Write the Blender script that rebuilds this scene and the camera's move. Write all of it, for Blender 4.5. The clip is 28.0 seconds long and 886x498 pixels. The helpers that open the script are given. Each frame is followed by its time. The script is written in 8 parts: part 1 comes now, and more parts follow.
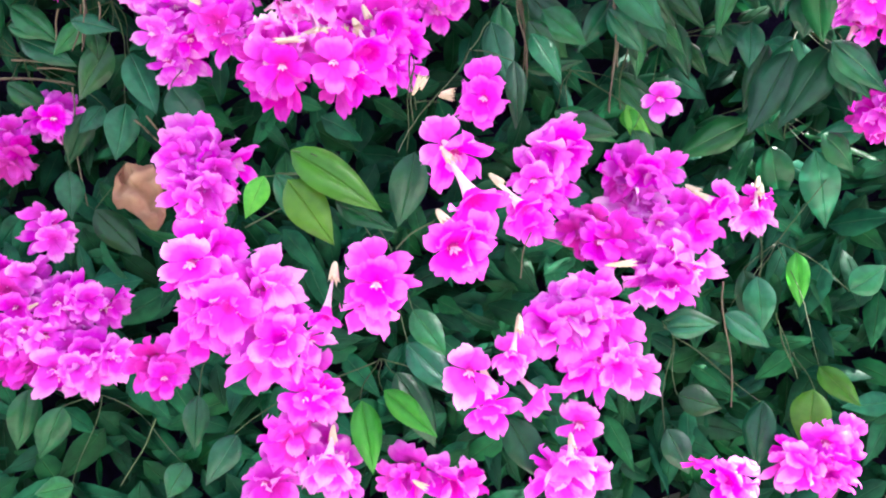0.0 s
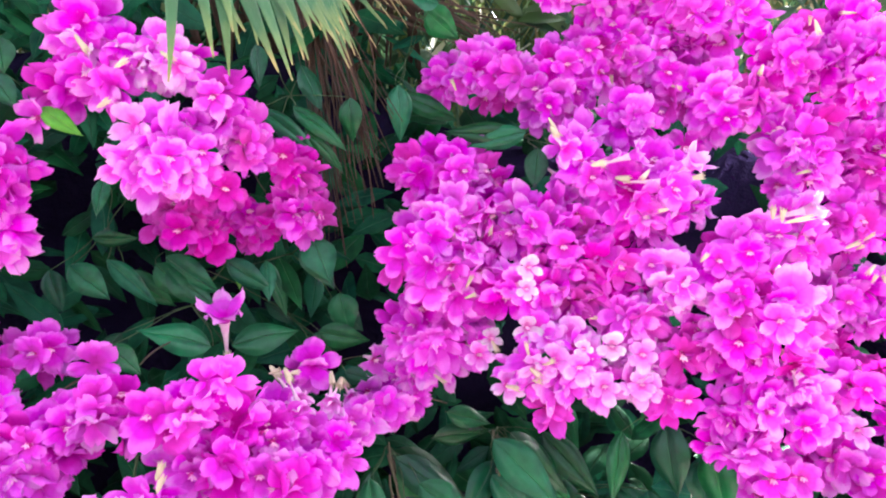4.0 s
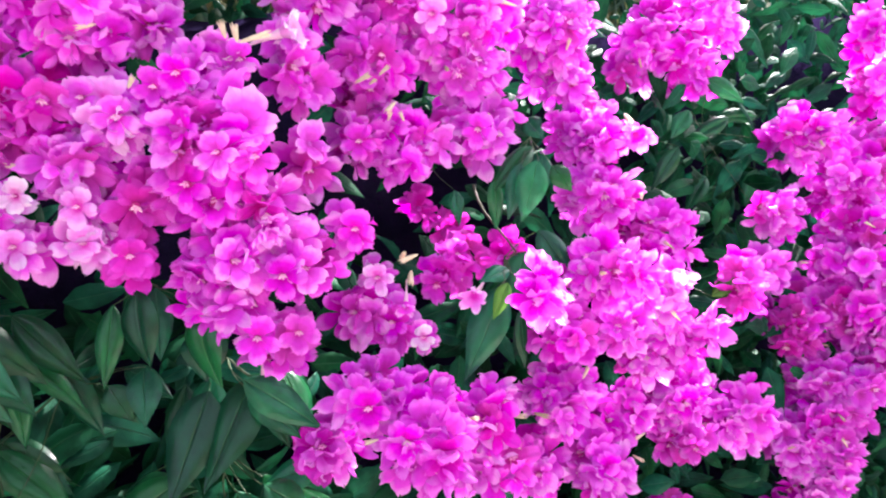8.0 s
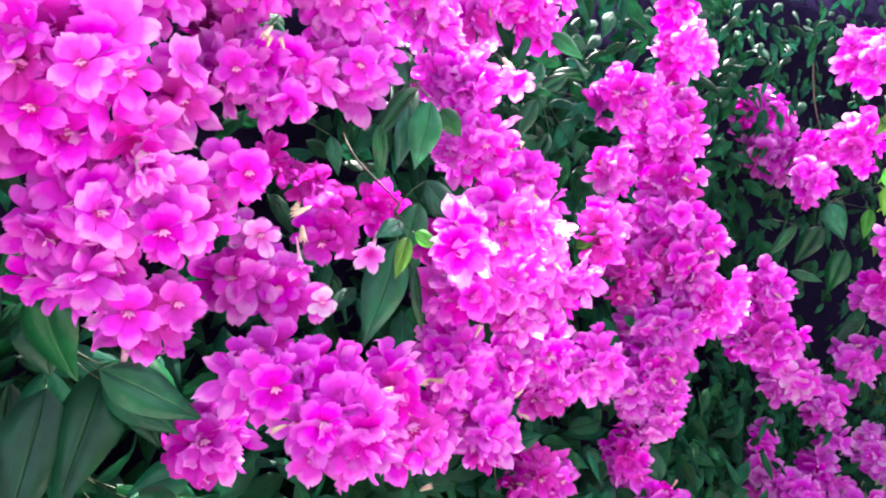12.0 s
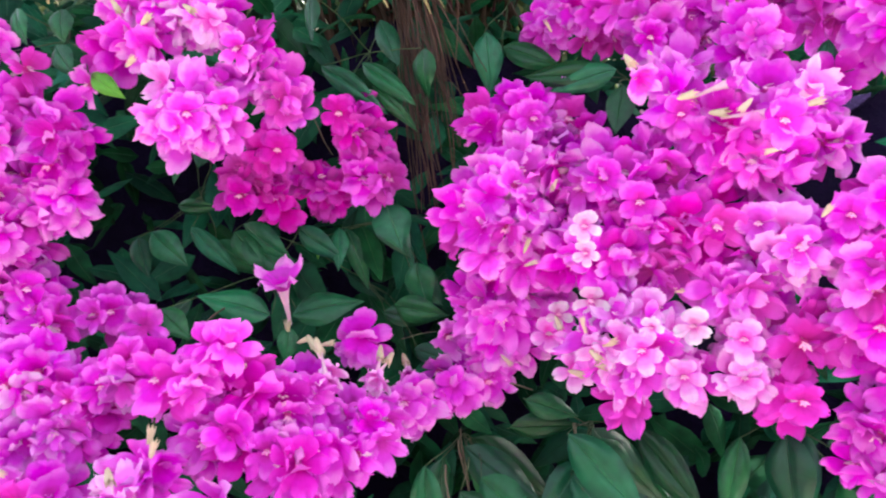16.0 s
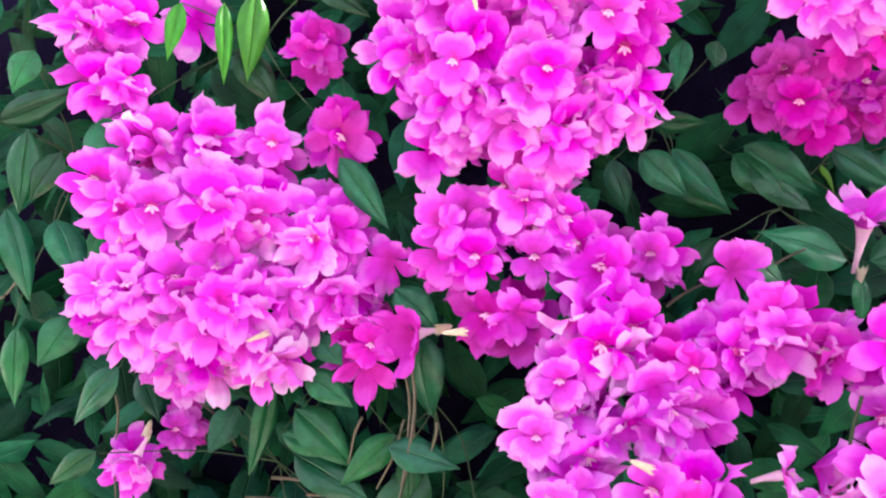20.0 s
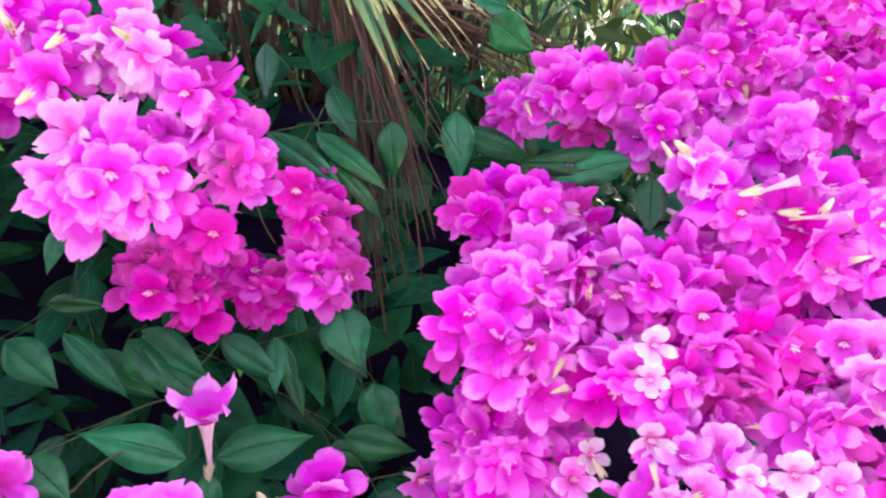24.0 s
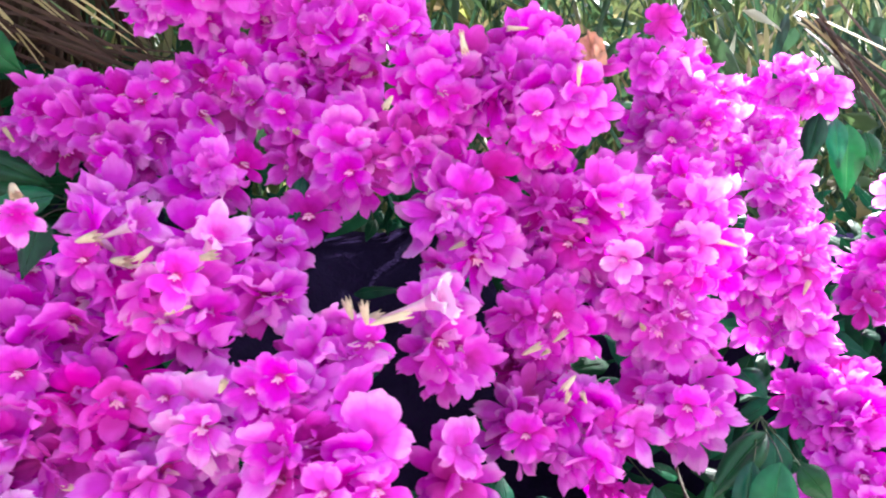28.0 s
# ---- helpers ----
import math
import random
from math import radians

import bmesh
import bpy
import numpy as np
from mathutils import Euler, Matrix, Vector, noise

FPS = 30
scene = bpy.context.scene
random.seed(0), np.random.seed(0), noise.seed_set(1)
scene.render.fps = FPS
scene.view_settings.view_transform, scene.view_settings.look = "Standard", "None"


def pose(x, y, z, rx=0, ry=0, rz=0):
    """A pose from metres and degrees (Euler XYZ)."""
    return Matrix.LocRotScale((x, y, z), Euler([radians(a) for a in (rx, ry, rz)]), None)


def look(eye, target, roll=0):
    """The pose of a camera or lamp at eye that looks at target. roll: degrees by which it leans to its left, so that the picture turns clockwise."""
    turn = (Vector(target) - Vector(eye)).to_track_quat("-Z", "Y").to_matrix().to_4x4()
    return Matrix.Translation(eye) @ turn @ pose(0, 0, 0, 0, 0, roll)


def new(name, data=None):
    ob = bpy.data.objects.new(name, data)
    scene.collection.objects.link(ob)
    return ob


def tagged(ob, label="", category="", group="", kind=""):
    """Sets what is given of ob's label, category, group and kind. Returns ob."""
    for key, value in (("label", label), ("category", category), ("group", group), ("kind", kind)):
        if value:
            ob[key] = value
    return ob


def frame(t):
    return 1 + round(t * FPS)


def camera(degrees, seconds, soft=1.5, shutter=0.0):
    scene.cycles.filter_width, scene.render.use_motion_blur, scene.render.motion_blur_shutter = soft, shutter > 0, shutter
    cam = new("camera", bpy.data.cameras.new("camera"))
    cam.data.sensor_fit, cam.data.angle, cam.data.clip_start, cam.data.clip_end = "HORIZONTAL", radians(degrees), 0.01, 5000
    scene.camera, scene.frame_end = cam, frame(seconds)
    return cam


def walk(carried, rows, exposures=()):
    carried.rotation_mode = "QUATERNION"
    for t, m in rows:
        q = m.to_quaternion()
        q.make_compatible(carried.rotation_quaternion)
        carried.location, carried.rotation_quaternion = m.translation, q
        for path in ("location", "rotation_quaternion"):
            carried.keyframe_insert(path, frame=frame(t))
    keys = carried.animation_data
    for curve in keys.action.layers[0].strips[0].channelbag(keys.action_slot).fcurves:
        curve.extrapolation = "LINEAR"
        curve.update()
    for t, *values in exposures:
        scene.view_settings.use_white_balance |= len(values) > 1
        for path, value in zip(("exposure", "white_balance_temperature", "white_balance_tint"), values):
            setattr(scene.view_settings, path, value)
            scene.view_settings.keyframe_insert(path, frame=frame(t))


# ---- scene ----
cam = camera(63.07, 28.0, 2.0, 0.18)
PATH = [
    (0, (-0.3958, -1.2621, 1.1905), (-0.3652, -0.3560, 0.7685), -0.25),
    (0.5, (-0.3959, -1.2671, 1.2158), (-0.3676, -0.3339, 0.8576), 0.49),
    (1, (-0.3973, -1.2809, 1.2354), (-0.3655, -0.3207, 0.9579), 0.91),
    (1.5, (-0.4163, -1.2658, 1.2378), (-0.3572, -0.2895, 1.0296), 1.32),
    (2, (-0.3996, -1.1675, 1.2655), (-0.3319, -0.1837, 1.0997), 1.30),
    (2.5, (-0.4244, -1.0385, 1.3007), (-0.3210, -0.0509, 1.1826), 1.04),
    (4.5, (-0.3437, -1.0073, 1.4054), (-0.1058, -0.0370, 1.4494), 1.21),
    (5, (-0.2469, -1.0331, 1.4106), (-0.0111, -0.0642, 1.4857), 1.36),
    (5.5, (-0.1510, -1.0500, 1.3964), (0.0987, -0.0864, 1.4923), 0.97),
    (6, (-0.0669, -1.0605, 1.3826), (0.2263, -0.1078, 1.4635), 0.35),
    (6.5, (0.0100, -1.0530, 1.3604), (0.3467, -0.1123, 1.4000), -0.59),
    (7, (0.0654, -1.0583, 1.3295), (0.4382, -0.1304, 1.3209), -0.71),
    (7.5, (0.1002, -1.0653, 1.2983), (0.4923, -0.1482, 1.2263), -1.63),
    (8, (0.0984, -1.0211, 1.2794), (0.5839, -0.1539, 1.1691), -1.98),
    (8.5, (0.0728, -0.9632, 1.2607), (0.6742, -0.1754, 1.1279), -2.84),
    (9, (0.0535, -0.8929, 1.2387), (0.7407, -0.1855, 1.0732), -3.02),
    (9.5, (0.0598, -0.8375, 1.2175), (0.7995, -0.1892, 1.0370), -2.88),
    (10, (0.0792, -0.7983, 1.2007), (0.8480, -0.1890, 1.0070), -2.94),
    (10.5, (0.0754, -0.7842, 1.1998), (0.8623, -0.1985, 1.0055), -2.36),
    (11, (0.0624, -0.7925, 1.2059), (0.8519, -0.2069, 1.0224), -2.36),
    (11.5, (0.0406, -0.7993, 1.2200), (0.8078, -0.1808, 1.0503), -2.21),
    (13.5, (0.0096, -0.8508, 1.3019), (0.5347, -0.0035, 1.2222), 1.25),
    (14, (0.0251, -0.8642, 1.3266), (0.4617, 0.0350, 1.2988), 1.23),
    (14.5, (0.0041, -0.8646, 1.3447), (0.3242, 0.0827, 1.3312), 0.48),
    (15, (-0.0424, -0.8647, 1.3506), (0.1129, 0.1232, 1.3460), 0.03),
    (15.5, (-0.0771, -0.8672, 1.3501), (-0.0633, 0.1327, 1.3518), -0.05),
    (16, (-0.1233, -0.8839, 1.3529), (-0.2208, 0.1113, 1.3454), 0.90),
    (16.5, (-0.1700, -0.8997, 1.3269), (-0.3605, 0.0819, 1.3141), 0.31),
    (17, (-0.1909, -0.9002, 1.3106), (-0.4456, 0.0648, 1.2476), -0.01),
    (17.5, (-0.2215, -0.9187, 1.2596), (-0.5059, 0.0374, 1.1884), 0.23),
    (18, (-0.2676, -0.9174, 1.2360), (-0.5732, 0.0310, 1.1513), -0.14),
    (18.5, (-0.4022, -0.8845, 1.2214), (-0.6663, 0.0763, 1.1372), 0.72),
    (19, (-0.6134, -0.7927, 1.2395), (-0.7883, 0.1881, 1.1530), 0.22),
    (19.5, (-0.7489, -0.7239, 1.2525), (-0.8781, 0.2637, 1.1638), 1.27),
    (20, (-0.8334, -0.7023, 1.2860), (-0.9702, 0.2867, 1.2297), 1.67),
    (20.5, (-0.8757, -0.7001, 1.3304), (-1.0242, 0.2887, 1.3138), 2.24),
    (22.5, (-0.6645, -0.7450, 1.3683), (-0.7278, 0.2419, 1.5165), 0.10),
    (23, (-0.6155, -0.6936, 1.4003), (-0.5544, 0.2971, 1.5221), 1.94),
    (23.5, (-0.4837, -0.6958, 1.4110), (-0.3669, 0.2909, 1.5235), 0.92),
    (24, (-0.3246, -0.6669, 1.3693), (-0.1923, 0.3152, 1.5037), 1.53),
    (24.5, (-0.2090, -0.6702, 1.3652), (-0.0545, 0.3129, 1.4629), 0.70),
    (25, (-0.0913, -0.6755, 1.3433), (0.0520, 0.3116, 1.4140), 0.24),
    (25.5, (-0.0054, -0.6890, 1.3425), (0.1722, 0.2932, 1.4036), -0.65),
    (26, (0.0263, -0.7053, 1.3691), (0.2390, 0.2686, 1.4482), -0.75),
    (26.5, (0.0434, -0.7054, 1.4042), (0.2967, 0.2571, 1.5012), -0.99),
    (27, (0.0473, -0.7308, 1.4256), (0.3326, 0.2217, 1.5324), -1.44),
    (27.5, (0.0743, -0.7433, 1.4429), (0.3808, 0.2021, 1.5535), -1.04),
    (28, (0.2053, -0.7545, 1.4321), (0.4975, 0.1935, 1.5586), -0.66),
]
STOPS = ((0, 3.06, 6350, 10), (2.5, 2.98, 6300, 10), (5, 2.72, 6250, 10), (7, 2.40, 6200, 10), (9, 2.54, 6250, 10), (11, 2.58, 6300, 10), (14, 2.52, 6250, 10),
         (16, 2.68, 6450, 10), (18, 2.94, 6550, 10), (20, 2.96, 6550, 10), (23, 3.02, 6250, 10), (25, 2.76, 6300, 10), (26, 2.56, 6250, 10), (28, 2.36, 6080, 11))
walk(cam, [(t, look(e, g, r)) for t, e, g, r in PATH], STOPS)

# ---- light ----
SUN_AZ, SUN_EL = 60.0, 48.0     # degrees from +y towards +x, and above the horizon
world = bpy.data.worlds.new("sky")
scene.world = world
world.use_nodes = True
wn = world.node_tree.nodes
wn.clear()
sky = wn.new("ShaderNodeTexSky")
sky.sky_type = "NISHITA"
sky.sun_disc = False
sky.sun_elevation = radians(SUN_EL)
sky.sun_rotation = radians(SUN_AZ)
sky.air_density, sky.dust_density, sky.ozone_density = 0.8, 4.0, 0.6
back = wn.new("ShaderNodeBackground")
back.inputs["Strength"].default_value = 0.15
wout = wn.new("ShaderNodeOutputWorld")
haze = wn.new("ShaderNodeHueSaturation")      # a hazy, whitish sky
haze.inputs["Saturation"].default_value = 0.42
world.node_tree.links.new(sky.outputs[0], haze.inputs["Color"])
world.node_tree.links.new(haze.outputs[0], back.inputs[0])
world.node_tree.links.new(back.outputs[0], wout.inputs[0])
sun_data = bpy.data.lights.new("sun", "SUN")
sun_data.energy, sun_data.angle, sun_data.color = 4.9, radians(0.6), (1.0, 0.965, 0.93)
sun = new("sun", sun_data)
sa, se = radians(SUN_AZ), radians(SUN_EL)
sun.matrix_world = look((3 * math.sin(sa) * math.cos(se), 3 * math.cos(sa) * math.cos(se), 3 * math.sin(se) + 1.5), (0, 0, 1.5))


# ---- materials ----
def base_material(name):
    m = bpy.data.materials.new(name)
    m.use_nodes = True
    n, l = m.node_tree.nodes, m.node_tree.links
    return m, n, l, n["Principled BSDF"], n["Material Output"]


def ramp(n, stops):
    r = n.new("ShaderNodeValToRGB")
    while len(r.color_ramp.elements) < len(stops):
        r.color_ramp.elements.new(0.5)
    for e, (p, c) in zip(r.color_ramp.elements, stops):
        e.position, e.color = p, (*c, 1)
    return r


def maths(n, l, op, a, b):
    k = n.new("ShaderNodeMath")
    k.operation = op
    for i, v in enumerate((a, b)):
        if v is None:
            continue
        if isinstance(v, (int, float)):
            k.inputs[i].default_value = v
        else:
            l.new(v, k.inputs[i])
    return k.outputs[0]


def mixed(n, l, mode, fac, a, b):
    k = n.new("ShaderNodeMix")
    k.data_type, k.blend_type = "RGBA", mode
    for socket, v in ((k.inputs[0], fac), (k.inputs[6], a), (k.inputs[7], b)):
        if isinstance(v, (int, float)):
            socket.default_value = v
        elif isinstance(v, tuple):
            socket.default_value = (*v, 1)
        else:
            l.new(v, socket)
    return k.outputs[2]


def noise_tex(n, l, vec, scale, detail=3.0):
    k = n.new("ShaderNodeTexNoise")
    k.inputs["Scale"].default_value, k.inputs["Detail"].default_value = scale, detail
    if vec is not None:
        l.new(vec, k.inputs["Vector"])
    return k.outputs["Fac"]


def sheer(n, l, bsdf, out, colour, share, normal=None):
    """Light passes a petal or a leaf."""
    t = n.new("ShaderNodeBsdfTranslucent")
    l.new(colour, t.inputs["Color"])
    mix = n.new("ShaderNodeMixShader")
    mix.inputs[0].default_value = share
    if normal is not None:
        l.new(normal, t.inputs["Normal"])
    l.new(bsdf.outputs[0], mix.inputs[1])
    l.new(t.outputs[0], mix.inputs[2])
    l.new(mix.outputs[0], out.inputs["Surface"])


def petal_material(name, heart, body, margin):
    """Petals: deep round the throat, paler to the ruffled margin, with fine veins. The flower's own place gives the distance from the throat."""
    m, n, l, bsdf, out = base_material(name)
    co = n.new("ShaderNodeTexCoord").outputs["Object"]
    sep = n.new("ShaderNodeSeparateXYZ")
    l.new(co, sep.inputs[0])
    rr = maths(n, l, "SQRT", maths(n, l, "ADD", maths(n, l, "MULTIPLY", sep.outputs[0], sep.outputs[0]), maths(n, l, "MULTIPLY", sep.outputs[1], sep.outputs[1])), None)
    dist = maths(n, l, "MULTIPLY", rr, 1 / 0.03)
    blot = noise_tex(n, l, co, 60.0, 2.0)
    dist = maths(n, l, "ADD", dist, maths(n, l, "MULTIPLY", maths(n, l, "SUBTRACT", blot, 0.5), 0.5))
    r = ramp(n, [(0.22, heart), (0.52, body), (0.70, body), (0.98, margin)])
    l.new(dist, r.inputs[0])
    ang = maths(n, l, "ARCTAN2", sep.outputs[1], sep.outputs[0])
    vein = maths(n, l, "SINE", maths(n, l, "MULTIPLY", ang, 44.0), None)
    vein = maths(n, l, "MULTIPLY", maths(n, l, "MAXIMUM", maths(n, l, "SUBTRACT", vein, 0.6), 0.0), 0.25)
    col = mixed(n, l, "MIX", vein, r.outputs[0], heart)
    rnd = n.new("ShaderNodeObjectInfo").outputs["Random"]
    hsv = n.new("ShaderNodeHueSaturation")
    l.new(col, hsv.inputs["Color"])
    l.new(maths(n, l, "ADD", maths(n, l, "MULTIPLY", rnd, 0.014), 0.494), hsv.inputs["Hue"])
    l.new(maths(n, l, "ADD", maths(n, l, "MULTIPLY", maths(n, l, "FRACT", maths(n, l, "MULTIPLY", rnd, 7.3), None), 0.30), 0.84), hsv.inputs["Value"])
    l.new(maths(n, l, "ADD", maths(n, l, "MULTIPLY", maths(n, l, "FRACT", maths(n, l, "MULTIPLY", rnd, 13.7), None), 0.10), 0.93), hsv.inputs["Saturation"])
    l.new(hsv.outputs[0], bsdf.inputs["Base Color"])
    bsdf.inputs["Roughness"].default_value = 0.68
    bsdf.inputs["Specular IOR Level"].default_value = 0.10
    bump = n.new("ShaderNodeBump")
    bump.inputs["Strength"].default_value, bump.inputs["Distance"].default_value = 0.25, 0.002
    l.new(noise_tex(n, l, co, 220.0, 3.0), bump.inputs["Height"])
    l.new(bump.outputs[0], bsdf.inputs["Normal"])
    sheer(n, l, bsdf, out, hsv.outputs[0], 0.46)
    return m


PETALS = {
    "m": petal_material("magenta_petal", (0.64, 0.001, 0.46), (0.78, 0.013, 0.72), (0.88, 0.160, 0.86)),
    "l": petal_material("pink_petal", (0.70, 0.006, 0.57), (0.83, 0.068, 0.81), (0.915, 0.345, 0.90)),
    "d": petal_material("deep_petal", (0.57, 0.001, 0.33), (0.66, 0.005, 0.49), (0.76, 0.05, 0.66)),
    # truly pale flowers, and strong sun painted onto the top right heads
    "p": petal_material("pale_petal", (0.80, 0.04, 0.60), (0.88, 0.27, 0.85), (0.94, 0.58, 0.95)),
    "w": petal_material("white_petal", (0.84, 0.13, 0.62), (0.91, 0.54, 0.88), (0.95, 0.82, 0.96)),
}


def plain_material(name, a, b, scale=40.0, rough=0.6, share=0.0, random_value=0.3, bump_depth=0.002):
    """Two mixed colours with a grain and a coarse drift."""
    m, n, l, bsdf, out = base_material(name)
    co = n.new("ShaderNodeTexCoord").outputs["Object"]
    mix = mixed(n, l, "MIX", noise_tex(n, l, co, scale, 5.0), a, b)
    mix = mixed(n, l, "MULTIPLY", 0.5, mix, ramp_of(n, l, noise_tex(n, l, co, scale * 0.12, 2.0), (0.55,) * 3, (1.25,) * 3))
    hsv = n.new("ShaderNodeHueSaturation")
    l.new(mix, hsv.inputs["Color"])
    rnd = n.new("ShaderNodeObjectInfo").outputs["Random"]
    l.new(maths(n, l, "ADD", maths(n, l, "MULTIPLY", rnd, random_value), 1 - random_value / 2), hsv.inputs["Value"])
    l.new(hsv.outputs[0], bsdf.inputs["Base Color"])
    bsdf.inputs["Roughness"].default_value = rough
    bsdf.inputs["Specular IOR Level"].default_value = 0.0 if rough >= 0.9 else 0.35
    bump = n.new("ShaderNodeBump")
    bump.inputs["Strength"].default_value, bump.inputs["Distance"].default_value = 0.4, bump_depth
    l.new(noise_tex(n, l, co, scale * 4, 4.0), bump.inputs["Height"])
    l.new(bump.outputs[0], bsdf.inputs["Normal"])
    if share:
        sheer(n, l, bsdf, out, hsv.outputs[0], share)
    return m


def ramp_of(n, l, fac, a, b):
    r = ramp(n, [(0.3, a), (0.7, b)])
    l.new(fac, r.inputs[0])
    return r.outputs[0]


def leaf_material(name, dark, light, rib, share=0.16, rough=0.33, per="Object", gloss=0.34):
    """Leaf blades: a paler midrib along the UV's middle, side veins and blotches."""
    m, n, l, bsdf, out = base_material(name)
    uv = n.new("ShaderNodeUVMap").outputs[0]
    sep = n.new("ShaderNodeSeparateXYZ")
    l.new(uv, sep.inputs[0])
    across = maths(n, l, "ABSOLUTE", maths(n, l, "SUBTRACT", sep.outputs[0], 0.5), None)
    mid = maths(n, l, "MAXIMUM", maths(n, l, "SUBTRACT", 1.0, maths(n, l, "MULTIPLY", across, 26.0)), 0.0)
    side = maths(n, l, "SINE", maths(n, l, "MULTIPLY", maths(n, l, "SUBTRACT", sep.outputs[1], maths(n, l, "MULTIPLY", across, 0.55)), 62.0), None)
    side = maths(n, l, "MAXIMUM", maths(n, l, "SUBTRACT", side, 0.90), 0.0)
    co = n.new("ShaderNodeTexCoord").outputs["Object"]
    col = mixed(n, l, "MIX", ramp_of(n, l, noise_tex(n, l, co, 3.0 if per == "Object" else 26.0, 3.0), (0.0,) * 3, (1.0,) * 3), dark, light)
    col = mixed(n, l, "MIX", maths(n, l, "MULTIPLY", side, 0.5), col, light)
    col = mixed(n, l, "MIX", maths(n, l, "MULTIPLY", mid, 0.30), col, rib)
    hsv = n.new("ShaderNodeHueSaturation")
    l.new(col, hsv.inputs["Color"])
    if per == "Object":
        rnd = n.new("ShaderNodeObjectInfo").outputs["Random"]
    else:
        rnd = n.new("ShaderNodeNewGeometry").outputs["Random Per Island"]
    l.new(maths(n, l, "ADD", maths(n, l, "MULTIPLY", rnd, 1.05), 0.48), hsv.inputs["Value"])
    l.new(maths(n, l, "ADD", maths(n, l, "MULTIPLY", maths(n, l, "FRACT", maths(n, l, "MULTIPLY", rnd, 9.1), None), 0.05), 0.475), hsv.inputs["Hue"])
    l.new(hsv.outputs[0], bsdf.inputs["Base Color"])
    bsdf.inputs["Roughness"].default_value = rough
    bsdf.inputs["Specular IOR Level"].default_value = gloss
    bump = n.new("ShaderNodeBump")
    bump.inputs["Strength"].default_value, bump.inputs["Distance"].default_value = 0.6, 0.004
    l.new(maths(n, l, "SUBTRACT", noise_tex(n, l, co, 5.0 if per == "Object" else 40.0, 4.0), maths(n, l, "ADD", mid, maths(n, l, "MULTIPLY", side, 0.3))), bump.inputs["Height"])
    l.new(bump.outputs[0], bsdf.inputs["Normal"])
    sheer(n, l, bsdf, out, hsv.outputs[0], share)
    return m


LEAF = {
    "g": leaf_material("green_leaf", (0.0035, 0.042, 0.021), (0.012, 0.112, 0.048), (0.08, 0.21, 0.10), 0.18, 0.30),
    # "g" lightened: fresh blades, and light put into the colour of lit ones
    "f": leaf_material("lit_fresh_leaf", (0.0045, 0.056, 0.025), (0.014, 0.130, 0.052), (0.09, 0.24, 0.11), 0.20, 0.30),
    "y": leaf_material("young_leaf", (0.045, 0.215, 0.022), (0.105, 0.370, 0.040), (0.22, 0.45, 0.11), 0.35),
    "b": leaf_material("withered_leaf", (0.40, 0.19, 0.13), (0.60, 0.34, 0.25), (0.40, 0.20, 0.12), 0.15, 0.7),
}
LEAF_MASS = leaf_material("foliage", (0.003, 0.034, 0.018), (0.010, 0.090, 0.040), (0.06, 0.16, 0.08), 0.18, 0.52, "Island", 0.12)
FAR_MASS = leaf_material("far_foliage", (0.10, 0.15, 0.03), (0.34, 0.36, 0.11), (0.52, 0.48, 0.22), 0.5, 0.45, "Island")
THROAT = plain_material("flower_throat", (0.87, 0.34, 0.68), (0.94, 0.64, 0.82), 300.0, 0.55, 0.3)
MOUTH = plain_material("flower_mouth", (0.52, 0.004, 0.24), (0.70, 0.06, 0.40), 300.0, 0.6, 0.3)
TUBE = plain_material("flower_tube", (0.84, 0.40, 0.72), (0.90, 0.78, 0.80), 120.0, 0.5, 0.35)
CALYX = plain_material("cream_calyx", (0.62, 0.47, 0.30), (0.84, 0.73, 0.59), 160.0, 0.5, 0.2)
STEM = plain_material("vine_stem", (0.060, 0.046, 0.034), (0.145, 0.118, 0.082), 90.0, 0.7)
GREEN_STEM = plain_material("green_stem", (0.018, 0.045, 0.018), (0.06, 0.09, 0.035), 90.0, 0.6)
# near-black violet: the deep shade inside the hedge is put into this colour
CORE_SHADE = plain_material("core_shade", (0.008, 0.005, 0.019), (0.020, 0.013, 0.040), 22.0, 0.9, bump_depth=0.03)
FIBRE = plain_material("dry_fibre", (0.022, 0.010, 0.008), (0.105, 0.046, 0.033), 30.0, 0.7, random_value=0.9)
DEAD = plain_material("dead_blades", (0.022, 0.010, 0.007), (0.075, 0.036, 0.024), 30.0, 0.85)
STRAW = plain_material("straw", (0.40, 0.27, 0.12), (0.62, 0.50, 0.28), 60.0, 0.7, 0.2)
SOIL = plain_material("path_soil", (0.36, 0.33, 0.29), (0.52, 0.48, 0.42), 9.0, 0.95, bump_depth=0.02)


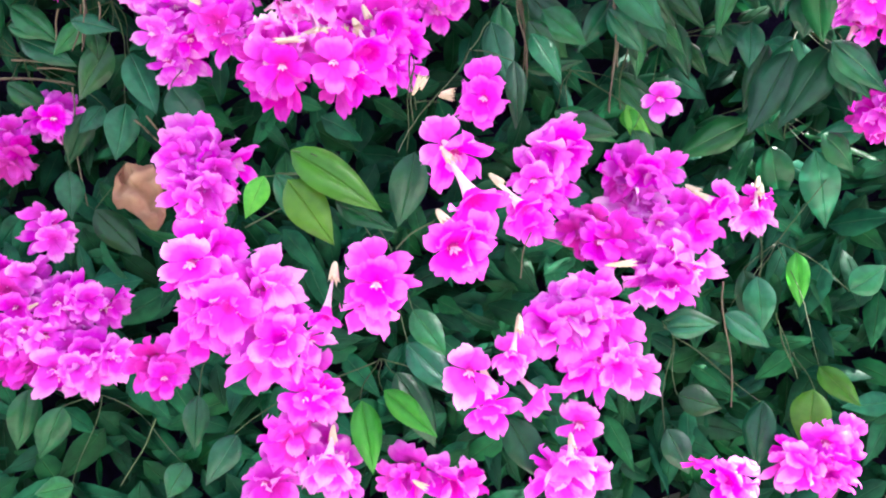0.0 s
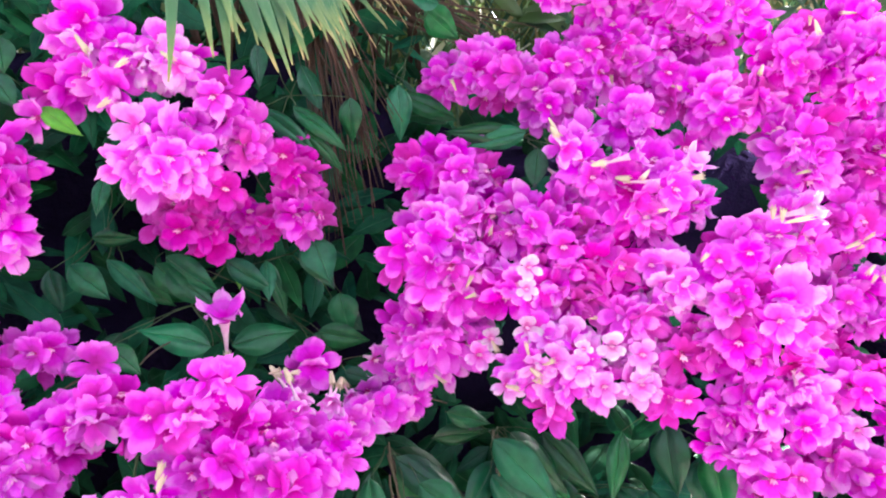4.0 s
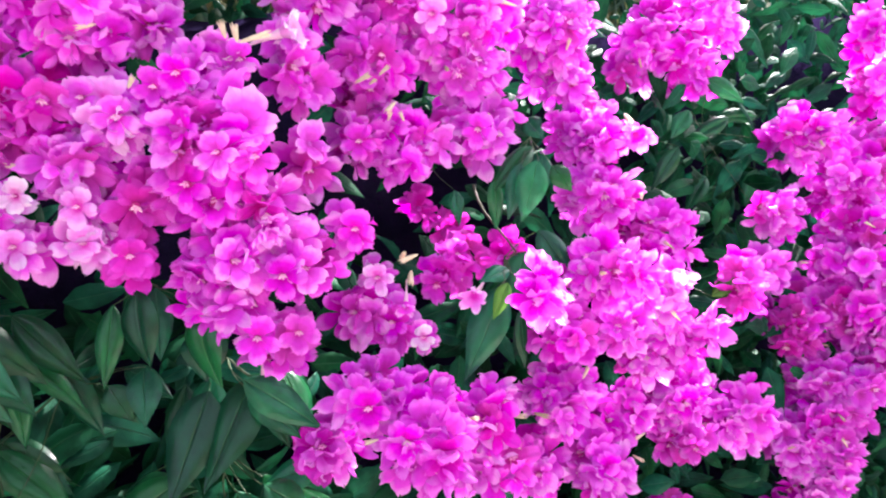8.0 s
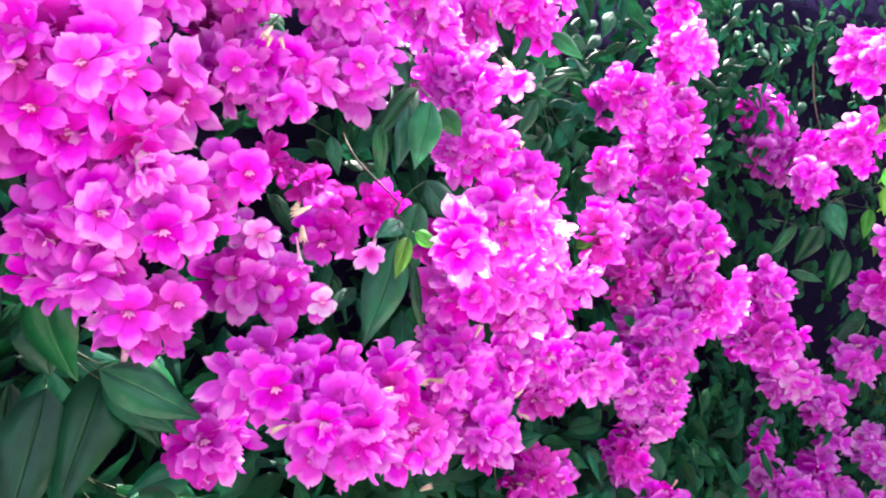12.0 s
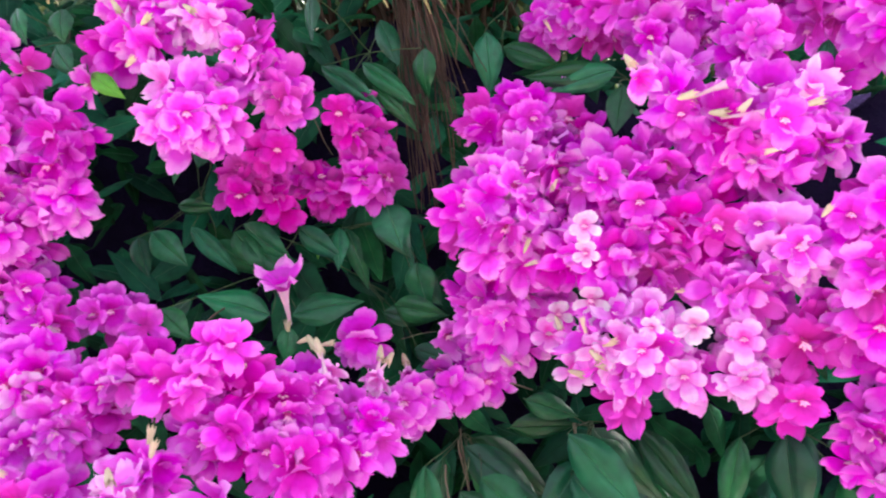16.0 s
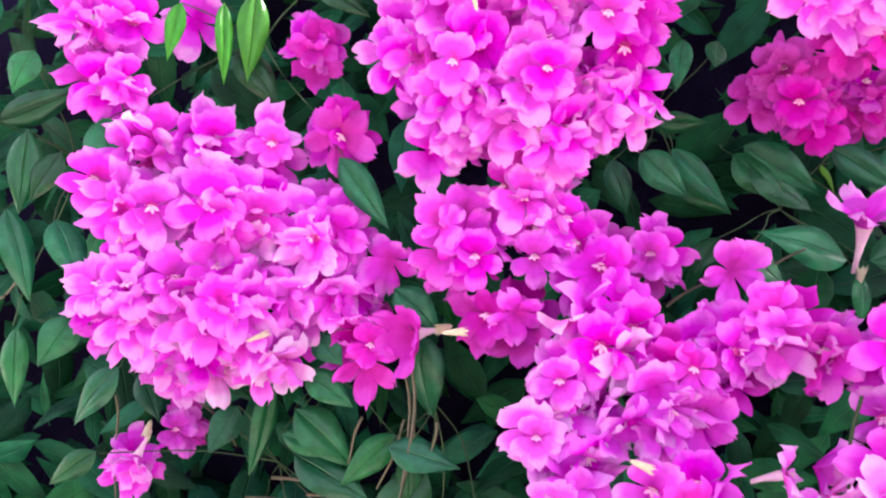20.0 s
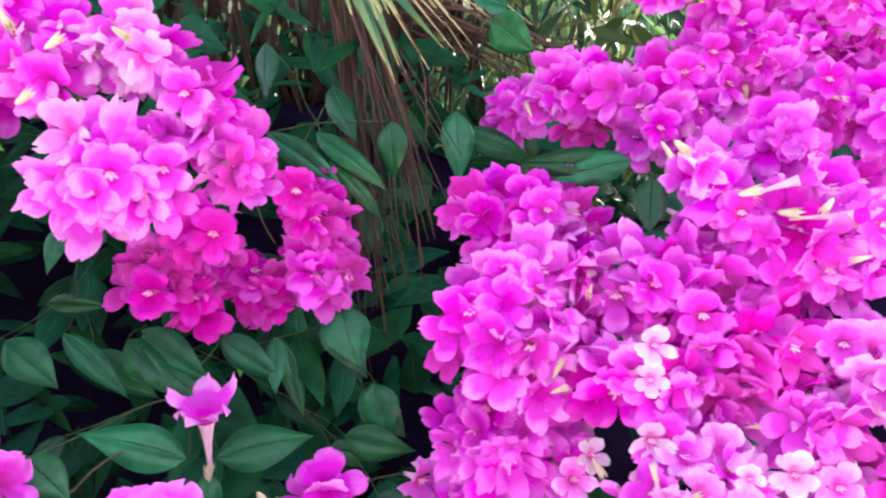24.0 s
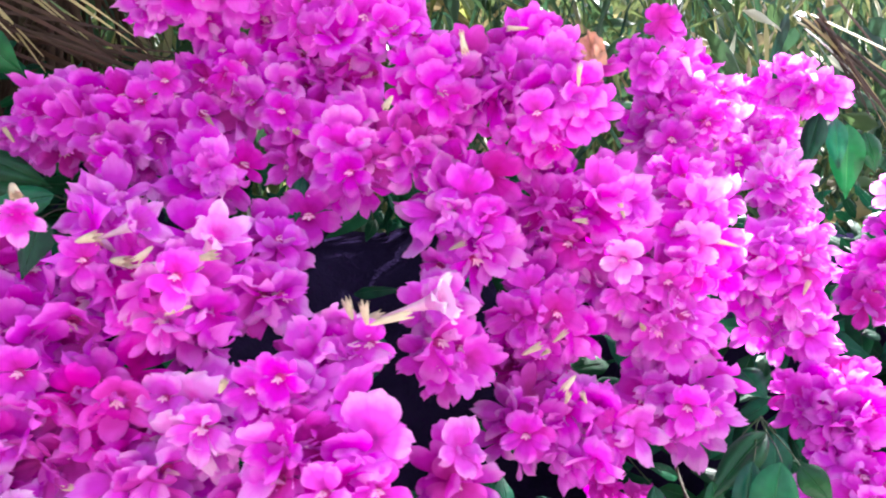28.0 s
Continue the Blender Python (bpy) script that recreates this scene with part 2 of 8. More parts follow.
def frond_material():
    """Palm leaflets: pleated green, drying to straw towards the tip (the UV's length)."""
    m, n, l, bsdf, out = base_material("palm_leaflet")
    uv = n.new("ShaderNodeUVMap").outputs[0]
    sep = n.new("ShaderNodeSeparateXYZ")
    l.new(uv, sep.inputs[0])
    co = n.new("ShaderNodeTexCoord").outputs["Object"]
    along = maths(n, l, "ADD", sep.outputs[1], maths(n, l, "MULTIPLY", maths(n, l, "SUBTRACT", noise_tex(n, l, co, 28.0, 4.0), 0.5), 0.5))
    r = ramp(n, [(0.0, (0.022, 0.100, 0.058)), (0.66, (0.045, 0.145, 0.072)), (0.90, (0.17, 0.24, 0.09)), (1.05, (0.46, 0.34, 0.16))])
    l.new(along, r.inputs[0])
    stripe = maths(n, l, "SINE", maths(n, l, "MULTIPLY", sep.outputs[0], 50.0), None)
    col = mixed(n, l, "MIX", maths(n, l, "MULTIPLY", maths(n, l, "MAXIMUM", stripe, 0.0), 0.25), r.outputs[0], (0.10, 0.23, 0.11))
    l.new(col, bsdf.inputs["Base Color"])
    bsdf.inputs["Roughness"].default_value = 0.45
    bump = n.new("ShaderNodeBump")
    bump.inputs["Strength"].default_value, bump.inputs["Distance"].default_value = 0.4, 0.002
    l.new(stripe, bump.inputs["Height"])
    l.new(bump.outputs[0], bsdf.inputs["Normal"])
    sheer(n, l, bsdf, out, col, 0.25)
    return m


FROND = frond_material()


# ---- mesh makers ----
def mesh_of(name, verts, faces, mats, uvs=None, index=None, smooth=True):
    me = bpy.data.meshes.new(name)
    me.from_pydata([tuple(v) for v in verts], [], faces)
    for m in mats:
        me.materials.append(m)
    if index is not None:
        me.polygons.foreach_set("material_index", index)
    if smooth:
        me.polygons.foreach_set("use_smooth", [True] * len(me.polygons))
    if uvs is not None:
        lay = me.uv_layers.new(name="UVMap")
        idx = np.empty(len(me.loops), dtype=np.int32)
        me.loops.foreach_get("vertex_index", idx)
        lay.data.foreach_set("uv", np.asarray(uvs, dtype=np.float32)[idx].ravel())
    me.update()
    return me


def link(name, me, parent=None, m=None, label=""):
    ob = new(name, me)
    if parent is not None:
        ob.parent = parent
    if m is not None:
        ob.matrix_basis = m
    return tagged(ob, label) if label else ob


def grid_faces(nu, nv, off=0):
    return [(off + i * nv + j, off + i * nv + j + 1, off + (i + 1) * nv + j + 1, off + (i + 1) * nv + j) for i in range(nu - 1) for j in range(nv - 1)]


def corolla(rng, openness=1.0, size=0.03, nu=7, nv=9, curl=0.55):
    """Five broad ruffled lobes on a short funnel, two above and three below; z looks out of the flower, y is its upper side."""
    verts, faces = [], []
    lobes = ((60, 1.06, 0.40), (120, 1.06, 0.40), (203, 1.15, 0.315), (270, 1.24, 0.37), (-23, 1.15, 0.315))
    frill = rng.uniform(0.7, 1.5)
    for a, reach, wide in lobes:
        a = radians(a + rng.uniform(-8, 8))
        reach *= rng.uniform(0.88, 1.1)
        wide *= rng.uniform(0.92, 1.1)
        bend = 0.1 + curl * rng.uniform(-0.7, 0.8) + (1 - openness) * -0.9
        tw = curl * rng.uniform(-0.45, 0.45)
        ph, ph2, ph3 = rng.uniform(0, 6.3), rng.uniform(0, 6.3), rng.uniform(0, 6.3)
        notch = rng.uniform(0.0, 0.07)
        off = len(verts)
        for i in range(nu):
            q = i / (nu - 1)
            u = 1.12 * q * (1 - 0.125 * q * q)
            if u < 0.62:
                w = wide * (0.25 + 0.95 * math.sin(u / 0.62 * math.pi / 2) ** 1.25)
            else:
                w = wide * 1.20 * math.sqrt(max(0.08, 1 - ((u - 0.62) / 0.385) ** 2))
            for j in range(nv):
                v = 2 * j / (nv - 1) - 1
                edge = max(u * u, abs(v) ** 3 * u)
                r = 0.10 + (reach - 0.10) * u + 0.035 * edge * math.sin(6.5 * v + ph) - notch * u ** 4 * math.exp(-14 * v * v)
                s = v * w
                z = -0.42 * (1 - u) ** 2 + 0.10 * u - bend * u * u * 0.8 + tw * v * u
                z += 0.13 * u * u * math.sin(3.3 * v + ph) - 0.13 * v * v * u
                z += frill * edge * (0.055 * math.sin(7.4 * v + ph2) + 0.045 * math.sin(8.5 * u + 3.0 * v + ph3))
                z -= 0.07 * math.exp(-30 * v * v) * u * (1.1 - u) * 4
                verts.append((size * (r * math.cos(a) - s * math.sin(a)), size * (r * math.sin(a) + s * math.cos(a)), size * z))
        faces += grid_faces(nu, nv, off)
    off = len(verts)            # the funnel's blind end
    for k in range(8):
        q = 2 * math.pi * k / 8
        verts.append((size * 0.20 * math.cos(q), size * 0.20 * math.sin(q), size * -0.30))
    verts.append((0.0, 0.0, size * -0.52))
    faces += [(off + k, off + (k + 1) % 8, off + 8) for k in range(8)]
    return verts, faces


def throat(size=0.03):
    """The pale lip in the mouth, its blind inner wall, and the tube that runs back to the calyx."""
    verts, faces, index = [], [], []
    ring = 8
    prof = ((0.02, -0.34), (0.09, -0.30), (0.13, -0.26), (0.20, -0.36), (0.22, -0.55), (0.13, -1.0), (0.09, -1.45))
    for r, z in prof:
        for k in range(ring):
            a = 2 * math.pi * k / ring
            verts.append((size * r * math.cos(a), size * (r * 0.8 * math.sin(a) - 0.10 * z * z), size * z))
    for i in range(len(prof) - 1):
        for k in range(ring):
            faces.append((i * ring + k, i * ring + (k + 1) % ring, (i + 1) * ring + (k + 1) % ring, (i + 1) * ring + k))
            index.append(2 if i < 3 else 0)
    for x0, y0, x1, y1, wide in ((-0.05, 0.05, -0.25, -0.06, 0.075), (0.05, 0.05, 0.24, -0.07, 0.075), (0.0, 0.04, 0.01, -0.16, 0.075), (-0.14, 0.12, 0.15, 0.11, 0.04)):
        off = len(verts)        # the pale ridges of the lip
        dx, dy = x1 - x0, y1 - y0
        ln = math.hypot(dx, dy)
        sx, sy = -dy / ln * wide, dx / ln * wide
        for t, k, z in ((0.0, 0.5, -0.20), (0.5, 1.0, -0.10), (1.0, 0.35, -0.03)):
            for q, up in ((-1, 0.0), (0, 0.05), (1, 0.0)):
                verts.append((0.85 * size * (x0 + dx * t + sx * k * q), 0.85 * size * (y0 + dy * t + sy * k * q - 0.03), size * (z + up)))
        faces += grid_faces(3, 3, off)
        index += [1] * 4
    return verts, faces, index


rng = random.Random(11)
SHAPES = {}
FAR_SHAPES = {}         # coarser, for the far end of the hedge
for tone, mat in PETALS.items():
    SHAPES[tone] = [mesh_of("flower", *corolla(rng, 1.0 - 0.45 * (k % 4 == 3), curl=1.15 if k % 3 == 2 else 0.5), [mat]) for k in range(16)]
    FAR_SHAPES[tone] = [mesh_of("flower", *corolla(rng, 1.0 - 0.45 * (k % 4 == 3), 0.03, 5, 5), [mat]) for k in range(6)]
tv, tf, tx = throat()
THROAT_MESH = mesh_of("throat", tv, tf, [TUBE, THROAT, MOUTH], index=tx)


def bud_mesh(rng):
    """A cream calyx with pointed teeth, slightly bent."""
    verts, faces = [], []
    ring = 7
    prof = ((0.0012, 0.0), (0.0035, 0.004), (0.0050, 0.012), (0.0062, 0.020))
    for r, z in prof:
        for k in range(ring):
            a = 2 * math.pi * k / ring
            verts.append((r * math.cos(a) + 4.0 * z * z, r * math.sin(a), z))
    for i in range(len(prof) - 1):
        for k in range(ring):
            faces.append((i * ring + k, i * ring + (k + 1) % ring, (i + 1) * ring + (k + 1) % ring, (i + 1) * ring + k))
    top = (len(prof) - 1) * ring
    for k in range(ring):
        a = 2 * math.pi * (k + 0.5) / ring
        q = len(verts)
        verts.append((0.0075 * math.cos(a) + 0.003, 0.0075 * math.sin(a), 0.026 + 0.004 * rng.random()))
        faces.append((top + k, top + (k + 1) % ring, q))
    return mesh_of("calyx", verts, faces, [CALYX])


BUDS = [bud_mesh(rng) for _ in range(3)]


def tube_path(points, r0, r1, sides=5):
    """A tapered round stem along points."""
    pts = [Vector(p) for p in points]
    verts, faces = [], []
    for i, p in enumerate(pts):
        d = (pts[min(i + 1, len(pts) - 1)] - pts[max(i - 1, 0)]).normalized()
        a = d.orthogonal().normalized()
        b = d.cross(a)
        r = r0 + (r1 - r0) * i / (len(pts) - 1)
        verts += [p + r * (a * math.cos(2 * math.pi * k / sides) + b * math.sin(2 * math.pi * k / sides)) for k in range(sides)]
    for i in range(len(pts) - 1):
        for k in range(sides):
            faces.append((i * sides + k, i * sides + (k + 1) % sides, (i + 1) * sides + (k + 1) % sides, (i + 1) * sides + k))
    return verts, faces


def facing(direction, up=(0, 0, 1), spin=0.0):
    """A turn that brings z to a direction and y near up."""
    z = Vector(direction).normalized()
    x = Vector(up).cross(z)
    x = x.normalized() if x.length > 1e-4 else Vector((1, 0, 0))
    y = z.cross(x)
    return Matrix((x, y, z)).transposed().to_4x4() @ Matrix.Rotation(spin, 4, "Z")


TONES = {"m": "magenta", "l": "light pink-magenta", "d": "deep magenta", "p": "pale pink", "w": "almost white"}
frng = random.Random(5)
HEAD = []


def cluster(x, y, z, w, h, az, el, count, tone):
    """A head of open trumpet flowers: a dome w by h (half sizes) that faces az degrees round from the hedge's front, el degrees up."""
    head = new("flower_cluster")
    HEAD.append(head)
    head.location = (x, y, z)
    size_word = "single" if count == 1 else "small" if count < 5 else "dense" if count < 14 else "large dense"
    tagged(head, f"{size_word} {'flower' if count == 1 else 'head'} of {TONES[tone]} trumpet vine{'' if count == 1 else ' flowers'} on the hedge", "flowers", "flower heads of the hedge")
    out = Vector((math.sin(radians(az)), -math.cos(radians(az)), math.tan(radians(el * 0.55)))).normalized()
    side = Vector((0, 0, 1)).cross(out).normalized()
    up = out.cross(side)
    deep = 0.62 * min(w, h)
    large = 1.10 + 0.25 * max(0.0, min(1.0, (x - 1.0) / 0.9)) + 0.25 * max(0.0, min(1.0, (x - 2.3) / 0.5))     # the flowers farther along are fuller
    count = max(1, round(count / large ** 1.3))
    turn0 = frng.uniform(0, 6.3)
    for i in range(count):
        if count == 1:
            u = v = rr = 0.0
        else:
            rr = math.sqrt((i + 0.5) / count)
            a = turn0 + i * 2.39996 + frng.uniform(-0.35, 0.35)
            rr = min(1.0, max(0.0, rr + frng.uniform(-0.08, 0.08)))
            u, v = rr * math.cos(a), rr * math.sin(a)
        k = large * frng.uniform(0.80, 1.10)
        edge_w, edge_h = max(0.0, w - 0.012), max(0.0, h - 0.012)
        at = side * (u * edge_w) + up * (v * edge_h) + out * (deep * (0.45 - rr * rr) + frng.uniform(-0.022, 0.014))
        loose = 0.70 if frng.random() < 0.18 else 0.26
        face = out * 0.8 + side * (u * 0.9 + frng.gauss(0, loose)) + up * (v * 0.65 - 0.12 + frng.gauss(0, loose)) + Vector((0, -0.2, 0))
        t = tone
        q = frng.random()
        if tone == "m":
            t = "l" if q < 0.28 else "d" if q > 0.86 else "m"
        elif tone == "l":
            t = "m" if q < 0.42 else "p" if q > 0.95 else "l"
        elif tone == "p":
            t = "l" if q < 0.35 else "m" if q > 0.85 else "p"
            k *= 0.85
        elif tone == "d":
            t = "m" if q < 0.2 else "d"
        m = Matrix.Translation(at) @ facing(face, (frng.uniform(-0.3, 0.3), 0, 1), frng.uniform(-0.3, 0.3)) @ Matrix.Scale(k, 4)
        fl = link("flower", frng.choice(FAR_SHAPES[t] if x > 1.9 else SHAPES[t]), head, m)
        if x < 1.9 and frng.random() < (0.42 if rr < 0.8 else 0.25):
            link("throat", THROAT_MESH, fl)
    for i in range(count // 14):          # spent calyxes stand between the flowers
        a, rr = frng.uniform(0, 6.3), math.sqrt(frng.random())
        at = side * (rr * math.cos(a) * w) + up * (rr * math.sin(a) * h) + out * (deep * (0.6 - rr * rr) + 0.008)
        m = Matrix.Translation(at) @ facing(out * 0.35 + side * frng.uniform(-1.2, 1.2) + up * frng.uniform(-0.6, 1.2)) @ Matrix.Diagonal((0.55, 0.55, frng.uniform(0.7, 1.15), 1))
        link("calyx", frng.choice(BUDS), head, m, "cream pointed calyx")


def bloom(x, y, z, nx, ny, nz, across, tone):
    """One full-face flower at the front of the last head."""
    head = HEAD[-1]
    at = Vector((x, y, z)) - head.location
    face = Vector((nx, ny, nz)) + Vector((frng.uniform(-0.15, 0.15), 0, frng.uniform(-0.2, 0.1)))
    m = Matrix.Translation(at) @ facing(face, (0, 0, 1), frng.uniform(-0.2, 0.2)) @ Matrix.Scale(across / 0.064, 4)
    fl = link("flower", SHAPES[tone][frng.choice((0, 1, 4, 6, 9, 10, 12, 13))], head, m)
    link("throat", THROAT_MESH, fl)


def trumpet(x, y, z, bx, by, bz, across, tone):
    """A flower seen from the side: its mouth at x y z, its long pale tube back to a calyx at bx by bz."""
    head = HEAD[-1]
    mouth, base = Vector((x, y, z)) - head.location, Vector((bx, by, bz)) - head.location
    d = mouth - base
    turn = facing(d.normalized() + Vector((0, -0.25, 0.05)), (0.1, -1, 0.4))
    fl = link("flower", SHAPES[tone][3], head, Matrix.Translation(mouth) @ turn @ Matrix.Scale(across / 0.060, 4))
    k = d.length / (across / 0.060)
    verts, faces, index = [], [], []
    prof = ((0.74, -0.06), (0.52, 0.0), (0.38, 0.09), (0.27, 0.20), (0.19, 0.34), (0.12, 0.55), (0.085, 0.78), (0.07, 1.0))
    for r, s in prof:
        for q in range(10):
            a = 2 * math.pi * q / 10
            verts.append((0.03 * r * math.cos(a), 0.03 * r * math.sin(a) + 0.1 * k * s * (1 - s), -k * s - 0.003))
    for i in range(len(prof) - 1):
        for q in range(10):
            faces.append((i * 10 + q, i * 10 + (q + 1) % 10, (i + 1) * 10 + (q + 1) % 10, (i + 1) * 10 + q))
            index.append(1 if i < 3 else 0)
    link("tube", mesh_of("tube", verts, faces, [TUBE, PETALS[tone]], index=index), fl, None, "pale lilac flower tube")
    link("calyx", BUDS[0], head, Matrix.Translation(base - d.normalized() * 0.012) @ facing(d) @ Matrix.Scale(0.9, 4), "cream pointed calyx")


def pod(x0, y0, z0, x1, y1, z1):
    """A spent cream calyx from its stalk to its teeth."""
    head = HEAD[-1]
    a, b = Vector((x0, y0, z0)) - head.location, Vector((x1, y1, z1)) - head.location
    ln = max(0.016, (b - a).length)
    k = ln / 0.028
    link("calyx", frng.choice(BUDS), head, Matrix.Translation(a) @ facing(b - a, (0, -1, 0.3), frng.uniform(0, 6)) @ Matrix.Diagonal((min(k, 1.0) * 0.72, min(k, 1.0) * 0.72, k * 0.86, 1)), "cream pointed calyx")


def leaf_shape(rng, length=1.0, wide=0.42, nu=9, half=3):
    """A pointed elliptic blade, folded along its rib, drooping; along +y, face +z, unit length."""
    verts, uvs = [], []
    droop, fold, wave, tilt = rng.uniform(0.05, 0.42), rng.uniform(0.25, 0.8), rng.uniform(0, 6.3), rng.uniform(-0.25, 0.25)
    nv = 2 * half + 1
    for i in range(nu):
        u = i / (nu - 1)
        w = 0.5 * wide * (math.sin(math.pi * u ** 0.74) ** 1.05) * (1 - 0.16 * u) * 1.10 + 0.008 * (1 - u) + 0.001
        for j in range(nv):
            v = j / half - 1
            z = (abs(v) * fold * 1.3 - v * v * (0.35 + 0.9 * fold)) * w + tilt * v * w * u - droop * u * u + 0.020 * math.sin(7 * u + wave + 2.0 * v) * abs(v)
            verts.append((v * w, length * u * (1 - 0.25 * droop * u), z))
            uvs.append((0.5 + 0.5 * v, u))
    return verts, grid_faces(nu, nv), uvs


lrng = random.Random(23)
LEAF_MESH = {}
for tone, mat in LEAF.items():
    LEAF_MESH[tone] = []
    for k in range(6):
        lv, lf, lu = leaf_shape(lrng, 1.0, 0.42, 14, 4)
        if tone == "b":         # crumpled
            lv = [(x * 1.35 + 0.10 * noise.noise(Vector((9 * x, 6 * y, k))), y + 0.05 * noise.noise(Vector((11 * x, 7 * y, k + 4))), z + 0.30 * noise.noise(Vector((9 * x, 6 * y, k + 9))) + 0.10 * noise.noise(Vector((24 * x, 17 * y, k)))) for x, y, z in lv]
        LEAF_MESH[tone].append(mesh_of("leaf", lv, lf, [mat], lu))


def leaf_pose(base, tip, wide, normal):
    """Brings the unit leaf from base to tip, its face near the normal."""
    base, tip = Vector(base), Vector(tip)
    d = tip - base
    y = d.normalized()
    z = Vector(normal) - y * Vector(normal).dot(y)
    z.normalize()
    x = y.cross(z)
    r = Matrix((x, y, z)).transposed().to_4x4()
    return Matrix.Translation(base) @ r @ Matrix.Diagonal((wide / 0.42, d.length, d.length, 1))


# ---- the large forms: ground, the hedge's woody core, the distance ----
def hedge_face(x, z):
    """How far back the leaves of the hedge stand, by place along it and height."""
    y = 0.27 + 0.22 * max(0.0, z - 1.35) - 0.52 * max(0.0, 0.95 - z)
    s = max(0.0, min(1.0, (x - 2.7) / 2.2))
    y -= 0.95 * s * s * (3 - 2 * s)
    y += 0.05 * math.sin(2.1 * x + 1.0) + 0.04 * math.sin(4.7 * x + 3 * z)
    return y


gv, gf = [], []
gx = [-400, -60, -20, -8, -4, -2, -1, 0, 1, 2, 3, 4, 6, 9, 20, 60, 400]
gy = [-400, -60, -20, -8, -4, -2, -1, 0, 1, 2, 4, 8, 20, 60, 400]
for yy in gy:
    for xx in gx:
        gv.append((xx, yy, -0.25 + 0.03 * noise.noise(Vector((xx * 0.7, yy * 0.7, 0)))))
tagged(link("ground", mesh_of("ground", gv, grid_faces(len(gy), len(gx)), [SOIL])), "pale trodden earth path beside the hedge", "ground", kind="structure")

def hedge_top(x):
    """Height of the woody mass: it dips past the flower heads and rises again farther along."""
    far = max(0.0, min(1.0, (x - 2.7) / 0.8))
    h = max(0.0, 1 - abs(x - 1.45) / 0.4)
    k = max(0.0, min(1.0, (-0.3 - x) / 0.4))
    return 1.78 + 0.16 * k + 0.22 * math.exp(-((x + 0.34) / 0.24) ** 2) - 0.20 * h * (1 - far) + 0.05 * h + 0.17 * far


# core sheet behind the leaves, its paint standing for shade in the gaps
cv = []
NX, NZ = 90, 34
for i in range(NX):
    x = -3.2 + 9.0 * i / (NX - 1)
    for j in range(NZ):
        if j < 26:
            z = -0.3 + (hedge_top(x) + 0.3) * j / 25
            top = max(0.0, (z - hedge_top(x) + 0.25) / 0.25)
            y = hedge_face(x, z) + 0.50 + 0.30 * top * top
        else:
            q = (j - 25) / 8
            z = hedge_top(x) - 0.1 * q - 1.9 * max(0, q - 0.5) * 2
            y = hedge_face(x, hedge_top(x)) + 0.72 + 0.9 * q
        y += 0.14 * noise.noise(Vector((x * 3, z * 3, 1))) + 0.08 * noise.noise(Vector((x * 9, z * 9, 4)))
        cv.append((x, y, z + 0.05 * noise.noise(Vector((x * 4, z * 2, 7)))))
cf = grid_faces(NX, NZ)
tagged(link("hedge_core", mesh_of("hedge_core", cv, cf, [CORE_SHADE])), "twig core of the hedge, painted near-black violet as shade", "hedge", kind="stuff")


def leaf_mass(name, count, place, mat, label, category, wide=0.42, nu=6, half=2):
    """Many leaves in one mesh. place(rng) gives base, tip, width and normal, or None."""
    r = random.Random(name)
    shapes = [leaf_shape(r, 1.0, wide, nu, half) for _ in range(6)]
    packs = [(np.array(v), np.array(f), np.array(u)) for v, f, u in shapes]
    vs, fs, us, off = [], [], [], 0
    made = 0
    while made < count:
        got = place(r)
        made += 1
        if got is None:
            continue
        v, f, u = packs[r.randrange(6)]
        m = np.array(leaf_pose(*got))
        vs.append(v @ m[:3, :3].T + m[:3, 3])
        fs.append(f + off)
        us.append(u)
        off += len(v)
    me = mesh_of(name, np.concatenate(vs), np.concatenate(fs).tolist(), [mat], np.concatenate(us))
    return tagged(link(name, me), label, category, kind="stuff")


# hollows between the flower heads, clear of leaves so the near-black core shows as shade
HOLLOWS = [
    ((-0.660, 0.280, 1.440), 0.12),
    ((-0.740, 0.260, 1.380), 0.10),
    ((0.720, 0.200, 1.230), 0.12),
    ((0.343, 0.074, 1.520), 0.09),
    ((0.640, 0.109, 1.213), 0.10),
    ((0.626, 0.122, 1.253), 0.07),
    ((-0.725, 0.264, 1.457), 0.10),
    ((-0.800, 0.243, 1.438), 0.07),
    ((-0.323, 0.270, 0.931), 0.10),
    ((1.503, 0.125, 1.057), 0.10),
    ((1.508, 0.103, 0.911), 0.09),
    ((0.373, 0.158, 1.526), 0.09),
    ((-0.469, 0.354, 1.517), 0.06),
    ((0.400, 0.228, 1.552), 0.08),
    ((0.783, 0.295, 1.236), 0.08),
    ((0.241, 0.142, 1.294), 0.04),
    ((0.076, 0.003, 0.387), 0.08),
    ((0.564, 0.022, 1.233), 0.08),
    ((-0.729, 0.394, 1.459), 0.10),
    ((-0.633, 0.389, 1.400), 0.08),
    ((-0.245, 0.242, 0.936), 0.07),
    ((0.268, -0.030, 1.500), 0.10),
    ((0.416, 0.321, 1.582), 0.13),
    ((0.436, 0.470, 1.603), 0.12),
]


def in_hollow(p, grow=1.0):
    return any((p - Vector(c)).length < r * grow for c, r in HOLLOWS)


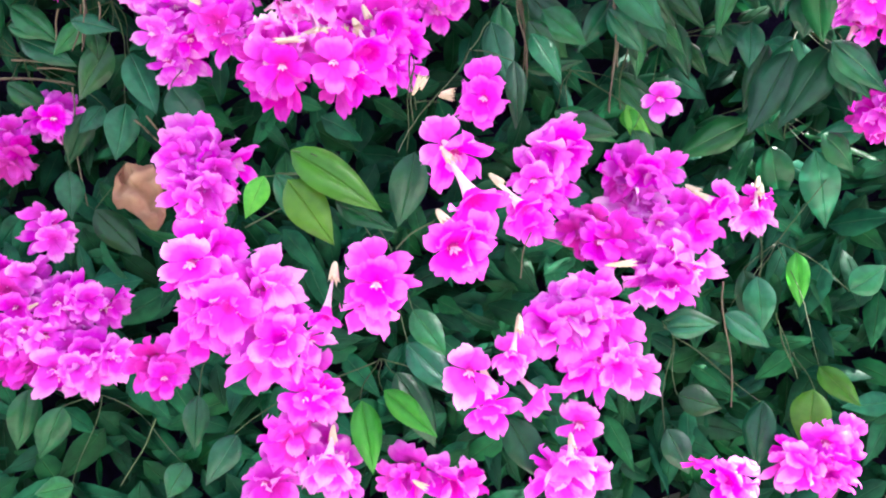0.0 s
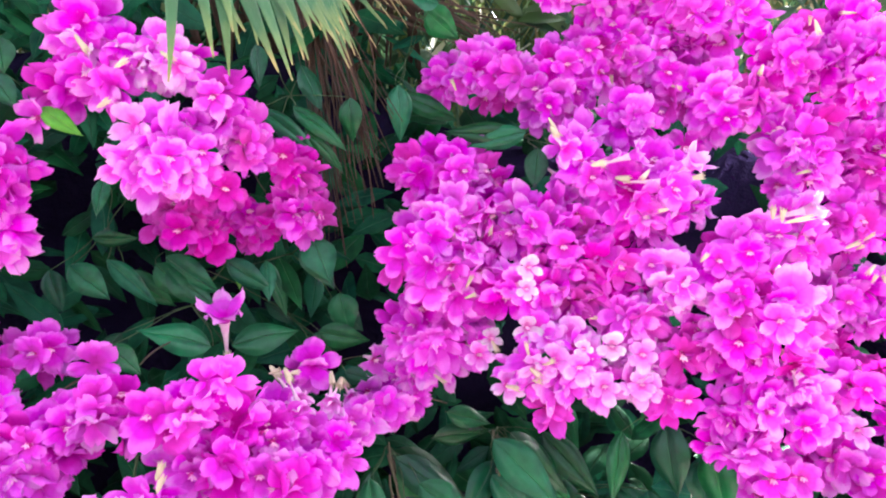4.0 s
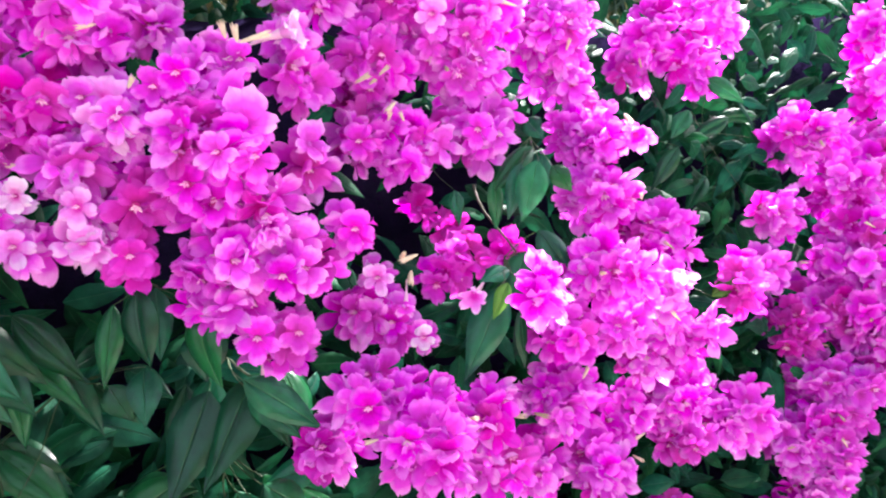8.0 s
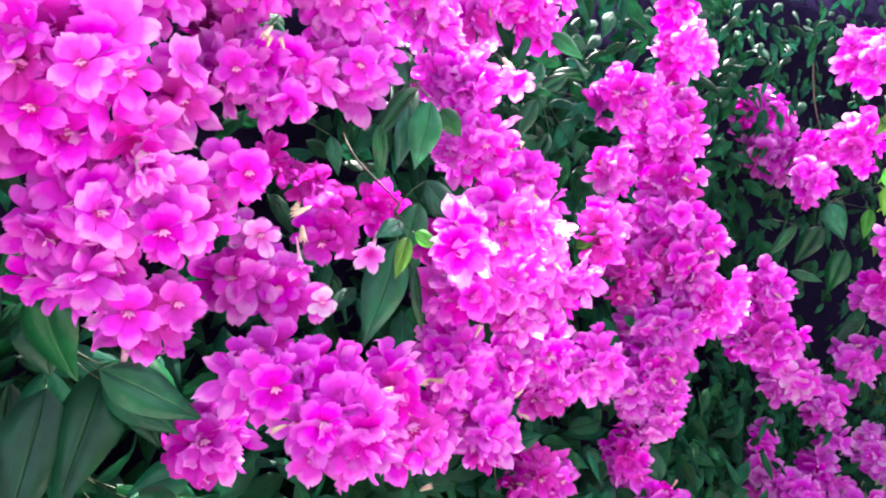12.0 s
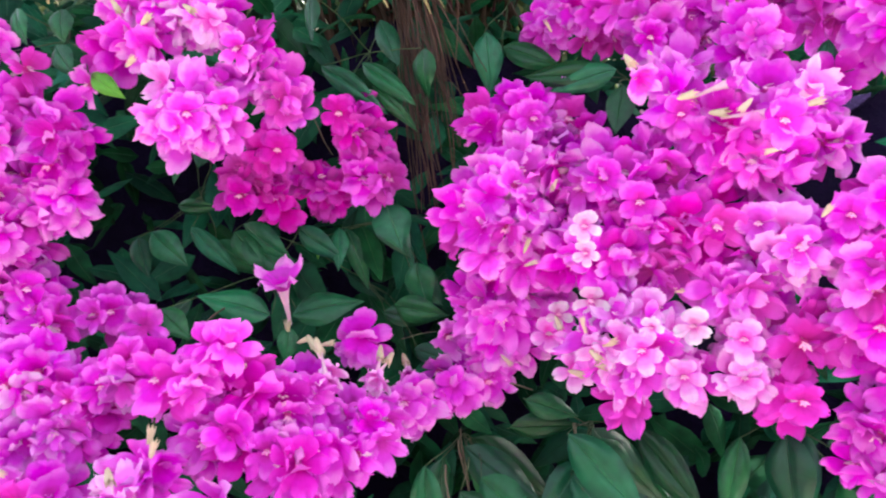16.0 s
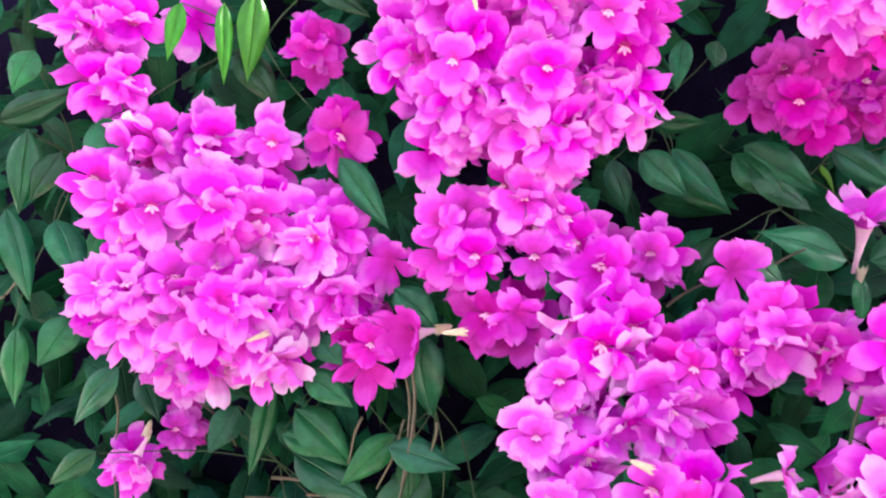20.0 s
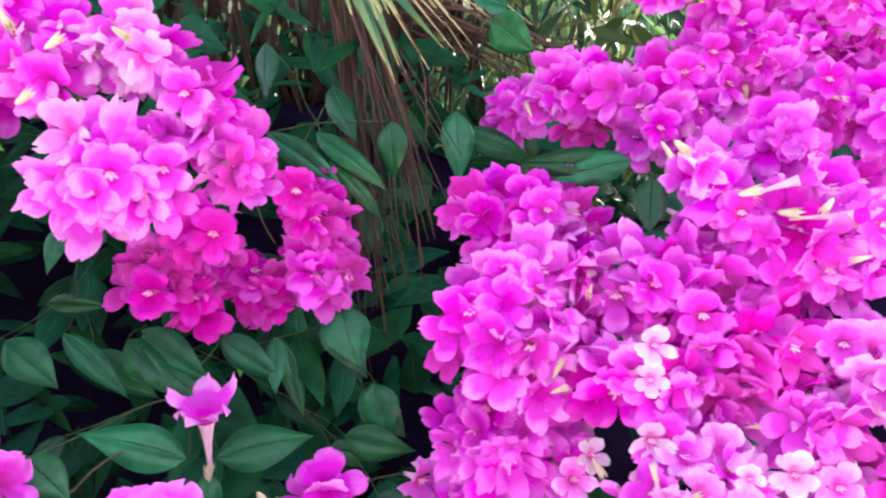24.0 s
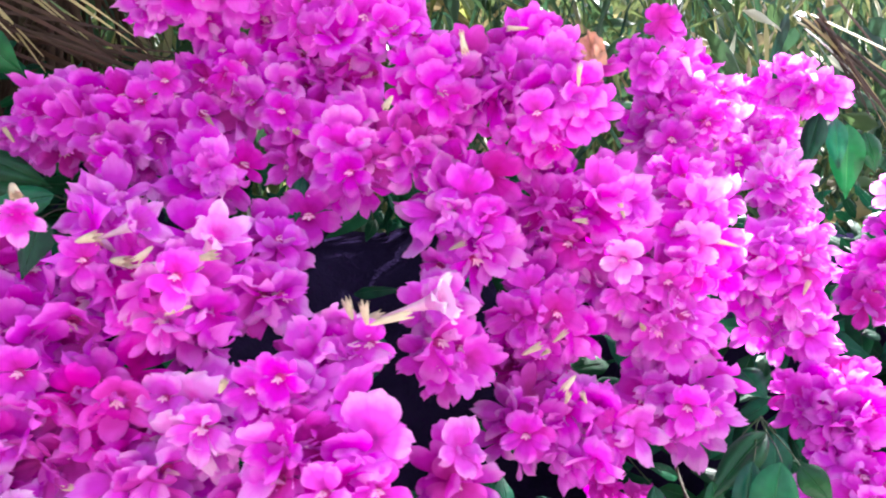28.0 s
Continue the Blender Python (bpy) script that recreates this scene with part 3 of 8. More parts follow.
def hang(r, x, y, z, length, spread=0.9):
    """A leaf that hangs from its place, its face out of the hedge; the far end of the hedge turns to the path."""
    base = Vector((x, y, z))
    turn = max(0.0, min(1.0, (x - 1.2) / 1.0))
    d = Vector((r.gauss(0, 0.85) - 0.2 * turn, -0.28 + r.gauss(0, 0.35) + 0.15 * turn, -1.0 + abs(r.gauss(0, spread * 0.75)))).normalized()
    return base, base + d * length, length * r.uniform(0.30, 0.43) * (1 - 0.18 * turn), (r.gauss(0, 0.6) - 1.1 * turn, -1, 0.45 + r.gauss(0, 0.55))


def foot_set_back(x, z):
    """Under the flower heads farther along, the leaves of the foot stand back."""
    return 0.16 if 0.95 < x < 3.1 and z < 0.72 else 0.0


def hedge_leaf(r):
    x, z = r.uniform(-3.2, 3.2), r.uniform(-0.1, 2.04)
    y = hedge_face(x, z) + r.uniform(0.02, 0.30) + foot_set_back(x, z)
    if z > hedge_top(x) or in_hollow(Vector((x, y, z)), 1.5):
        return None
    if -0.2 < x < 1.4 and z > 1.0 and r.random() < 0.8:     # thinned between the flower heads, so the dark core stands for shade
        return None
    if (-0.6 < x < -0.05 and z > 1.52 or -0.95 < x < -0.4 and 1.27 < z < 1.56) and r.random() < 0.68:    # thin where the palm stands and in the recess, shade made by the bared core
        return None
    return hang(r, x, y, z, r.uniform(0.085, 0.145))


def top_leaf(r):
    x, q = r.uniform(-3.2, 5.8), r.uniform(-0.35, 1.0)
    y = hedge_face(x, hedge_top(x)) + 0.72 + 0.9 * q
    z = hedge_top(x) - 0.1 * q - 3.8 * max(0, q - 0.5) + r.uniform(-0.03, 0.08)
    if 1.2 < x < 2.5 and r.random() < 0.6:
        return None
    return hang(r, x, y, z, r.uniform(0.06, 0.10), 2.0)


def end_leaf(r):
    x, z = r.uniform(3.0, 5.8), r.uniform(-0.2, 2.05)
    if z > hedge_top(x):
        return None
    return hang(r, x, hedge_face(x, z) + r.uniform(-0.1, 0.2) + foot_set_back(x, z), z, r.uniform(0.06, 0.11))


def inner_leaf(r):
    """Leaves deep in the shade of the hedge, behind its face and its hollows."""
    x, z = r.uniform(-1.7, 2.4), r.uniform(0.1, 1.95)
    y = hedge_face(x, z) + r.uniform(0.26, 0.46)
    if z > hedge_top(x) or in_hollow(Vector((x, y, z)), 1.0) or (0.1 < x < 1.0 and z > 1.05):
        return None
    base, tip, wide, normal = hang(r, x, y, z, r.uniform(0.09, 0.16), 1.3)
    return base, tip, wide, (normal[0] + r.gauss(0, 0.6), normal[1], normal[2] + r.gauss(0, 0.5))


leaf_mass("inner_foliage", 2200, inner_leaf, LEAF_MASS, "dark leaves deep in the shade inside the hedge", "foliage")
leaf_mass("hedge_foliage", 6100, hedge_leaf, LEAF_MASS, "dark glossy pointed leaves crowding the hedge", "foliage")


def low_leaf(r):
    if r.random() < 0.22:         # the foot comes forward under the far flower heads
        x = r.uniform(2.2, 3.2)
        return hang(r, x, 0.16 - 0.75 * max(0.0, x - 2.5) + r.uniform(0.0, 0.16), r.uniform(-0.2, 0.36), r.uniform(0.08, 0.12))
    x, z = r.uniform(-2.0, 1.6), r.uniform(-0.25, 0.65)
    return hang(r, x, hedge_face(x, z) + r.uniform(0.0, 0.12) + foot_set_back(x, z), z, r.uniform(0.09, 0.15))


leaf_mass("hedge_foot_foliage", 2300, low_leaf, LEAF_MASS, "dark leaves at the foot of the hedge", "foliage")
leaf_mass("hedge_top_foliage", 4600, top_leaf, LEAF_MASS, "dark leaves along the top of the hedge", "foliage")
leaf_mass("hedge_end_foliage", 3200, end_leaf, LEAF_MASS, "leaves of the hedge farther along the path", "foliage")


def young_leaf(r):
    """Bunches that hang at the sunny end of the hedge, one high and one low."""
    high = r.random() < 0.72
    z = r.gauss(1.17, 0.17) if high else r.gauss(0.12, 0.09)
    return hang(r, r.uniform(3.2, 3.6), r.gauss(-0.27, 0.07), z, r.uniform(0.07, 0.13), 1.2)


YOUNG_MASS = leaf_material("young_foliage", (0.07, 0.20, 0.03), (0.20, 0.36, 0.06), (0.28, 0.42, 0.12), 0.4, 0.4, "Island")
leaf_mass("young_foliage", 190, young_leaf, YOUNG_MASS, "small yellow-green young leaves at the sunny end of the hedge", "foliage")


def far_blade(r):
    x, y = r.uniform(-5, 8), r.uniform(1.9, 3.8)
    z = r.uniform(0.9, 3.9)
    base = Vector((x, y, z))
    d = Vector((r.gauss(0, 0.5), r.gauss(0, 0.2), r.choice((-1, -1, 1)) * r.uniform(0.4, 1))).normalized()
    ln = r.uniform(0.25, 0.7)
    return base, base + d * ln, r.uniform(0.010, 0.032), (r.gauss(0, 0.4), -1, r.gauss(0, 0.4))


def garden_material():
    """Blades of many kinds: dark blue-green, green, olive, tan and a few near-white for dry blades and painted glints.
    """
    m, n, l, bsdf, out = base_material("garden_blades")
    # the last stop also paints white glints on single blades
    r = ramp(n, [(0.0, (0.014, 0.045, 0.034)), (0.36, (0.040, 0.095, 0.045)), (0.64, (0.08, 0.135, 0.05)), (0.84, (0.19, 0.21, 0.08)), (0.94, (0.28, 0.20, 0.12)), (0.975, (0.70, 0.68, 0.58))])
    l.new(n.new("ShaderNodeNewGeometry").outputs["Random Per Island"], r.inputs[0])
    co = n.new("ShaderNodeTexCoord").outputs["Object"]
    col = mixed(n, l, "MULTIPLY", 0.6, r.outputs[0], ramp_of(n, l, noise_tex(n, l, co, 2.2, 2.0), (0.45, 0.55, 0.62), (1.5, 1.4, 1.2)))
    l.new(col, bsdf.inputs["Base Color"])
    bsdf.inputs["Roughness"].default_value = 0.38
    bump = n.new("ShaderNodeBump")
    bump.inputs["Strength"].default_value = 0.3
    l.new(noise_tex(n, l, co, 60.0, 3.0), bump.inputs["Height"])
    l.new(bump.outputs[0], bsdf.inputs["Normal"])
    sheer(n, l, bsdf, out, col, 0.45)
    return m


def broad_leaf(r):
    base = Vector((r.uniform(-5, 8), r.uniform(1.7, 2.6), r.uniform(1.4, 3.9)))
    d = Vector((r.gauss(0, 0.7), r.gauss(0, 0.2), r.uniform(-1, 0.6))).normalized()
    return base, base + d * r.uniform(0.15, 0.34), r.uniform(0.04, 0.09), (r.gauss(0, 0.5), -1, r.gauss(0.2, 0.4))


GARDEN = garden_material()
leaf_mass("garden_shrubs", 1500, broad_leaf, GARDEN, "mixed green and dry broad leaves of the garden behind", "shrubs")
leaf_mass("garden_palms", 11000, far_blade, GARDEN, "tangled green, olive and straw palm blades of the garden behind", "palms", nu=5, half=1)


def shading_crown_blade(r):
    """Blades of an unseen crown added to the palm whose frond hangs down: it shades the near part of the hedge."""
    a, q = r.uniform(0, 6.3), math.sqrt(r.random())
    base = Vector((0.05 + 1.75 * q * math.cos(a), 0.95 + 1.25 * q * math.sin(a), 3.75 - 0.35 * q * q + r.gauss(0, 0.1)))
    d = Vector((math.cos(a) + r.gauss(0, 0.5), math.sin(a) + r.gauss(0, 0.5), -0.35 + r.gauss(0, 0.2))).normalized()
    return base, base + d * r.uniform(0.4, 0.7), r.uniform(0.05, 0.09), (r.gauss(0, 0.4), r.gauss(0, 0.4), 1)


tr = [(-0.42 + 0.34 * (k / 16) ** 2, 1.28 - 0.3 * k / 16, -0.3 + 4.0 * k / 16) for k in range(17)]
pv, pf = tube_path(tr, 0.15, 0.09, 12)
pv = [v + 0.012 * noise.noise(v * 14) * Vector((1, 1, 0)) * (1 + 2 * ((j // 12) % 2)) for j, v in enumerate(pv)]
TRUNK = plain_material("palm_bark", (0.05, 0.035, 0.025), (0.16, 0.115, 0.08), 24.0, 0.9, bump_depth=0.02)
palm = new("palm_tree")
palm.location = (-0.42, 1.28, -0.25)
tagged(palm, "tall palm with a rough brown trunk behind the hedge", "palm")
link("trunk", mesh_of("trunk", pv, pf, [TRUNK]), palm, Matrix.Translation((0.42, -1.28, 0.25)))
# added out of view to keep direct sun off the near flower heads
leaf_mass("palm_crown", 2200, shading_crown_blade, FAR_MASS, "unseen palm crown added overhead to shade the hedge", "palm", nu=5, half=1)
bv = []
for i in range(80):
    x = -9 + 24 * i / 79
    tall = 5.2 + 1.2 * noise.noise(Vector((x * 1.3, 0, 5)))
    for j in range(20):
        z = -0.3 + tall * j / 19
        bv.append((x, 4.3 + 0.5 * noise.noise(Vector((x, z, 3))) + 0.3 * noise.noise(Vector((3 * x, 3 * z, 8))), z))
GROVE = plain_material("grove", (0.06, 0.09, 0.03), (0.20, 0.23, 0.09), 5.0, 0.9, bump_depth=0.1)
# unseen bank across the path, added to cut low sky light on the hedge
ov = []
for i in range(60):
    x = -14 + 30 * i / 59
    tall = 2.3 + 0.5 * noise.noise(Vector((x * 0.9, 2, 5)))
    for j in range(24):         # up its face, over its rounded top and down its back
        q = math.pi * (j / 23)
        z = -0.3 + tall * min(1.0, 1.5 * math.sin(q)) ** 0.8
        y = -5.1 + 0.5 * math.copysign(min(1.0, abs(2.2 * math.cos(q))), math.cos(q))
        ov.append((x, y + 0.25 * noise.noise(Vector((x, z, 13 + y))) + 0.2 * noise.noise(Vector((3 * x, 3 * z, 18 + y))), z))
tagged(link("backdrop", mesh_of("backdrop", ov, grid_faces(60, 24), [GROVE])), "unseen green hedge added across the path to block low sky light", "trees", kind="structure")
tagged(link("backdrop", mesh_of("backdrop", bv, grid_faces(80, 20), [GROVE])), "dense green trees of the garden far behind", "trees", kind="structure")


# ---- palm frond and its dry fibres, hanging over the hedge ----
def along(points, s):
    s = max(0.0, min(0.9999, s)) * (len(points) - 1)
    i = int(s)
    return Vector(points[i]).lerp(Vector(points[i + 1]), s - i)


def leaflet(r, base, tip, wide, normal, nu=9):
    """A long pleated blade that narrows to a torn tip."""
    base, tip = Vector(base), Vector(tip)
    d = tip - base
    side = d.cross(Vector(normal)).normalized()
    nrm = side.cross(d).normalized()
    sag, curl = r.uniform(-0.02, 0.05) * d.length, r.uniform(-0.02, 0.02)
    verts, uvs = [], []
    for i in range(nu):
        u = i / (nu - 1)
        w = 0.5 * wide * (0.75 + 0.5 * math.sin(math.pi * u)) * (1 - u ** 1.8) + 0.0008
        p = base + d * u + nrm * (sag * math.sin(math.pi * u)) + side * (curl * u * u)
        for j in range(5):
            v = j / 2 - 1
            verts.append(p + side * (v * w) + nrm * (0.30 * w * (1 if j % 2 else 0)))
            uvs.append((0.5 + 0.5 * v, u))
    return verts, grid_faces(nu, 5), uvs


BASES = ((-0.48, -0.42, 1.65), (-0.46, -0.37, 1.69), (-0.43, -0.29, 1.73), (-0.42, -0.17, 1.78), (-0.39, -0.01, 1.86), (-0.39, 0.34, 2.02), (-0.31, 0.60, 2.14), (-0.21, 0.70, 2.17))
TIPS = ((-0.46, -0.35, 1.56), (-0.42, -0.31, 1.58), (-0.37, -0.23, 1.61), (-0.34, -0.12, 1.64), (-0.29, 0.04, 1.69), (-0.24, 0.38, 1.80), (-0.12, 0.63, 1.95), (0.04, 0.71, 2.01))
frond = new("palm_frond")
frond.location = (-0.6, 0.06, 2.05)
tagged(frond, "green palm frond with drying tips drooping over the hedge", "palm frond")
inv = Matrix.Translation((0.6, -0.06, -2.05))
prng = random.Random(3)
rv, rf = tube_path([along(BASES, s / 12) for s in range(13)], 0.014, 0.006, 7)
link("rachis", mesh_of("rachis", rv, rf, [GREEN_STEM]), frond, inv)
for i in range(44):
    s = (i + prng.uniform(-0.3, 0.3)) / 43
    b, t = along(BASES, s), along(TIPS, s)
    t = t + Vector((prng.gauss(0, 0.012), prng.gauss(0, 0.02), prng.gauss(0, 0.022)))
    dry = s > 0.62 and prng.random() < 1.8 * (s - 0.5)
    pv, pf, pu = leaflet(prng, b, t, prng.uniform(0.012, 0.0185) * (0.4 if dry else 0.8 + 0.7 * s), (0.1, -1, 0.35))
    link("leaflet", mesh_of("leaflet", pv, pf, [STRAW if dry else FROND], pu), frond, inv, "dry straw-coloured leaflet" if dry else "")

fib = new("palm_fibre")
fib.location = (-0.30, 0.48, 1.88)
tagged(fib, "bundle of dry reddish-brown palm fibres hanging down", "palm fibre")
for i in range(58):
    if i % 5 < 3:       # the main sheaf leans to the flower heads
        top = Vector((-0.335 + prng.gauss(0, 0.016), 0.40 + prng.gauss(0, 0.02), 1.95))
        end = Vector((-0.225 + prng.gauss(0, 0.026), 0.29 + prng.gauss(0, 0.02), prng.uniform(1.43, 1.66)))
    else:               # thin strands hang straight
        top = Vector((-0.345 + prng.gauss(0, 0.022), 0.42 + prng.gauss(0, 0.02), 1.95))
        end = Vector((-0.285 + prng.gauss(0, 0.016), 0.40 + prng.gauss(0, 0.03), prng.uniform(1.30, 1.60)))
    sway = prng.gauss(0, 0.012)
    pts = [top.lerp(end, k / 6) + Vector((sway * math.sin(math.pi * k / 6) + prng.gauss(0, 0.002), 0, 0)) - fib.location for k in range(7)]
    fv, ff = tube_path(pts, prng.choice((0.0012, 0.002, 0.003, 0.0044)), 0.001, 4)
    link("strand", mesh_of("strand", fv, ff, [FIBRE]), fib)

thatch = new("dry_palm_leaf")
thatch.location = (0.0, 0.66, 1.98)
tagged(thatch, "withered brown palm leaf lying on the hedge top", "palm leaf")
for i in range(22):
    b = Vector((-0.18 + prng.gauss(0, 0.06), 0.64 + prng.gauss(0, 0.03), 2.00 + prng.gauss(0, 0.03)))
    t = Vector((0.10 + prng.gauss(0, 0.07), 0.66 + prng.gauss(0, 0.05), 1.93 + prng.gauss(0, 0.05)))
    pv, pf, pu = leaflet(prng, b, t, prng.uniform(0.004, 0.010), (0, -1, 0.3), 6)
    link("blade", mesh_of("blade", pv, pf, [DEAD if i % 3 else FIBRE], pu), thatch, Matrix.Translation((0, -0.66, -1.98)))


dry = new("dry_palm_leaf")
dry.location = (1.66, 0.69, 2.27)
tagged(dry, "pale straw-coloured dead palm leaf hanging behind the flowers", "palm leaf")
for i in range(13):
    b = Vector((prng.gauss(0, 0.03), prng.gauss(0, 0.03), prng.gauss(0, 0.03)))
    t = Vector((0.10 + prng.gauss(0, 0.05), -0.15 + prng.gauss(0, 0.05), -0.32 + prng.gauss(0, 0.06)))
    pv, pf, pu = leaflet(prng, b, t, prng.uniform(0.006, 0.022), (0, -1, 0.3), 6)
    link("blade", mesh_of("blade", pv, pf, [STRAW if i % 3 == 1 else FIBRE], pu), dry)


def skirt_blade(r):
    """Dead hanging blades of the palm behind the near part of the hedge."""
    base = Vector((r.uniform(-0.9, -0.05), r.uniform(0.78, 1.2), r.uniform(2.0, 2.6)))
    d = Vector((r.gauss(0, 0.25), r.gauss(0, 0.1), -1)).normalized()
    return base, base + d * r.uniform(0.2, 0.5), r.uniform(0.006, 0.022), (r.gauss(0, 0.5), -1, r.gauss(0, 0.3))


leaf_mass("dead_palm_skirt", 170, skirt_blade, DEAD, "brown dead blades hanging from the palm behind the hedge", "palm")


# ---- leaves that stand out, each on its own vine ----
vine = new("leafy_vine")


def start_vine(x, y, z, words):
    global vine
    vine = new("leafy_vine")
    vine.location = (x, y, z)
    tagged(vine, words, "vine", "leafy vines of the hedge")


def leaf(bx, by, bz, tx, ty, tz, wide, nx, ny, nz, tone):
    o = vine.location
    m = leaf_pose((bx - o.x, by - o.y, bz - o.z), (tx - o.x, ty - o.y, tz - o.z), wide, (nx, ny, nz))
    link("leaf", lrng.choice(LEAF_MESH[tone]), vine, m, {"y": "fresh yellow-green leaf", "f": "fresh mid-green leaf, lightened as if lit", "b": "withered brown leaf"}.get(tone, ""))


def stem(x0, y0, z0, x1, y1, z1, r=0.0025, green=False):
    """A thin bowed stem between two places."""
    a, b = Vector((x0, y0, z0)) - vine.location, Vector((x1, y1, z1)) - vine.location
    bow = min(1.0, (b - a).length / 0.22)
    pts = [a.lerp(b, k / 7) + bow * Vector((0.007 * (math.sin(k * 0.8 + 40 * x0) - math.sin(40 * x0)), 0.012 * math.sin(math.pi * k / 7), 0.006 * math.sin(math.pi * k / 7 + 0.4 * math.sin(60 * z1)))) for k in range(8)]
    sv, sf = tube_path(pts, r * 0.62, r * 0.42, 5)
    link("stem", mesh_of("stem", sv, sf, [GREEN_STEM if green else STEM]), vine)


def spray(hub, blades):
    """Leaves on thin stalks from one node of the last vine."""
    for b in blades:
        leaf(*b)
        stem(*hub, *b[:3], 0.0018, True)


start_vine(-0.530, 0.257, 1.278, "vine with dark green pointed leaves hanging from the hedge")
stem(-0.693, 0.135, 1.184, -0.625, 0.147, 1.225, .003, False)
stem(-0.603, 0.156, 1.205, -0.544, 0.142, 1.253, .003, False)
leaf(-0.489, 0.179, 1.241, -0.587, 0.129, 1.281, 0.050, 0.24, -0.85, 0.45, "f")
stem(-0.530, 0.287, 1.298, -0.489, 0.179, 1.241, 0.0018, True)
leaf(-0.466, 0.198, 1.220, -0.457, 0.171, 1.170, 0.032, 0.46, -0.82, 0.35, "g")
stem(-0.530, 0.287, 1.298, -0.466, 0.198, 1.220, 0.0018, True)
leaf(-0.458, 0.190, 1.240, -0.350, 0.194, 1.279, 0.052, -0.15, -0.88, 0.45, "f")
stem(-0.530, 0.287, 1.298, -0.458, 0.209, 1.235, 0.0018, True)
leaf(-0.626, 0.203, 1.261, -0.659, 0.170, 1.226, 0.030, -0.55, -0.79, -0.25, "g")
stem(-0.530, 0.287, 1.298, -0.626, 0.203, 1.261, 0.0018, True)
leaf(-0.625, 0.102, 1.252, -0.572, 0.087, 1.218, 0.038, 0.45, -0.80, 0.41, "g")
stem(-0.530, 0.287, 1.298, -0.625, 0.102, 1.252, 0.0018, True)
leaf(-0.476, 0.275, 1.376, -0.401, 0.235, 1.319, 0.038, -0.10, -0.98, -0.15, "g")
stem(-0.530, 0.287, 1.298, -0.476, 0.275, 1.376, 0.0018, True)
leaf(-0.573, 0.286, 1.359, -0.490, 0.277, 1.297, 0.052, 0.69, -0.72, -0.02, "g")
stem(-0.530, 0.287, 1.298, -0.573, 0.286, 1.359, 0.0018, True)
start_vine(-0.197, 0.226, 1.033, "vine with dark green pointed leaves hanging from the hedge")
stem(-0.202, 0.194, 1.060, -0.184, 0.166, 0.900, .003, False)
stem(-0.213, 0.114, 1.047, -0.200, 0.053, 0.916, .003, False)
stem(-0.188, 0.264, 1.044, -0.169, 0.259, 0.892, .003, False)
stem(-0.132, 0.236, 1.140, -0.090, 0.246, 1.127, .003, False)
stem(-0.200, 0.210, 1.073, -0.191, 0.161, 0.906, .0025, False)
stem(-0.194, 0.261, 1.038, -0.174, 0.255, 0.899, .0025, False)
leaf(-0.225, 0.207, 1.028, -0.231, 0.171, 0.896, 0.053, 0.50, -0.85, 0.18, "f")
stem(-0.197, 0.256, 1.053, -0.225, 0.207, 1.028, 0.0018, True)
leaf(-0.191, 0.195, 1.049, -0.068, 0.148, 0.972, 0.058, -0.17, -0.86, 0.48, "f")
stem(-0.197, 0.256, 1.053, -0.191, 0.195, 1.049, 0.0018, True)
leaf(-0.180, 0.227, 1.027, -0.082, 0.218, 0.902, 0.058, -0.26, -0.89, 0.37, "f")
stem(-0.197, 0.256, 1.053, -0.180, 0.227, 1.027, 0.0018, True)
leaf(-0.184, 0.248, 1.048, -0.045, 0.252, 0.948, 0.059, 0.02, -0.97, 0.24, "f")
stem(-0.197, 0.256, 1.053, -0.184, 0.248, 1.048, 0.0018, True)
leaf(-0.243, 0.122, 1.040, -0.233, 0.075, 0.916, 0.046, -0.12, -0.91, 0.39, "f")
stem(-0.197, 0.256, 1.053, -0.243, 0.122, 1.040, 0.0018, True)
leaf(-0.191, 0.110, 1.011, -0.119, 0.066, 0.932, 0.055, 0.05, -0.91, 0.42, "f")
stem(-0.197, 0.256, 1.053, -0.191, 0.110, 1.011, 0.0018, True)
leaf(-0.164, 0.123, 1.026, -0.087, 0.068, 0.974, 0.056, -0.19, -0.95, 0.25, "f")
stem(-0.197, 0.256, 1.053, -0.164, 0.123, 1.026, 0.0018, True)
start_vine(-0.005, 0.193, 1.067, "vine with dark green pointed leaves hanging from the hedge")
stem(-0.034, 0.151, 1.101, -0.028, 0.107, 0.841, .004, False)
stem(-0.019, 0.176, 1.029, -0.028, 0.089, 0.842, .003, False)
stem(-0.003, 0.172, 1.068, -0.000, 0.163, 0.912, .004, False)
stem(-0.017, 0.175, 1.031, -0.009, 0.164, 0.878, .003, False)
leaf(-0.011, 0.128, 1.101, 0.096, 0.122, 0.993, 0.053, -0.07, -0.88, 0.47, "g")
stem(-0.005, 0.223, 1.087, -0.011, 0.128, 1.101, 0.0018, True)
leaf(-0.008, 0.125, 1.087, 0.049, 0.110, 1.046, 0.037, -0.26, -0.75, 0.60, "g")
stem(-0.005, 0.223, 1.087, -0.008, 0.125, 1.087, 0.0018, True)
leaf(-0.044, 0.114, 1.095, 0.059, 0.063, 0.989, 0.060, -0.37, -0.86, 0.35, "g")
stem(-0.005, 0.223, 1.087, -0.044, 0.114, 1.095, 0.0018, True)
leaf(0.055, 0.162, 1.093, 0.132, 0.077, 1.001, 0.050, -0.41, -0.78, 0.47, "g")
stem(-0.005, 0.223, 1.087, 0.055, 0.162, 1.093, 0.0018, True)
leaf(-0.017, 0.171, 1.036, 0.056, 0.157, 0.928, 0.042, 0.02, -0.67, 0.74, "g")
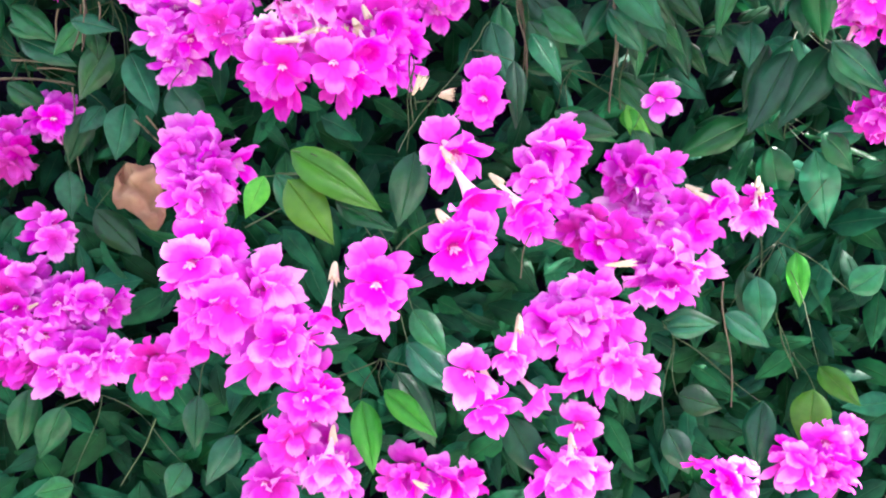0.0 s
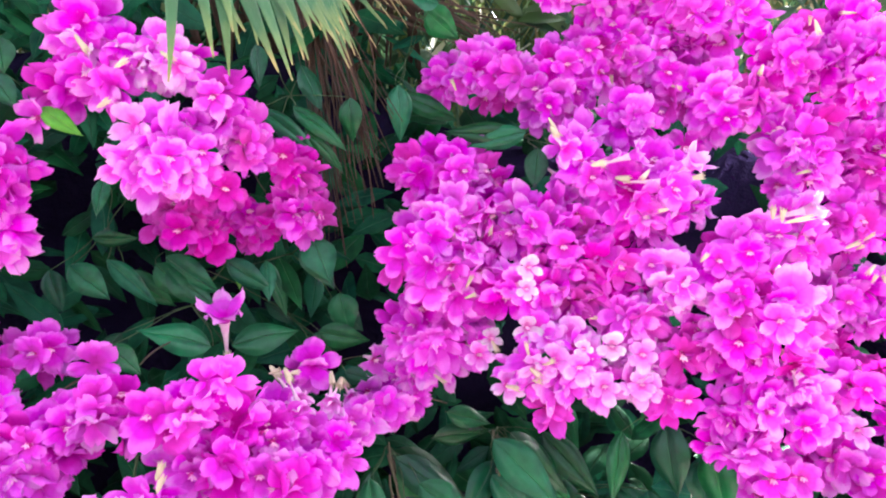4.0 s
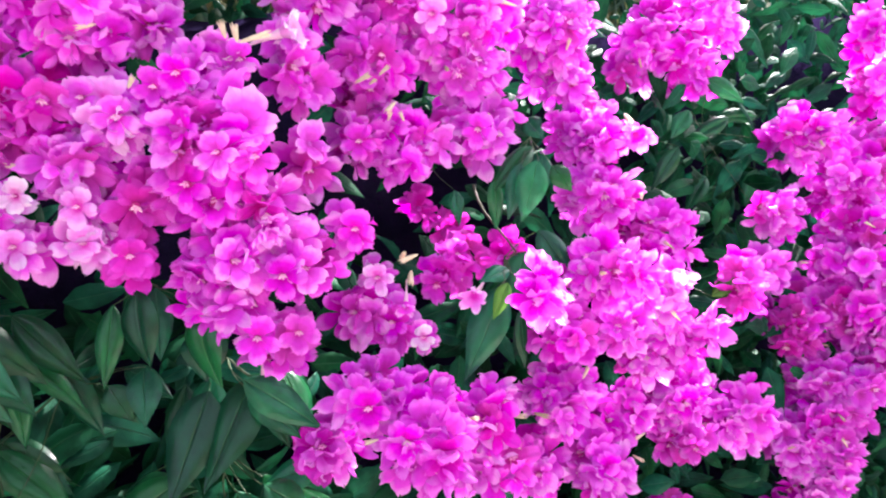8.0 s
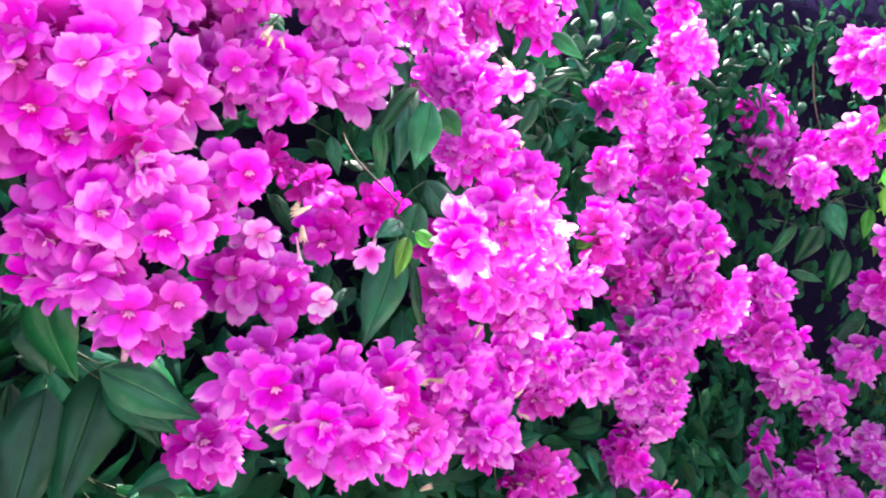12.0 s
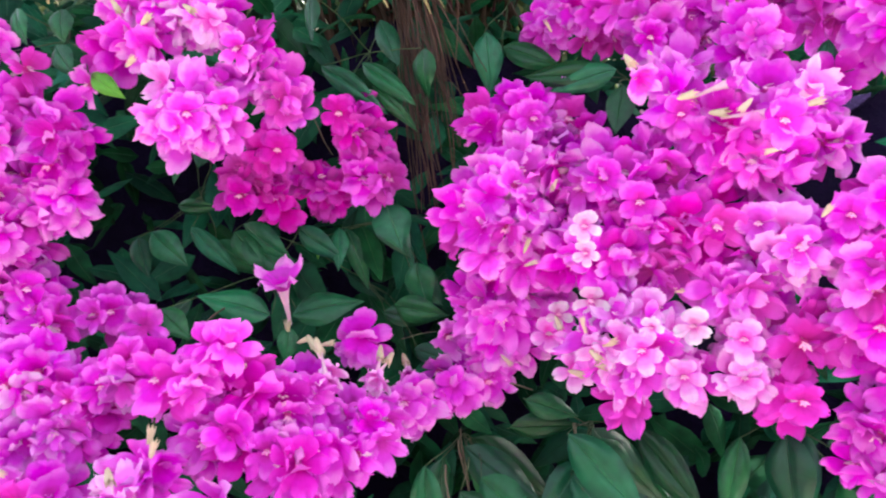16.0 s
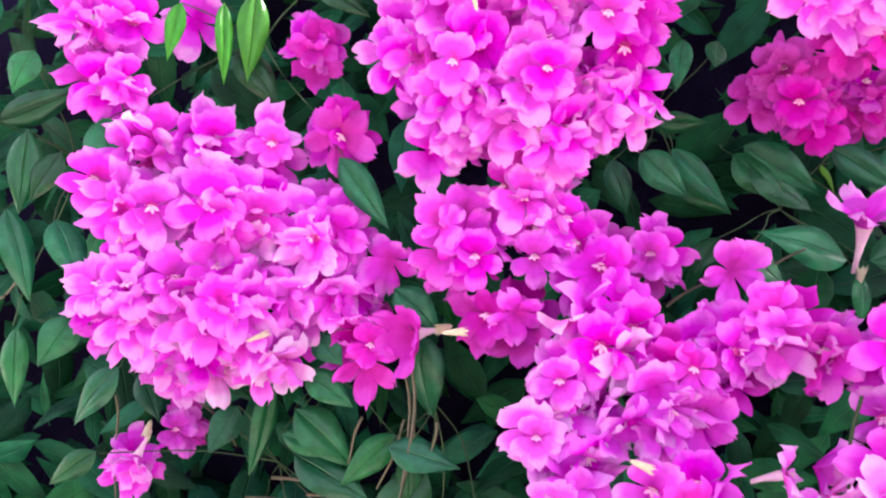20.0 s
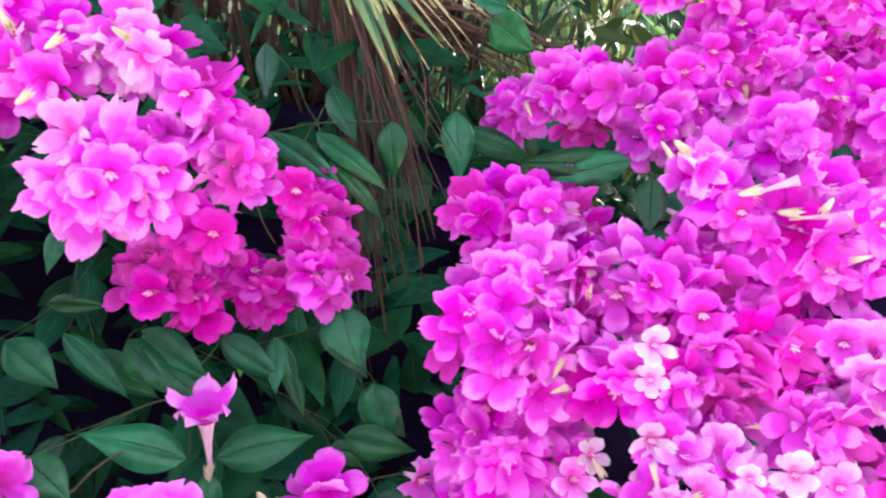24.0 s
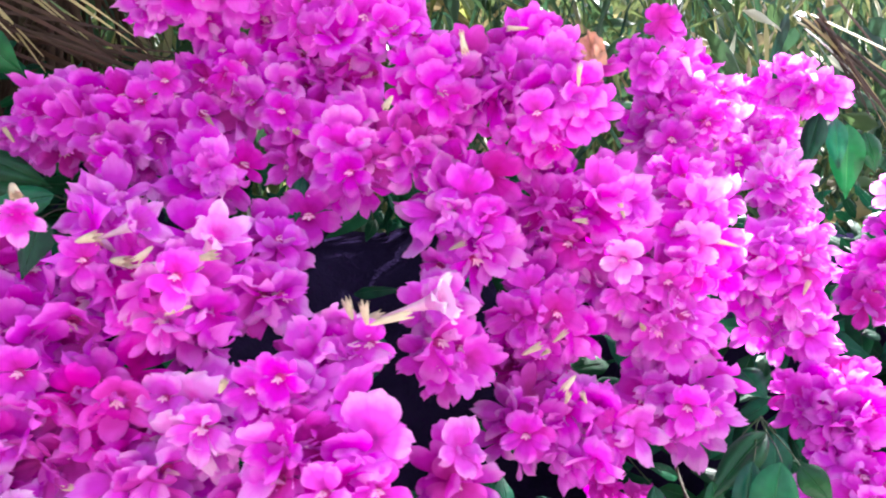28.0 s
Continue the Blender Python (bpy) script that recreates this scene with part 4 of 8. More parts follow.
stem(-0.005, 0.223, 1.087, -0.017, 0.171, 1.036, 0.0018, True)
leaf(0.023, 0.152, 1.031, 0.069, 0.090, 0.963, 0.048, -0.20, -0.93, 0.30, "g")
stem(-0.005, 0.223, 1.087, 0.023, 0.152, 1.031, 0.0018, True)
leaf(-0.035, 0.151, 1.026, 0.037, 0.106, 0.944, 0.048, -0.57, -0.61, 0.55, "g")
stem(-0.005, 0.223, 1.087, -0.035, 0.151, 1.026, 0.0018, True)
start_vine(0.007, 0.270, 1.039, "vine with dark green pointed leaves hanging from the hedge")
leaf(-0.017, 0.192, 1.038, -0.085, 0.141, 0.944, 0.050, 0.16, -0.99, 0.01, "g")
stem(0.007, 0.300, 1.059, -0.017, 0.192, 1.038, 0.0018, True)
leaf(0.031, 0.239, 1.014, 0.077, 0.169, 0.894, 0.046, 0.29, -0.71, 0.65, "g")
stem(0.007, 0.300, 1.059, 0.031, 0.239, 1.014, 0.0018, True)
leaf(0.054, 0.232, 1.020, 0.143, 0.144, 0.956, 0.034, 0.11, -0.87, 0.49, "g")
stem(0.007, 0.300, 1.059, 0.054, 0.232, 1.020, 0.0018, True)
leaf(-0.124, 0.210, 1.077, -0.016, 0.212, 1.083, 0.037, -0.13, -0.98, -0.12, "f")
stem(0.007, 0.300, 1.059, -0.124, 0.210, 1.077, 0.0018, True)
leaf(0.088, 0.233, 1.010, 0.157, 0.218, 0.907, 0.044, -0.54, -0.82, 0.18, "g")
stem(0.007, 0.300, 1.059, 0.088, 0.233, 1.010, 0.0018, True)
leaf(-0.102, 0.200, 1.122, -0.020, 0.194, 1.101, 0.037, 0.03, -0.96, 0.29, "g")
stem(0.007, 0.300, 1.059, -0.102, 0.200, 1.122, 0.0018, True)
leaf(0.116, 0.231, 0.990, 0.156, 0.183, 0.877, 0.046, -0.25, -0.96, 0.14, "g")
stem(0.007, 0.300, 1.059, 0.116, 0.231, 0.990, 0.0018, True)
start_vine(-0.087, 0.159, 0.883, "vine with dark green pointed leaves hanging from the hedge")
leaf(-0.186, 0.138, 0.918, -0.073, 0.142, 0.932, 0.036, 0.07, -0.93, 0.37, "f")
stem(-0.087, 0.189, 0.903, -0.186, 0.138, 0.918, 0.0018, True)
leaf(-0.137, 0.084, 0.848, -0.007, 0.042, 0.806, 0.055, 0.10, -0.86, 0.49, "f")
stem(-0.087, 0.189, 0.903, -0.137, 0.084, 0.848, 0.0018, True)
leaf(-0.121, 0.058, 0.841, -0.021, 0.018, 0.822, 0.047, -0.03, -0.93, 0.36, "f")
stem(-0.087, 0.189, 0.903, -0.121, 0.058, 0.841, 0.0018, True)
leaf(-0.197, 0.029, 0.999, -0.135, -0.030, 0.938, 0.053, 0.59, -0.79, 0.19, "f")
stem(-0.087, 0.189, 0.903, -0.197, 0.029, 0.999, 0.0018, True)
leaf(0.006, 0.108, 0.852, 0.078, 0.056, 0.730, 0.047, 0.41, -0.91, 0.08, "y")
stem(-0.087, 0.189, 0.903, 0.006, 0.108, 0.852, 0.0018, True)
leaf(0.010, 0.113, 0.847, 0.008, 0.068, 0.811, 0.034, -0.27, -0.94, -0.19, "y")
stem(-0.087, 0.189, 0.903, 0.010, 0.113, 0.847, 0.0018, True)
leaf(0.015, 0.232, 0.877, 0.117, 0.153, 0.775, 0.058, -0.04, -0.90, 0.44, "f")
stem(-0.087, 0.189, 0.903, 0.015, 0.232, 0.877, 0.0018, True)
start_vine(-0.682, 0.202, 1.409, "vine with dark green pointed leaves hanging from the hedge")
leaf(-0.715, 0.247, 1.363, -0.649, 0.234, 1.312, 0.046, 0.21, -0.96, 0.19, "g")
stem(-0.682, 0.362, 1.429, -0.715, 0.247, 1.363, 0.0018, True)
leaf(-0.749, 0.267, 1.355, -0.724, 0.241, 1.291, 0.034, 0.06, -0.95, 0.30, "g")
stem(-0.682, 0.362, 1.429, -0.749, 0.267, 1.355, 0.0018, True)
leaf(-0.669, 0.292, 1.373, -0.580, 0.284, 1.297, 0.032, 0.23, -0.95, 0.20, "g")
stem(-0.682, 0.362, 1.429, -0.669, 0.292, 1.373, 0.0018, True)
leaf(-0.692, 0.295, 1.410, -0.622, 0.279, 1.401, 0.029, -0.29, -0.91, -0.30, "g")
stem(-0.682, 0.362, 1.429, -0.692, 0.295, 1.410, 0.0018, True)
leaf(-0.656, 0.366, 1.350, -0.565, 0.349, 1.289, 0.044, 0.29, -0.95, -0.13, "g")
stem(-0.682, 0.362, 1.429, -0.656, 0.366, 1.350, 0.0018, True)
leaf(-0.667, 0.257, 1.508, -0.677, 0.226, 1.444, 0.027, -0.03, -0.84, 0.54, "g")
stem(-0.682, 0.362, 1.429, -0.667, 0.257, 1.508, 0.0018, True)
leaf(-0.626, 0.253, 1.505, -0.631, 0.232, 1.469, 0.028, 0.20, -0.98, -0.04, "g")
stem(-0.682, 0.362, 1.429, -0.626, 0.253, 1.505, 0.0018, True)
start_vine(-0.364, 0.355, 1.368, "vine with dark green pointed leaves hanging from the hedge")
leaf(-0.410, 0.281, 1.376, -0.404, 0.252, 1.306, 0.029, -0.11, -0.99, 0.11, "g")
stem(-0.364, 0.385, 1.388, -0.410, 0.281, 1.376, 0.0018, True)
leaf(-0.413, 0.346, 1.376, -0.354, 0.313, 1.282, 0.036, 0.39, -0.82, 0.42, "g")
stem(-0.364, 0.385, 1.388, -0.413, 0.346, 1.376, 0.0018, True)
leaf(-0.347, 0.294, 1.413, -0.286, 0.278, 1.328, 0.054, 0.45, -0.89, -0.04, "g")
stem(-0.364, 0.385, 1.388, -0.347, 0.294, 1.413, 0.0018, True)
# added blade in place of a small bright gap through the hedge
leaf(-0.464, 0.342, 1.359, -0.450, 0.314, 1.327, 0.016, 0.56, -0.66, 0.50, "y")
stem(-0.364, 0.385, 1.388, -0.464, 0.342, 1.359, 0.0018, True)
leaf(-0.333, 0.279, 1.418, -0.298, 0.250, 1.342, 0.061, 0.24, -0.96, 0.17, "g")
stem(-0.364, 0.385, 1.388, -0.333, 0.279, 1.418, 0.0018, True)
leaf(-0.296, 0.303, 1.311, -0.236, 0.288, 1.252, 0.050, 0.50, -0.86, -0.11, "g")
stem(-0.364, 0.385, 1.388, -0.296, 0.303, 1.311, 0.0018, True)
leaf(-0.282, 0.290, 1.320, -0.268, 0.266, 1.245, 0.053, -0.31, -0.94, 0.12, "g")
stem(-0.364, 0.385, 1.388, -0.282, 0.290, 1.320, 0.0018, True)
start_vine(-0.376, 0.329, 1.264, "vine with dark green pointed leaves hanging from the hedge")
stem(-0.299, 0.254, 1.200, -0.239, 0.238, 1.215, .0015, False)
stem(-0.266, 0.245, 1.191, -0.228, 0.236, 1.178, .0012, False)
leaf(-0.336, 0.293, 1.236, -0.238, 0.292, 1.233, 0.037, -0.23, -0.94, 0.25, "g")
stem(-0.376, 0.359, 1.284, -0.336, 0.293, 1.236, 0.0018, True)
leaf(-0.317, 0.294, 1.251, -0.234, 0.249, 1.236, 0.044, -0.57, -0.82, 0.04, "g")
stem(-0.376, 0.359, 1.284, -0.317, 0.294, 1.251, 0.0018, True)
leaf(-0.275, 0.233, 1.188, -0.215, 0.221, 1.173, 0.031, -0.22, -0.96, 0.15, "g")
stem(-0.376, 0.359, 1.284, -0.275, 0.233, 1.188, 0.0018, True)
leaf(-0.577, 0.297, 1.379, -0.490, 0.255, 1.312, 0.051, 0.25, -0.87, -0.42, "g")
stem(-0.376, 0.359, 1.284, -0.577, 0.297, 1.379, 0.0018, True)
start_vine(-0.373, 0.301, 1.657, "vine with dark green pointed leaves hanging from the hedge")
stem(-0.448, 0.239, 1.554, -0.411, 0.242, 1.492, .002, False)
leaf(-0.405, 0.248, 1.606, -0.323, 0.241, 1.566, 0.028, 0.20, -0.98, -0.07, "g")
stem(-0.373, 0.331, 1.677, -0.405, 0.248, 1.606, 0.0018, True)
leaf(-0.430, 0.236, 1.631, -0.323, 0.189, 1.565, 0.034, 0.20, -0.98, 0.08, "g")
stem(-0.373, 0.331, 1.677, -0.430, 0.236, 1.631, 0.0018, True)
leaf(-0.370, 0.260, 1.640, -0.276, 0.215, 1.582, 0.035, 0.58, -0.81, -0.08, "g")
stem(-0.373, 0.331, 1.677, -0.370, 0.260, 1.640, 0.0018, True)
leaf(-0.351, 0.248, 1.602, -0.266, 0.239, 1.540, 0.028, 0.52, -0.85, 0.10, "g")
stem(-0.373, 0.331, 1.677, -0.351, 0.248, 1.602, 0.0018, True)
leaf(-0.431, 0.168, 1.719, -0.426, 0.151, 1.645, 0.031, -0.53, -0.83, 0.16, "g")
stem(-0.373, 0.331, 1.677, -0.431, 0.168, 1.719, 0.0018, True)
leaf(-0.272, 0.269, 1.666, -0.278, 0.253, 1.586, 0.042, -0.52, -0.84, 0.17, "g")
stem(-0.373, 0.331, 1.677, -0.272, 0.269, 1.666, 0.0018, True)
leaf(-0.356, 0.331, 1.732, -0.318, 0.302, 1.646, 0.037, 0.24, -0.88, -0.41, "g")
stem(-0.373, 0.331, 1.677, -0.356, 0.331, 1.732, 0.0018, True)
start_vine(-1.186, 0.138, 1.467, "vine with dark green pointed leaves hanging from the hedge")
leaf(-1.169, 0.101, 1.527, -1.161, 0.070, 1.424, 0.034, 0.54, -0.73, 0.42, "y")
stem(-1.186, 0.168, 1.487, -1.169, 0.101, 1.527, 0.0018, True)
leaf(-1.207, 0.098, 1.514, -1.189, 0.069, 1.422, 0.020, 0.50, -0.82, 0.29, "y")
stem(-1.186, 0.168, 1.487, -1.207, 0.098, 1.514, 0.0018, True)
leaf(-1.198, 0.117, 1.464, -1.137, 0.096, 1.408, 0.041, 0.09, -0.80, 0.60, "g")
stem(-1.186, 0.168, 1.487, -1.198, 0.117, 1.464, 0.0018, True)
leaf(-1.098, 0.098, 1.541, -1.030, 0.086, 1.498, 0.033, 0.36, -0.92, 0.15, "g")
stem(-1.186, 0.168, 1.487, -1.098, 0.098, 1.541, 0.0018, True)
leaf(-1.246, 0.073, 1.508, -1.247, 0.043, 1.443, 0.020, 0.39, -0.92, 0.03, "y")
stem(-1.186, 0.168, 1.487, -1.246, 0.073, 1.508, 0.0018, True)
leaf(-1.062, 0.084, 1.339, -1.000, 0.062, 1.263, 0.034, -0.25, -0.79, 0.56, "g")
stem(-1.186, 0.168, 1.487, -1.062, 0.084, 1.339, 0.0018, True)
leaf(-1.322, 0.043, 1.374, -1.291, 0.018, 1.313, 0.050, 0.12, -0.92, 0.37, "g")
stem(-1.186, 0.168, 1.487, -1.322, 0.043, 1.374, 0.0018, True)
start_vine(-1.104, 0.168, 1.048, "vine with dark green pointed leaves hanging from the hedge")
leaf(-1.116, 0.109, 1.043, -1.033, 0.101, 0.988, 0.051, 0.70, -0.63, 0.34, "g")
stem(-1.104, 0.198, 1.068, -1.116, 0.109, 1.043, 0.0018, True)
leaf(-1.136, 0.121, 1.007, -1.053, 0.106, 0.997, 0.030, 0.16, -0.91, 0.39, "g")
stem(-1.104, 0.198, 1.068, -1.136, 0.121, 1.007, 0.0018, True)
leaf(-1.101, 0.097, 1.091, -1.038, 0.078, 1.064, 0.035, 0.47, -0.82, 0.33, "g")
stem(-1.104, 0.198, 1.068, -1.101, 0.097, 1.091, 0.0018, True)
leaf(-1.122, 0.124, 0.984, -1.017, 0.086, 0.957, 0.049, 0.61, -0.71, 0.35, "g")
stem(-1.104, 0.198, 1.068, -1.122, 0.124, 0.984, 0.0018, True)
leaf(-1.161, 0.146, 1.062, -1.162, 0.113, 0.948, 0.031, 0.74, -0.62, 0.27, "g")
stem(-1.104, 0.198, 1.068, -1.161, 0.146, 1.062, 0.0018, True)
leaf(-1.090, 0.101, 1.137, -1.054, 0.079, 1.108, 0.035, 0.07, -0.93, 0.36, "g")
stem(-1.104, 0.198, 1.068, -1.090, 0.101, 1.137, 0.0018, True)
leaf(-0.999, 0.129, 1.015, -1.057, 0.091, 0.958, 0.036, 0.63, -0.59, 0.50, "g")
stem(-1.104, 0.198, 1.068, -0.999, 0.129, 1.015, 0.0018, True)
start_vine(-0.959, 0.130, 1.027, "vine with dark green pointed leaves hanging from the hedge")
stem(-0.992, 0.089, 1.143, -0.976, 0.068, 1.022, .004, False)
stem(-0.980, 0.081, 1.048, -1.008, 0.070, 0.972, .003, False)
stem(-0.980, 0.085, 1.149, -0.974, 0.039, 0.990, .004, False)
stem(-0.968, 0.070, 1.057, -0.974, 0.034, 0.977, .003, False)
stem(-1.037, 0.115, 1.037, -1.052, 0.110, 0.983, .003, False)
stem(-0.940, 0.059, 1.055, -0.946, 0.053, 1.005, .003, False)
leaf(-0.991, 0.053, 1.026, -0.910, 0.047, 1.013, 0.036, 0.37, -0.77, 0.52, "g")
stem(-0.959, 0.160, 1.047, -0.991, 0.053, 1.026, 0.0018, True)
leaf(-0.981, 0.111, 1.002, -0.961, 0.085, 0.956, 0.035, 0.68, -0.55, 0.49, "g")
stem(-0.959, 0.160, 1.047, -0.981, 0.111, 1.002, 0.0018, True)
leaf(-0.958, 0.115, 0.977, -1.027, 0.063, 0.881, 0.058, 0.30, -0.78, 0.56, "g")
stem(-0.959, 0.160, 1.047, -0.958, 0.115, 0.977, 0.0018, True)
leaf(-0.969, 0.096, 1.144, -0.952, 0.067, 1.046, 0.048, -0.02, -1.00, 0.03, "g")
stem(-0.959, 0.160, 1.047, -0.969, 0.096, 1.144, 0.0018, True)
leaf(-0.882, 0.006, 0.977, -0.834, -0.048, 0.885, 0.054, 0.58, -0.76, 0.30, "g")
stem(-0.959, 0.160, 1.047, -0.882, 0.006, 0.977, 0.0018, True)
leaf(-0.938, 0.089, 0.871, -0.956, 0.036, 0.777, 0.059, 0.38, -0.91, 0.17, "g")
stem(-0.959, 0.160, 1.047, -0.938, 0.089, 0.871, 0.0018, True)
leaf(-0.995, 0.088, 1.195, -0.936, 0.068, 1.154, 0.039, 0.24, -0.91, 0.34, "g")
stem(-0.959, 0.160, 1.047, -0.995, 0.088, 1.195, 0.0018, True)
start_vine(-1.179, 0.197, 0.911, "vine with dark green pointed leaves hanging from the hedge")
stem(-1.204, 0.173, 0.903, -1.062, 0.164, 0.892, .005, False)
stem(-1.160, 0.149, 0.943, -1.090, 0.158, 0.931, .004, False)
stem(-1.110, 0.136, 0.931, -1.046, 0.152, 0.918, .004, False)
stem(-1.290, 0.213, 1.014, -1.239, 0.222, 0.953, .003, False)
stem(-1.060, 0.153, 0.888, -1.050, 0.090, 0.670, .003, False)
leaf(-1.174, 0.140, 0.901, -1.093, 0.131, 0.846, 0.045, 0.46, -0.81, 0.35, "g")
stem(-1.179, 0.227, 0.931, -1.174, 0.140, 0.901, 0.0018, True)
leaf(-1.234, 0.212, 1.011, -1.261, 0.179, 0.953, 0.041, 0.18, -0.97, 0.17, "g")
stem(-1.179, 0.227, 0.931, -1.234, 0.212, 1.011, 0.0018, True)
leaf(-1.041, 0.149, 0.842, -1.078, 0.095, 0.744, 0.051, 0.51, -0.68, 0.52, "g")
stem(-1.179, 0.227, 0.931, -1.041, 0.149, 0.842, 0.0018, True)
leaf(-1.007, 0.148, 0.853, -1.049, 0.107, 0.811, 0.044, 0.15, -0.65, 0.74, "g")
stem(-1.179, 0.227, 0.931, -1.007, 0.148, 0.853, 0.0018, True)
leaf(-1.062, 0.070, 0.749, -1.050, 0.019, 0.669, 0.049, 0.53, -0.72, 0.45, "g")
stem(-1.179, 0.227, 0.931, -1.062, 0.070, 0.749, 0.0018, True)
leaf(-1.377, 0.117, 0.970, -1.429, 0.081, 0.933, 0.031, 0.57, -0.65, 0.50, "g")
stem(-1.179, 0.227, 0.931, -1.377, 0.117, 0.970, 0.0018, True)
leaf(-1.361, 0.191, 1.054, -1.321, 0.167, 0.998, 0.034, 0.35, -0.79, 0.51, "g")
stem(-1.179, 0.227, 0.931, -1.361, 0.191, 1.054, 0.0018, True)
start_vine(0.347, 0.124, 0.967, "vine with dark green pointed leaves hanging from the hedge")
stem(0.322, 0.081, 0.876, 0.315, 0.074, 0.790, .003, True)
leaf(0.368, 0.074, 0.971, 0.270, 0.029, 0.823, 0.074, -0.51, -0.66, 0.56, "g")
stem(0.347, 0.154, 0.987, 0.368, 0.074, 0.971, 0.0018, True)
leaf(0.364, 0.084, 0.971, 0.433, 0.004, 0.879, 0.059, -0.68, -0.69, 0.23, "g")
stem(0.347, 0.154, 0.987, 0.364, 0.084, 0.971, 0.0018, True)
leaf(0.386, 0.074, 0.956, 0.403, 0.023, 0.861, 0.047, -0.42, -0.67, 0.61, "g")
stem(0.347, 0.154, 0.987, 0.386, 0.074, 0.956, 0.0018, True)
leaf(0.352, 0.048, 0.962, 0.411, -0.016, 0.888, 0.046, -0.42, -0.83, 0.37, "g")
stem(0.347, 0.154, 0.987, 0.352, 0.048, 0.962, 0.0018, True)
leaf(0.343, 0.033, 0.981, 0.455, -0.015, 0.896, 0.054, -0.27, -0.75, 0.60, "g")
stem(0.347, 0.154, 0.987, 0.343, 0.033, 0.981, 0.0018, True)
leaf(0.314, 0.110, 0.973, 0.270, 0.084, 0.806, 0.074, -0.56, -0.68, 0.48, "g")
stem(0.347, 0.154, 0.987, 0.314, 0.110, 0.973, 0.0018, True)
leaf(0.305, 0.093, 0.955, 0.227, 0.047, 0.807, 0.075, -0.31, -0.88, 0.35, "g")
stem(0.347, 0.154, 0.987, 0.305, 0.093, 0.955, 0.0018, True)
start_vine(0.315, 0.181, 0.806, "vine with dark green pointed leaves hanging from the hedge")
leaf(0.262, 0.132, 0.810, 0.112, 0.107, 0.753, 0.064, -0.16, -0.82, 0.55, "f")
stem(0.315, 0.211, 0.826, 0.262, 0.132, 0.810, 0.0018, True)
leaf(0.183, 0.199, 0.780, 0.273, 0.123, 0.811, 0.064, -0.03, -0.65, 0.76, "f")
stem(0.315, 0.211, 0.826, 0.183, 0.199, 0.780, 0.0018, True)
leaf(0.393, 0.147, 0.778, 0.472, -0.004, 0.777, 0.056, 0.47, -0.70, 0.53, "f")
stem(0.315, 0.211, 0.826, 0.393, 0.147, 0.778, 0.0018, True)
leaf(0.361, 0.042, 0.776, 0.402, -0.014, 0.616, 0.069, -0.36, -0.68, 0.64, "f")
stem(0.315, 0.211, 0.826, 0.361, 0.042, 0.776, 0.0018, True)
leaf(0.365, 0.039, 0.810, 0.448, -0.003, 0.752, 0.055, 0.05, -0.80, 0.60, "f")
stem(0.315, 0.211, 0.826, 0.365, 0.039, 0.810, 0.0018, True)
leaf(0.280, 0.141, 0.958, 0.240, 0.117, 0.828, 0.047, -0.25, -0.68, 0.69, "g")
stem(0.315, 0.211, 0.826, 0.280, 0.141, 0.958, 0.0018, True)
leaf(0.363, 0.216, 0.731, 0.389, 0.165, 0.595, 0.073, -0.40, -0.91, 0.15, "f")
stem(0.315, 0.211, 0.826, 0.363, 0.216, 0.731, 0.0018, True)
start_vine(0.113, 0.229, 0.929, "vine with dark green pointed leaves hanging from the hedge")
stem(0.032, 0.206, 0.969, 0.022, 0.193, 0.820, .003, True)
leaf(0.020, 0.241, 0.887, 0.111, 0.193, 0.793, 0.046, -0.33, -0.92, -0.23, "f")
stem(0.113, 0.259, 0.949, 0.020, 0.241, 0.887, 0.0018, True)
leaf(0.019, 0.273, 0.882, 0.110, 0.182, 0.804, 0.055, -0.23, -0.86, 0.45, "f")
stem(0.113, 0.259, 0.949, 0.019, 0.273, 0.882, 0.0018, True)
leaf(0.160, 0.279, 0.946, 0.204, 0.216, 0.883, 0.033, -0.48, -0.79, 0.40, "g")
stem(0.113, 0.259, 0.949, 0.160, 0.279, 0.946, 0.0018, True)
leaf(0.014, 0.073, 0.813, 0.062, 0.018, 0.758, 0.048, 0.24, -0.90, 0.37, "f")
stem(0.113, 0.259, 0.949, 0.014, 0.073, 0.813, 0.0018, True)
leaf(0.169, 0.132, 0.977, 0.192, 0.096, 0.928, 0.043, -0.35, -0.81, 0.47, "g")
stem(0.113, 0.259, 0.949, 0.169, 0.132, 0.977, 0.0018, True)
leaf(0.196, 0.169, 0.993, 0.253, 0.102, 0.952, 0.039, -0.19, -0.89, 0.41, "g")
stem(0.113, 0.259, 0.949, 0.196, 0.169, 0.993, 0.0018, True)
leaf(0.215, 0.086, 1.007, 0.201, 0.027, 0.942, 0.046, -0.26, -0.93, 0.25, "g")
stem(0.113, 0.259, 0.949, 0.215, 0.086, 1.007, 0.0018, True)
start_vine(-0.317, -0.169, 0.981, "vine with dark green pointed leaves hanging from the hedge")
stem(-0.403, -0.257, 0.923, -0.402, -0.242, 1.011, .002, True)
stem(-0.402, -0.250, 0.948, -0.366, -0.252, 0.949, .002, True)
stem(-0.400, -0.246, 0.997, -0.415, -0.278, 0.886, .0018, True)
stem(-0.242, -0.348, 0.784, -0.182, -0.357, 0.762, .0015, False)
stem(-0.406, -0.245, 1.014, -0.400, -0.250, 0.937, .0022, True)
stem(-0.317, -0.229, 0.995, -0.303, -0.229, 0.947, .0012, False)
stem(-0.319, -0.287, 0.984, -0.291, -0.279, 0.970, .0025, False)
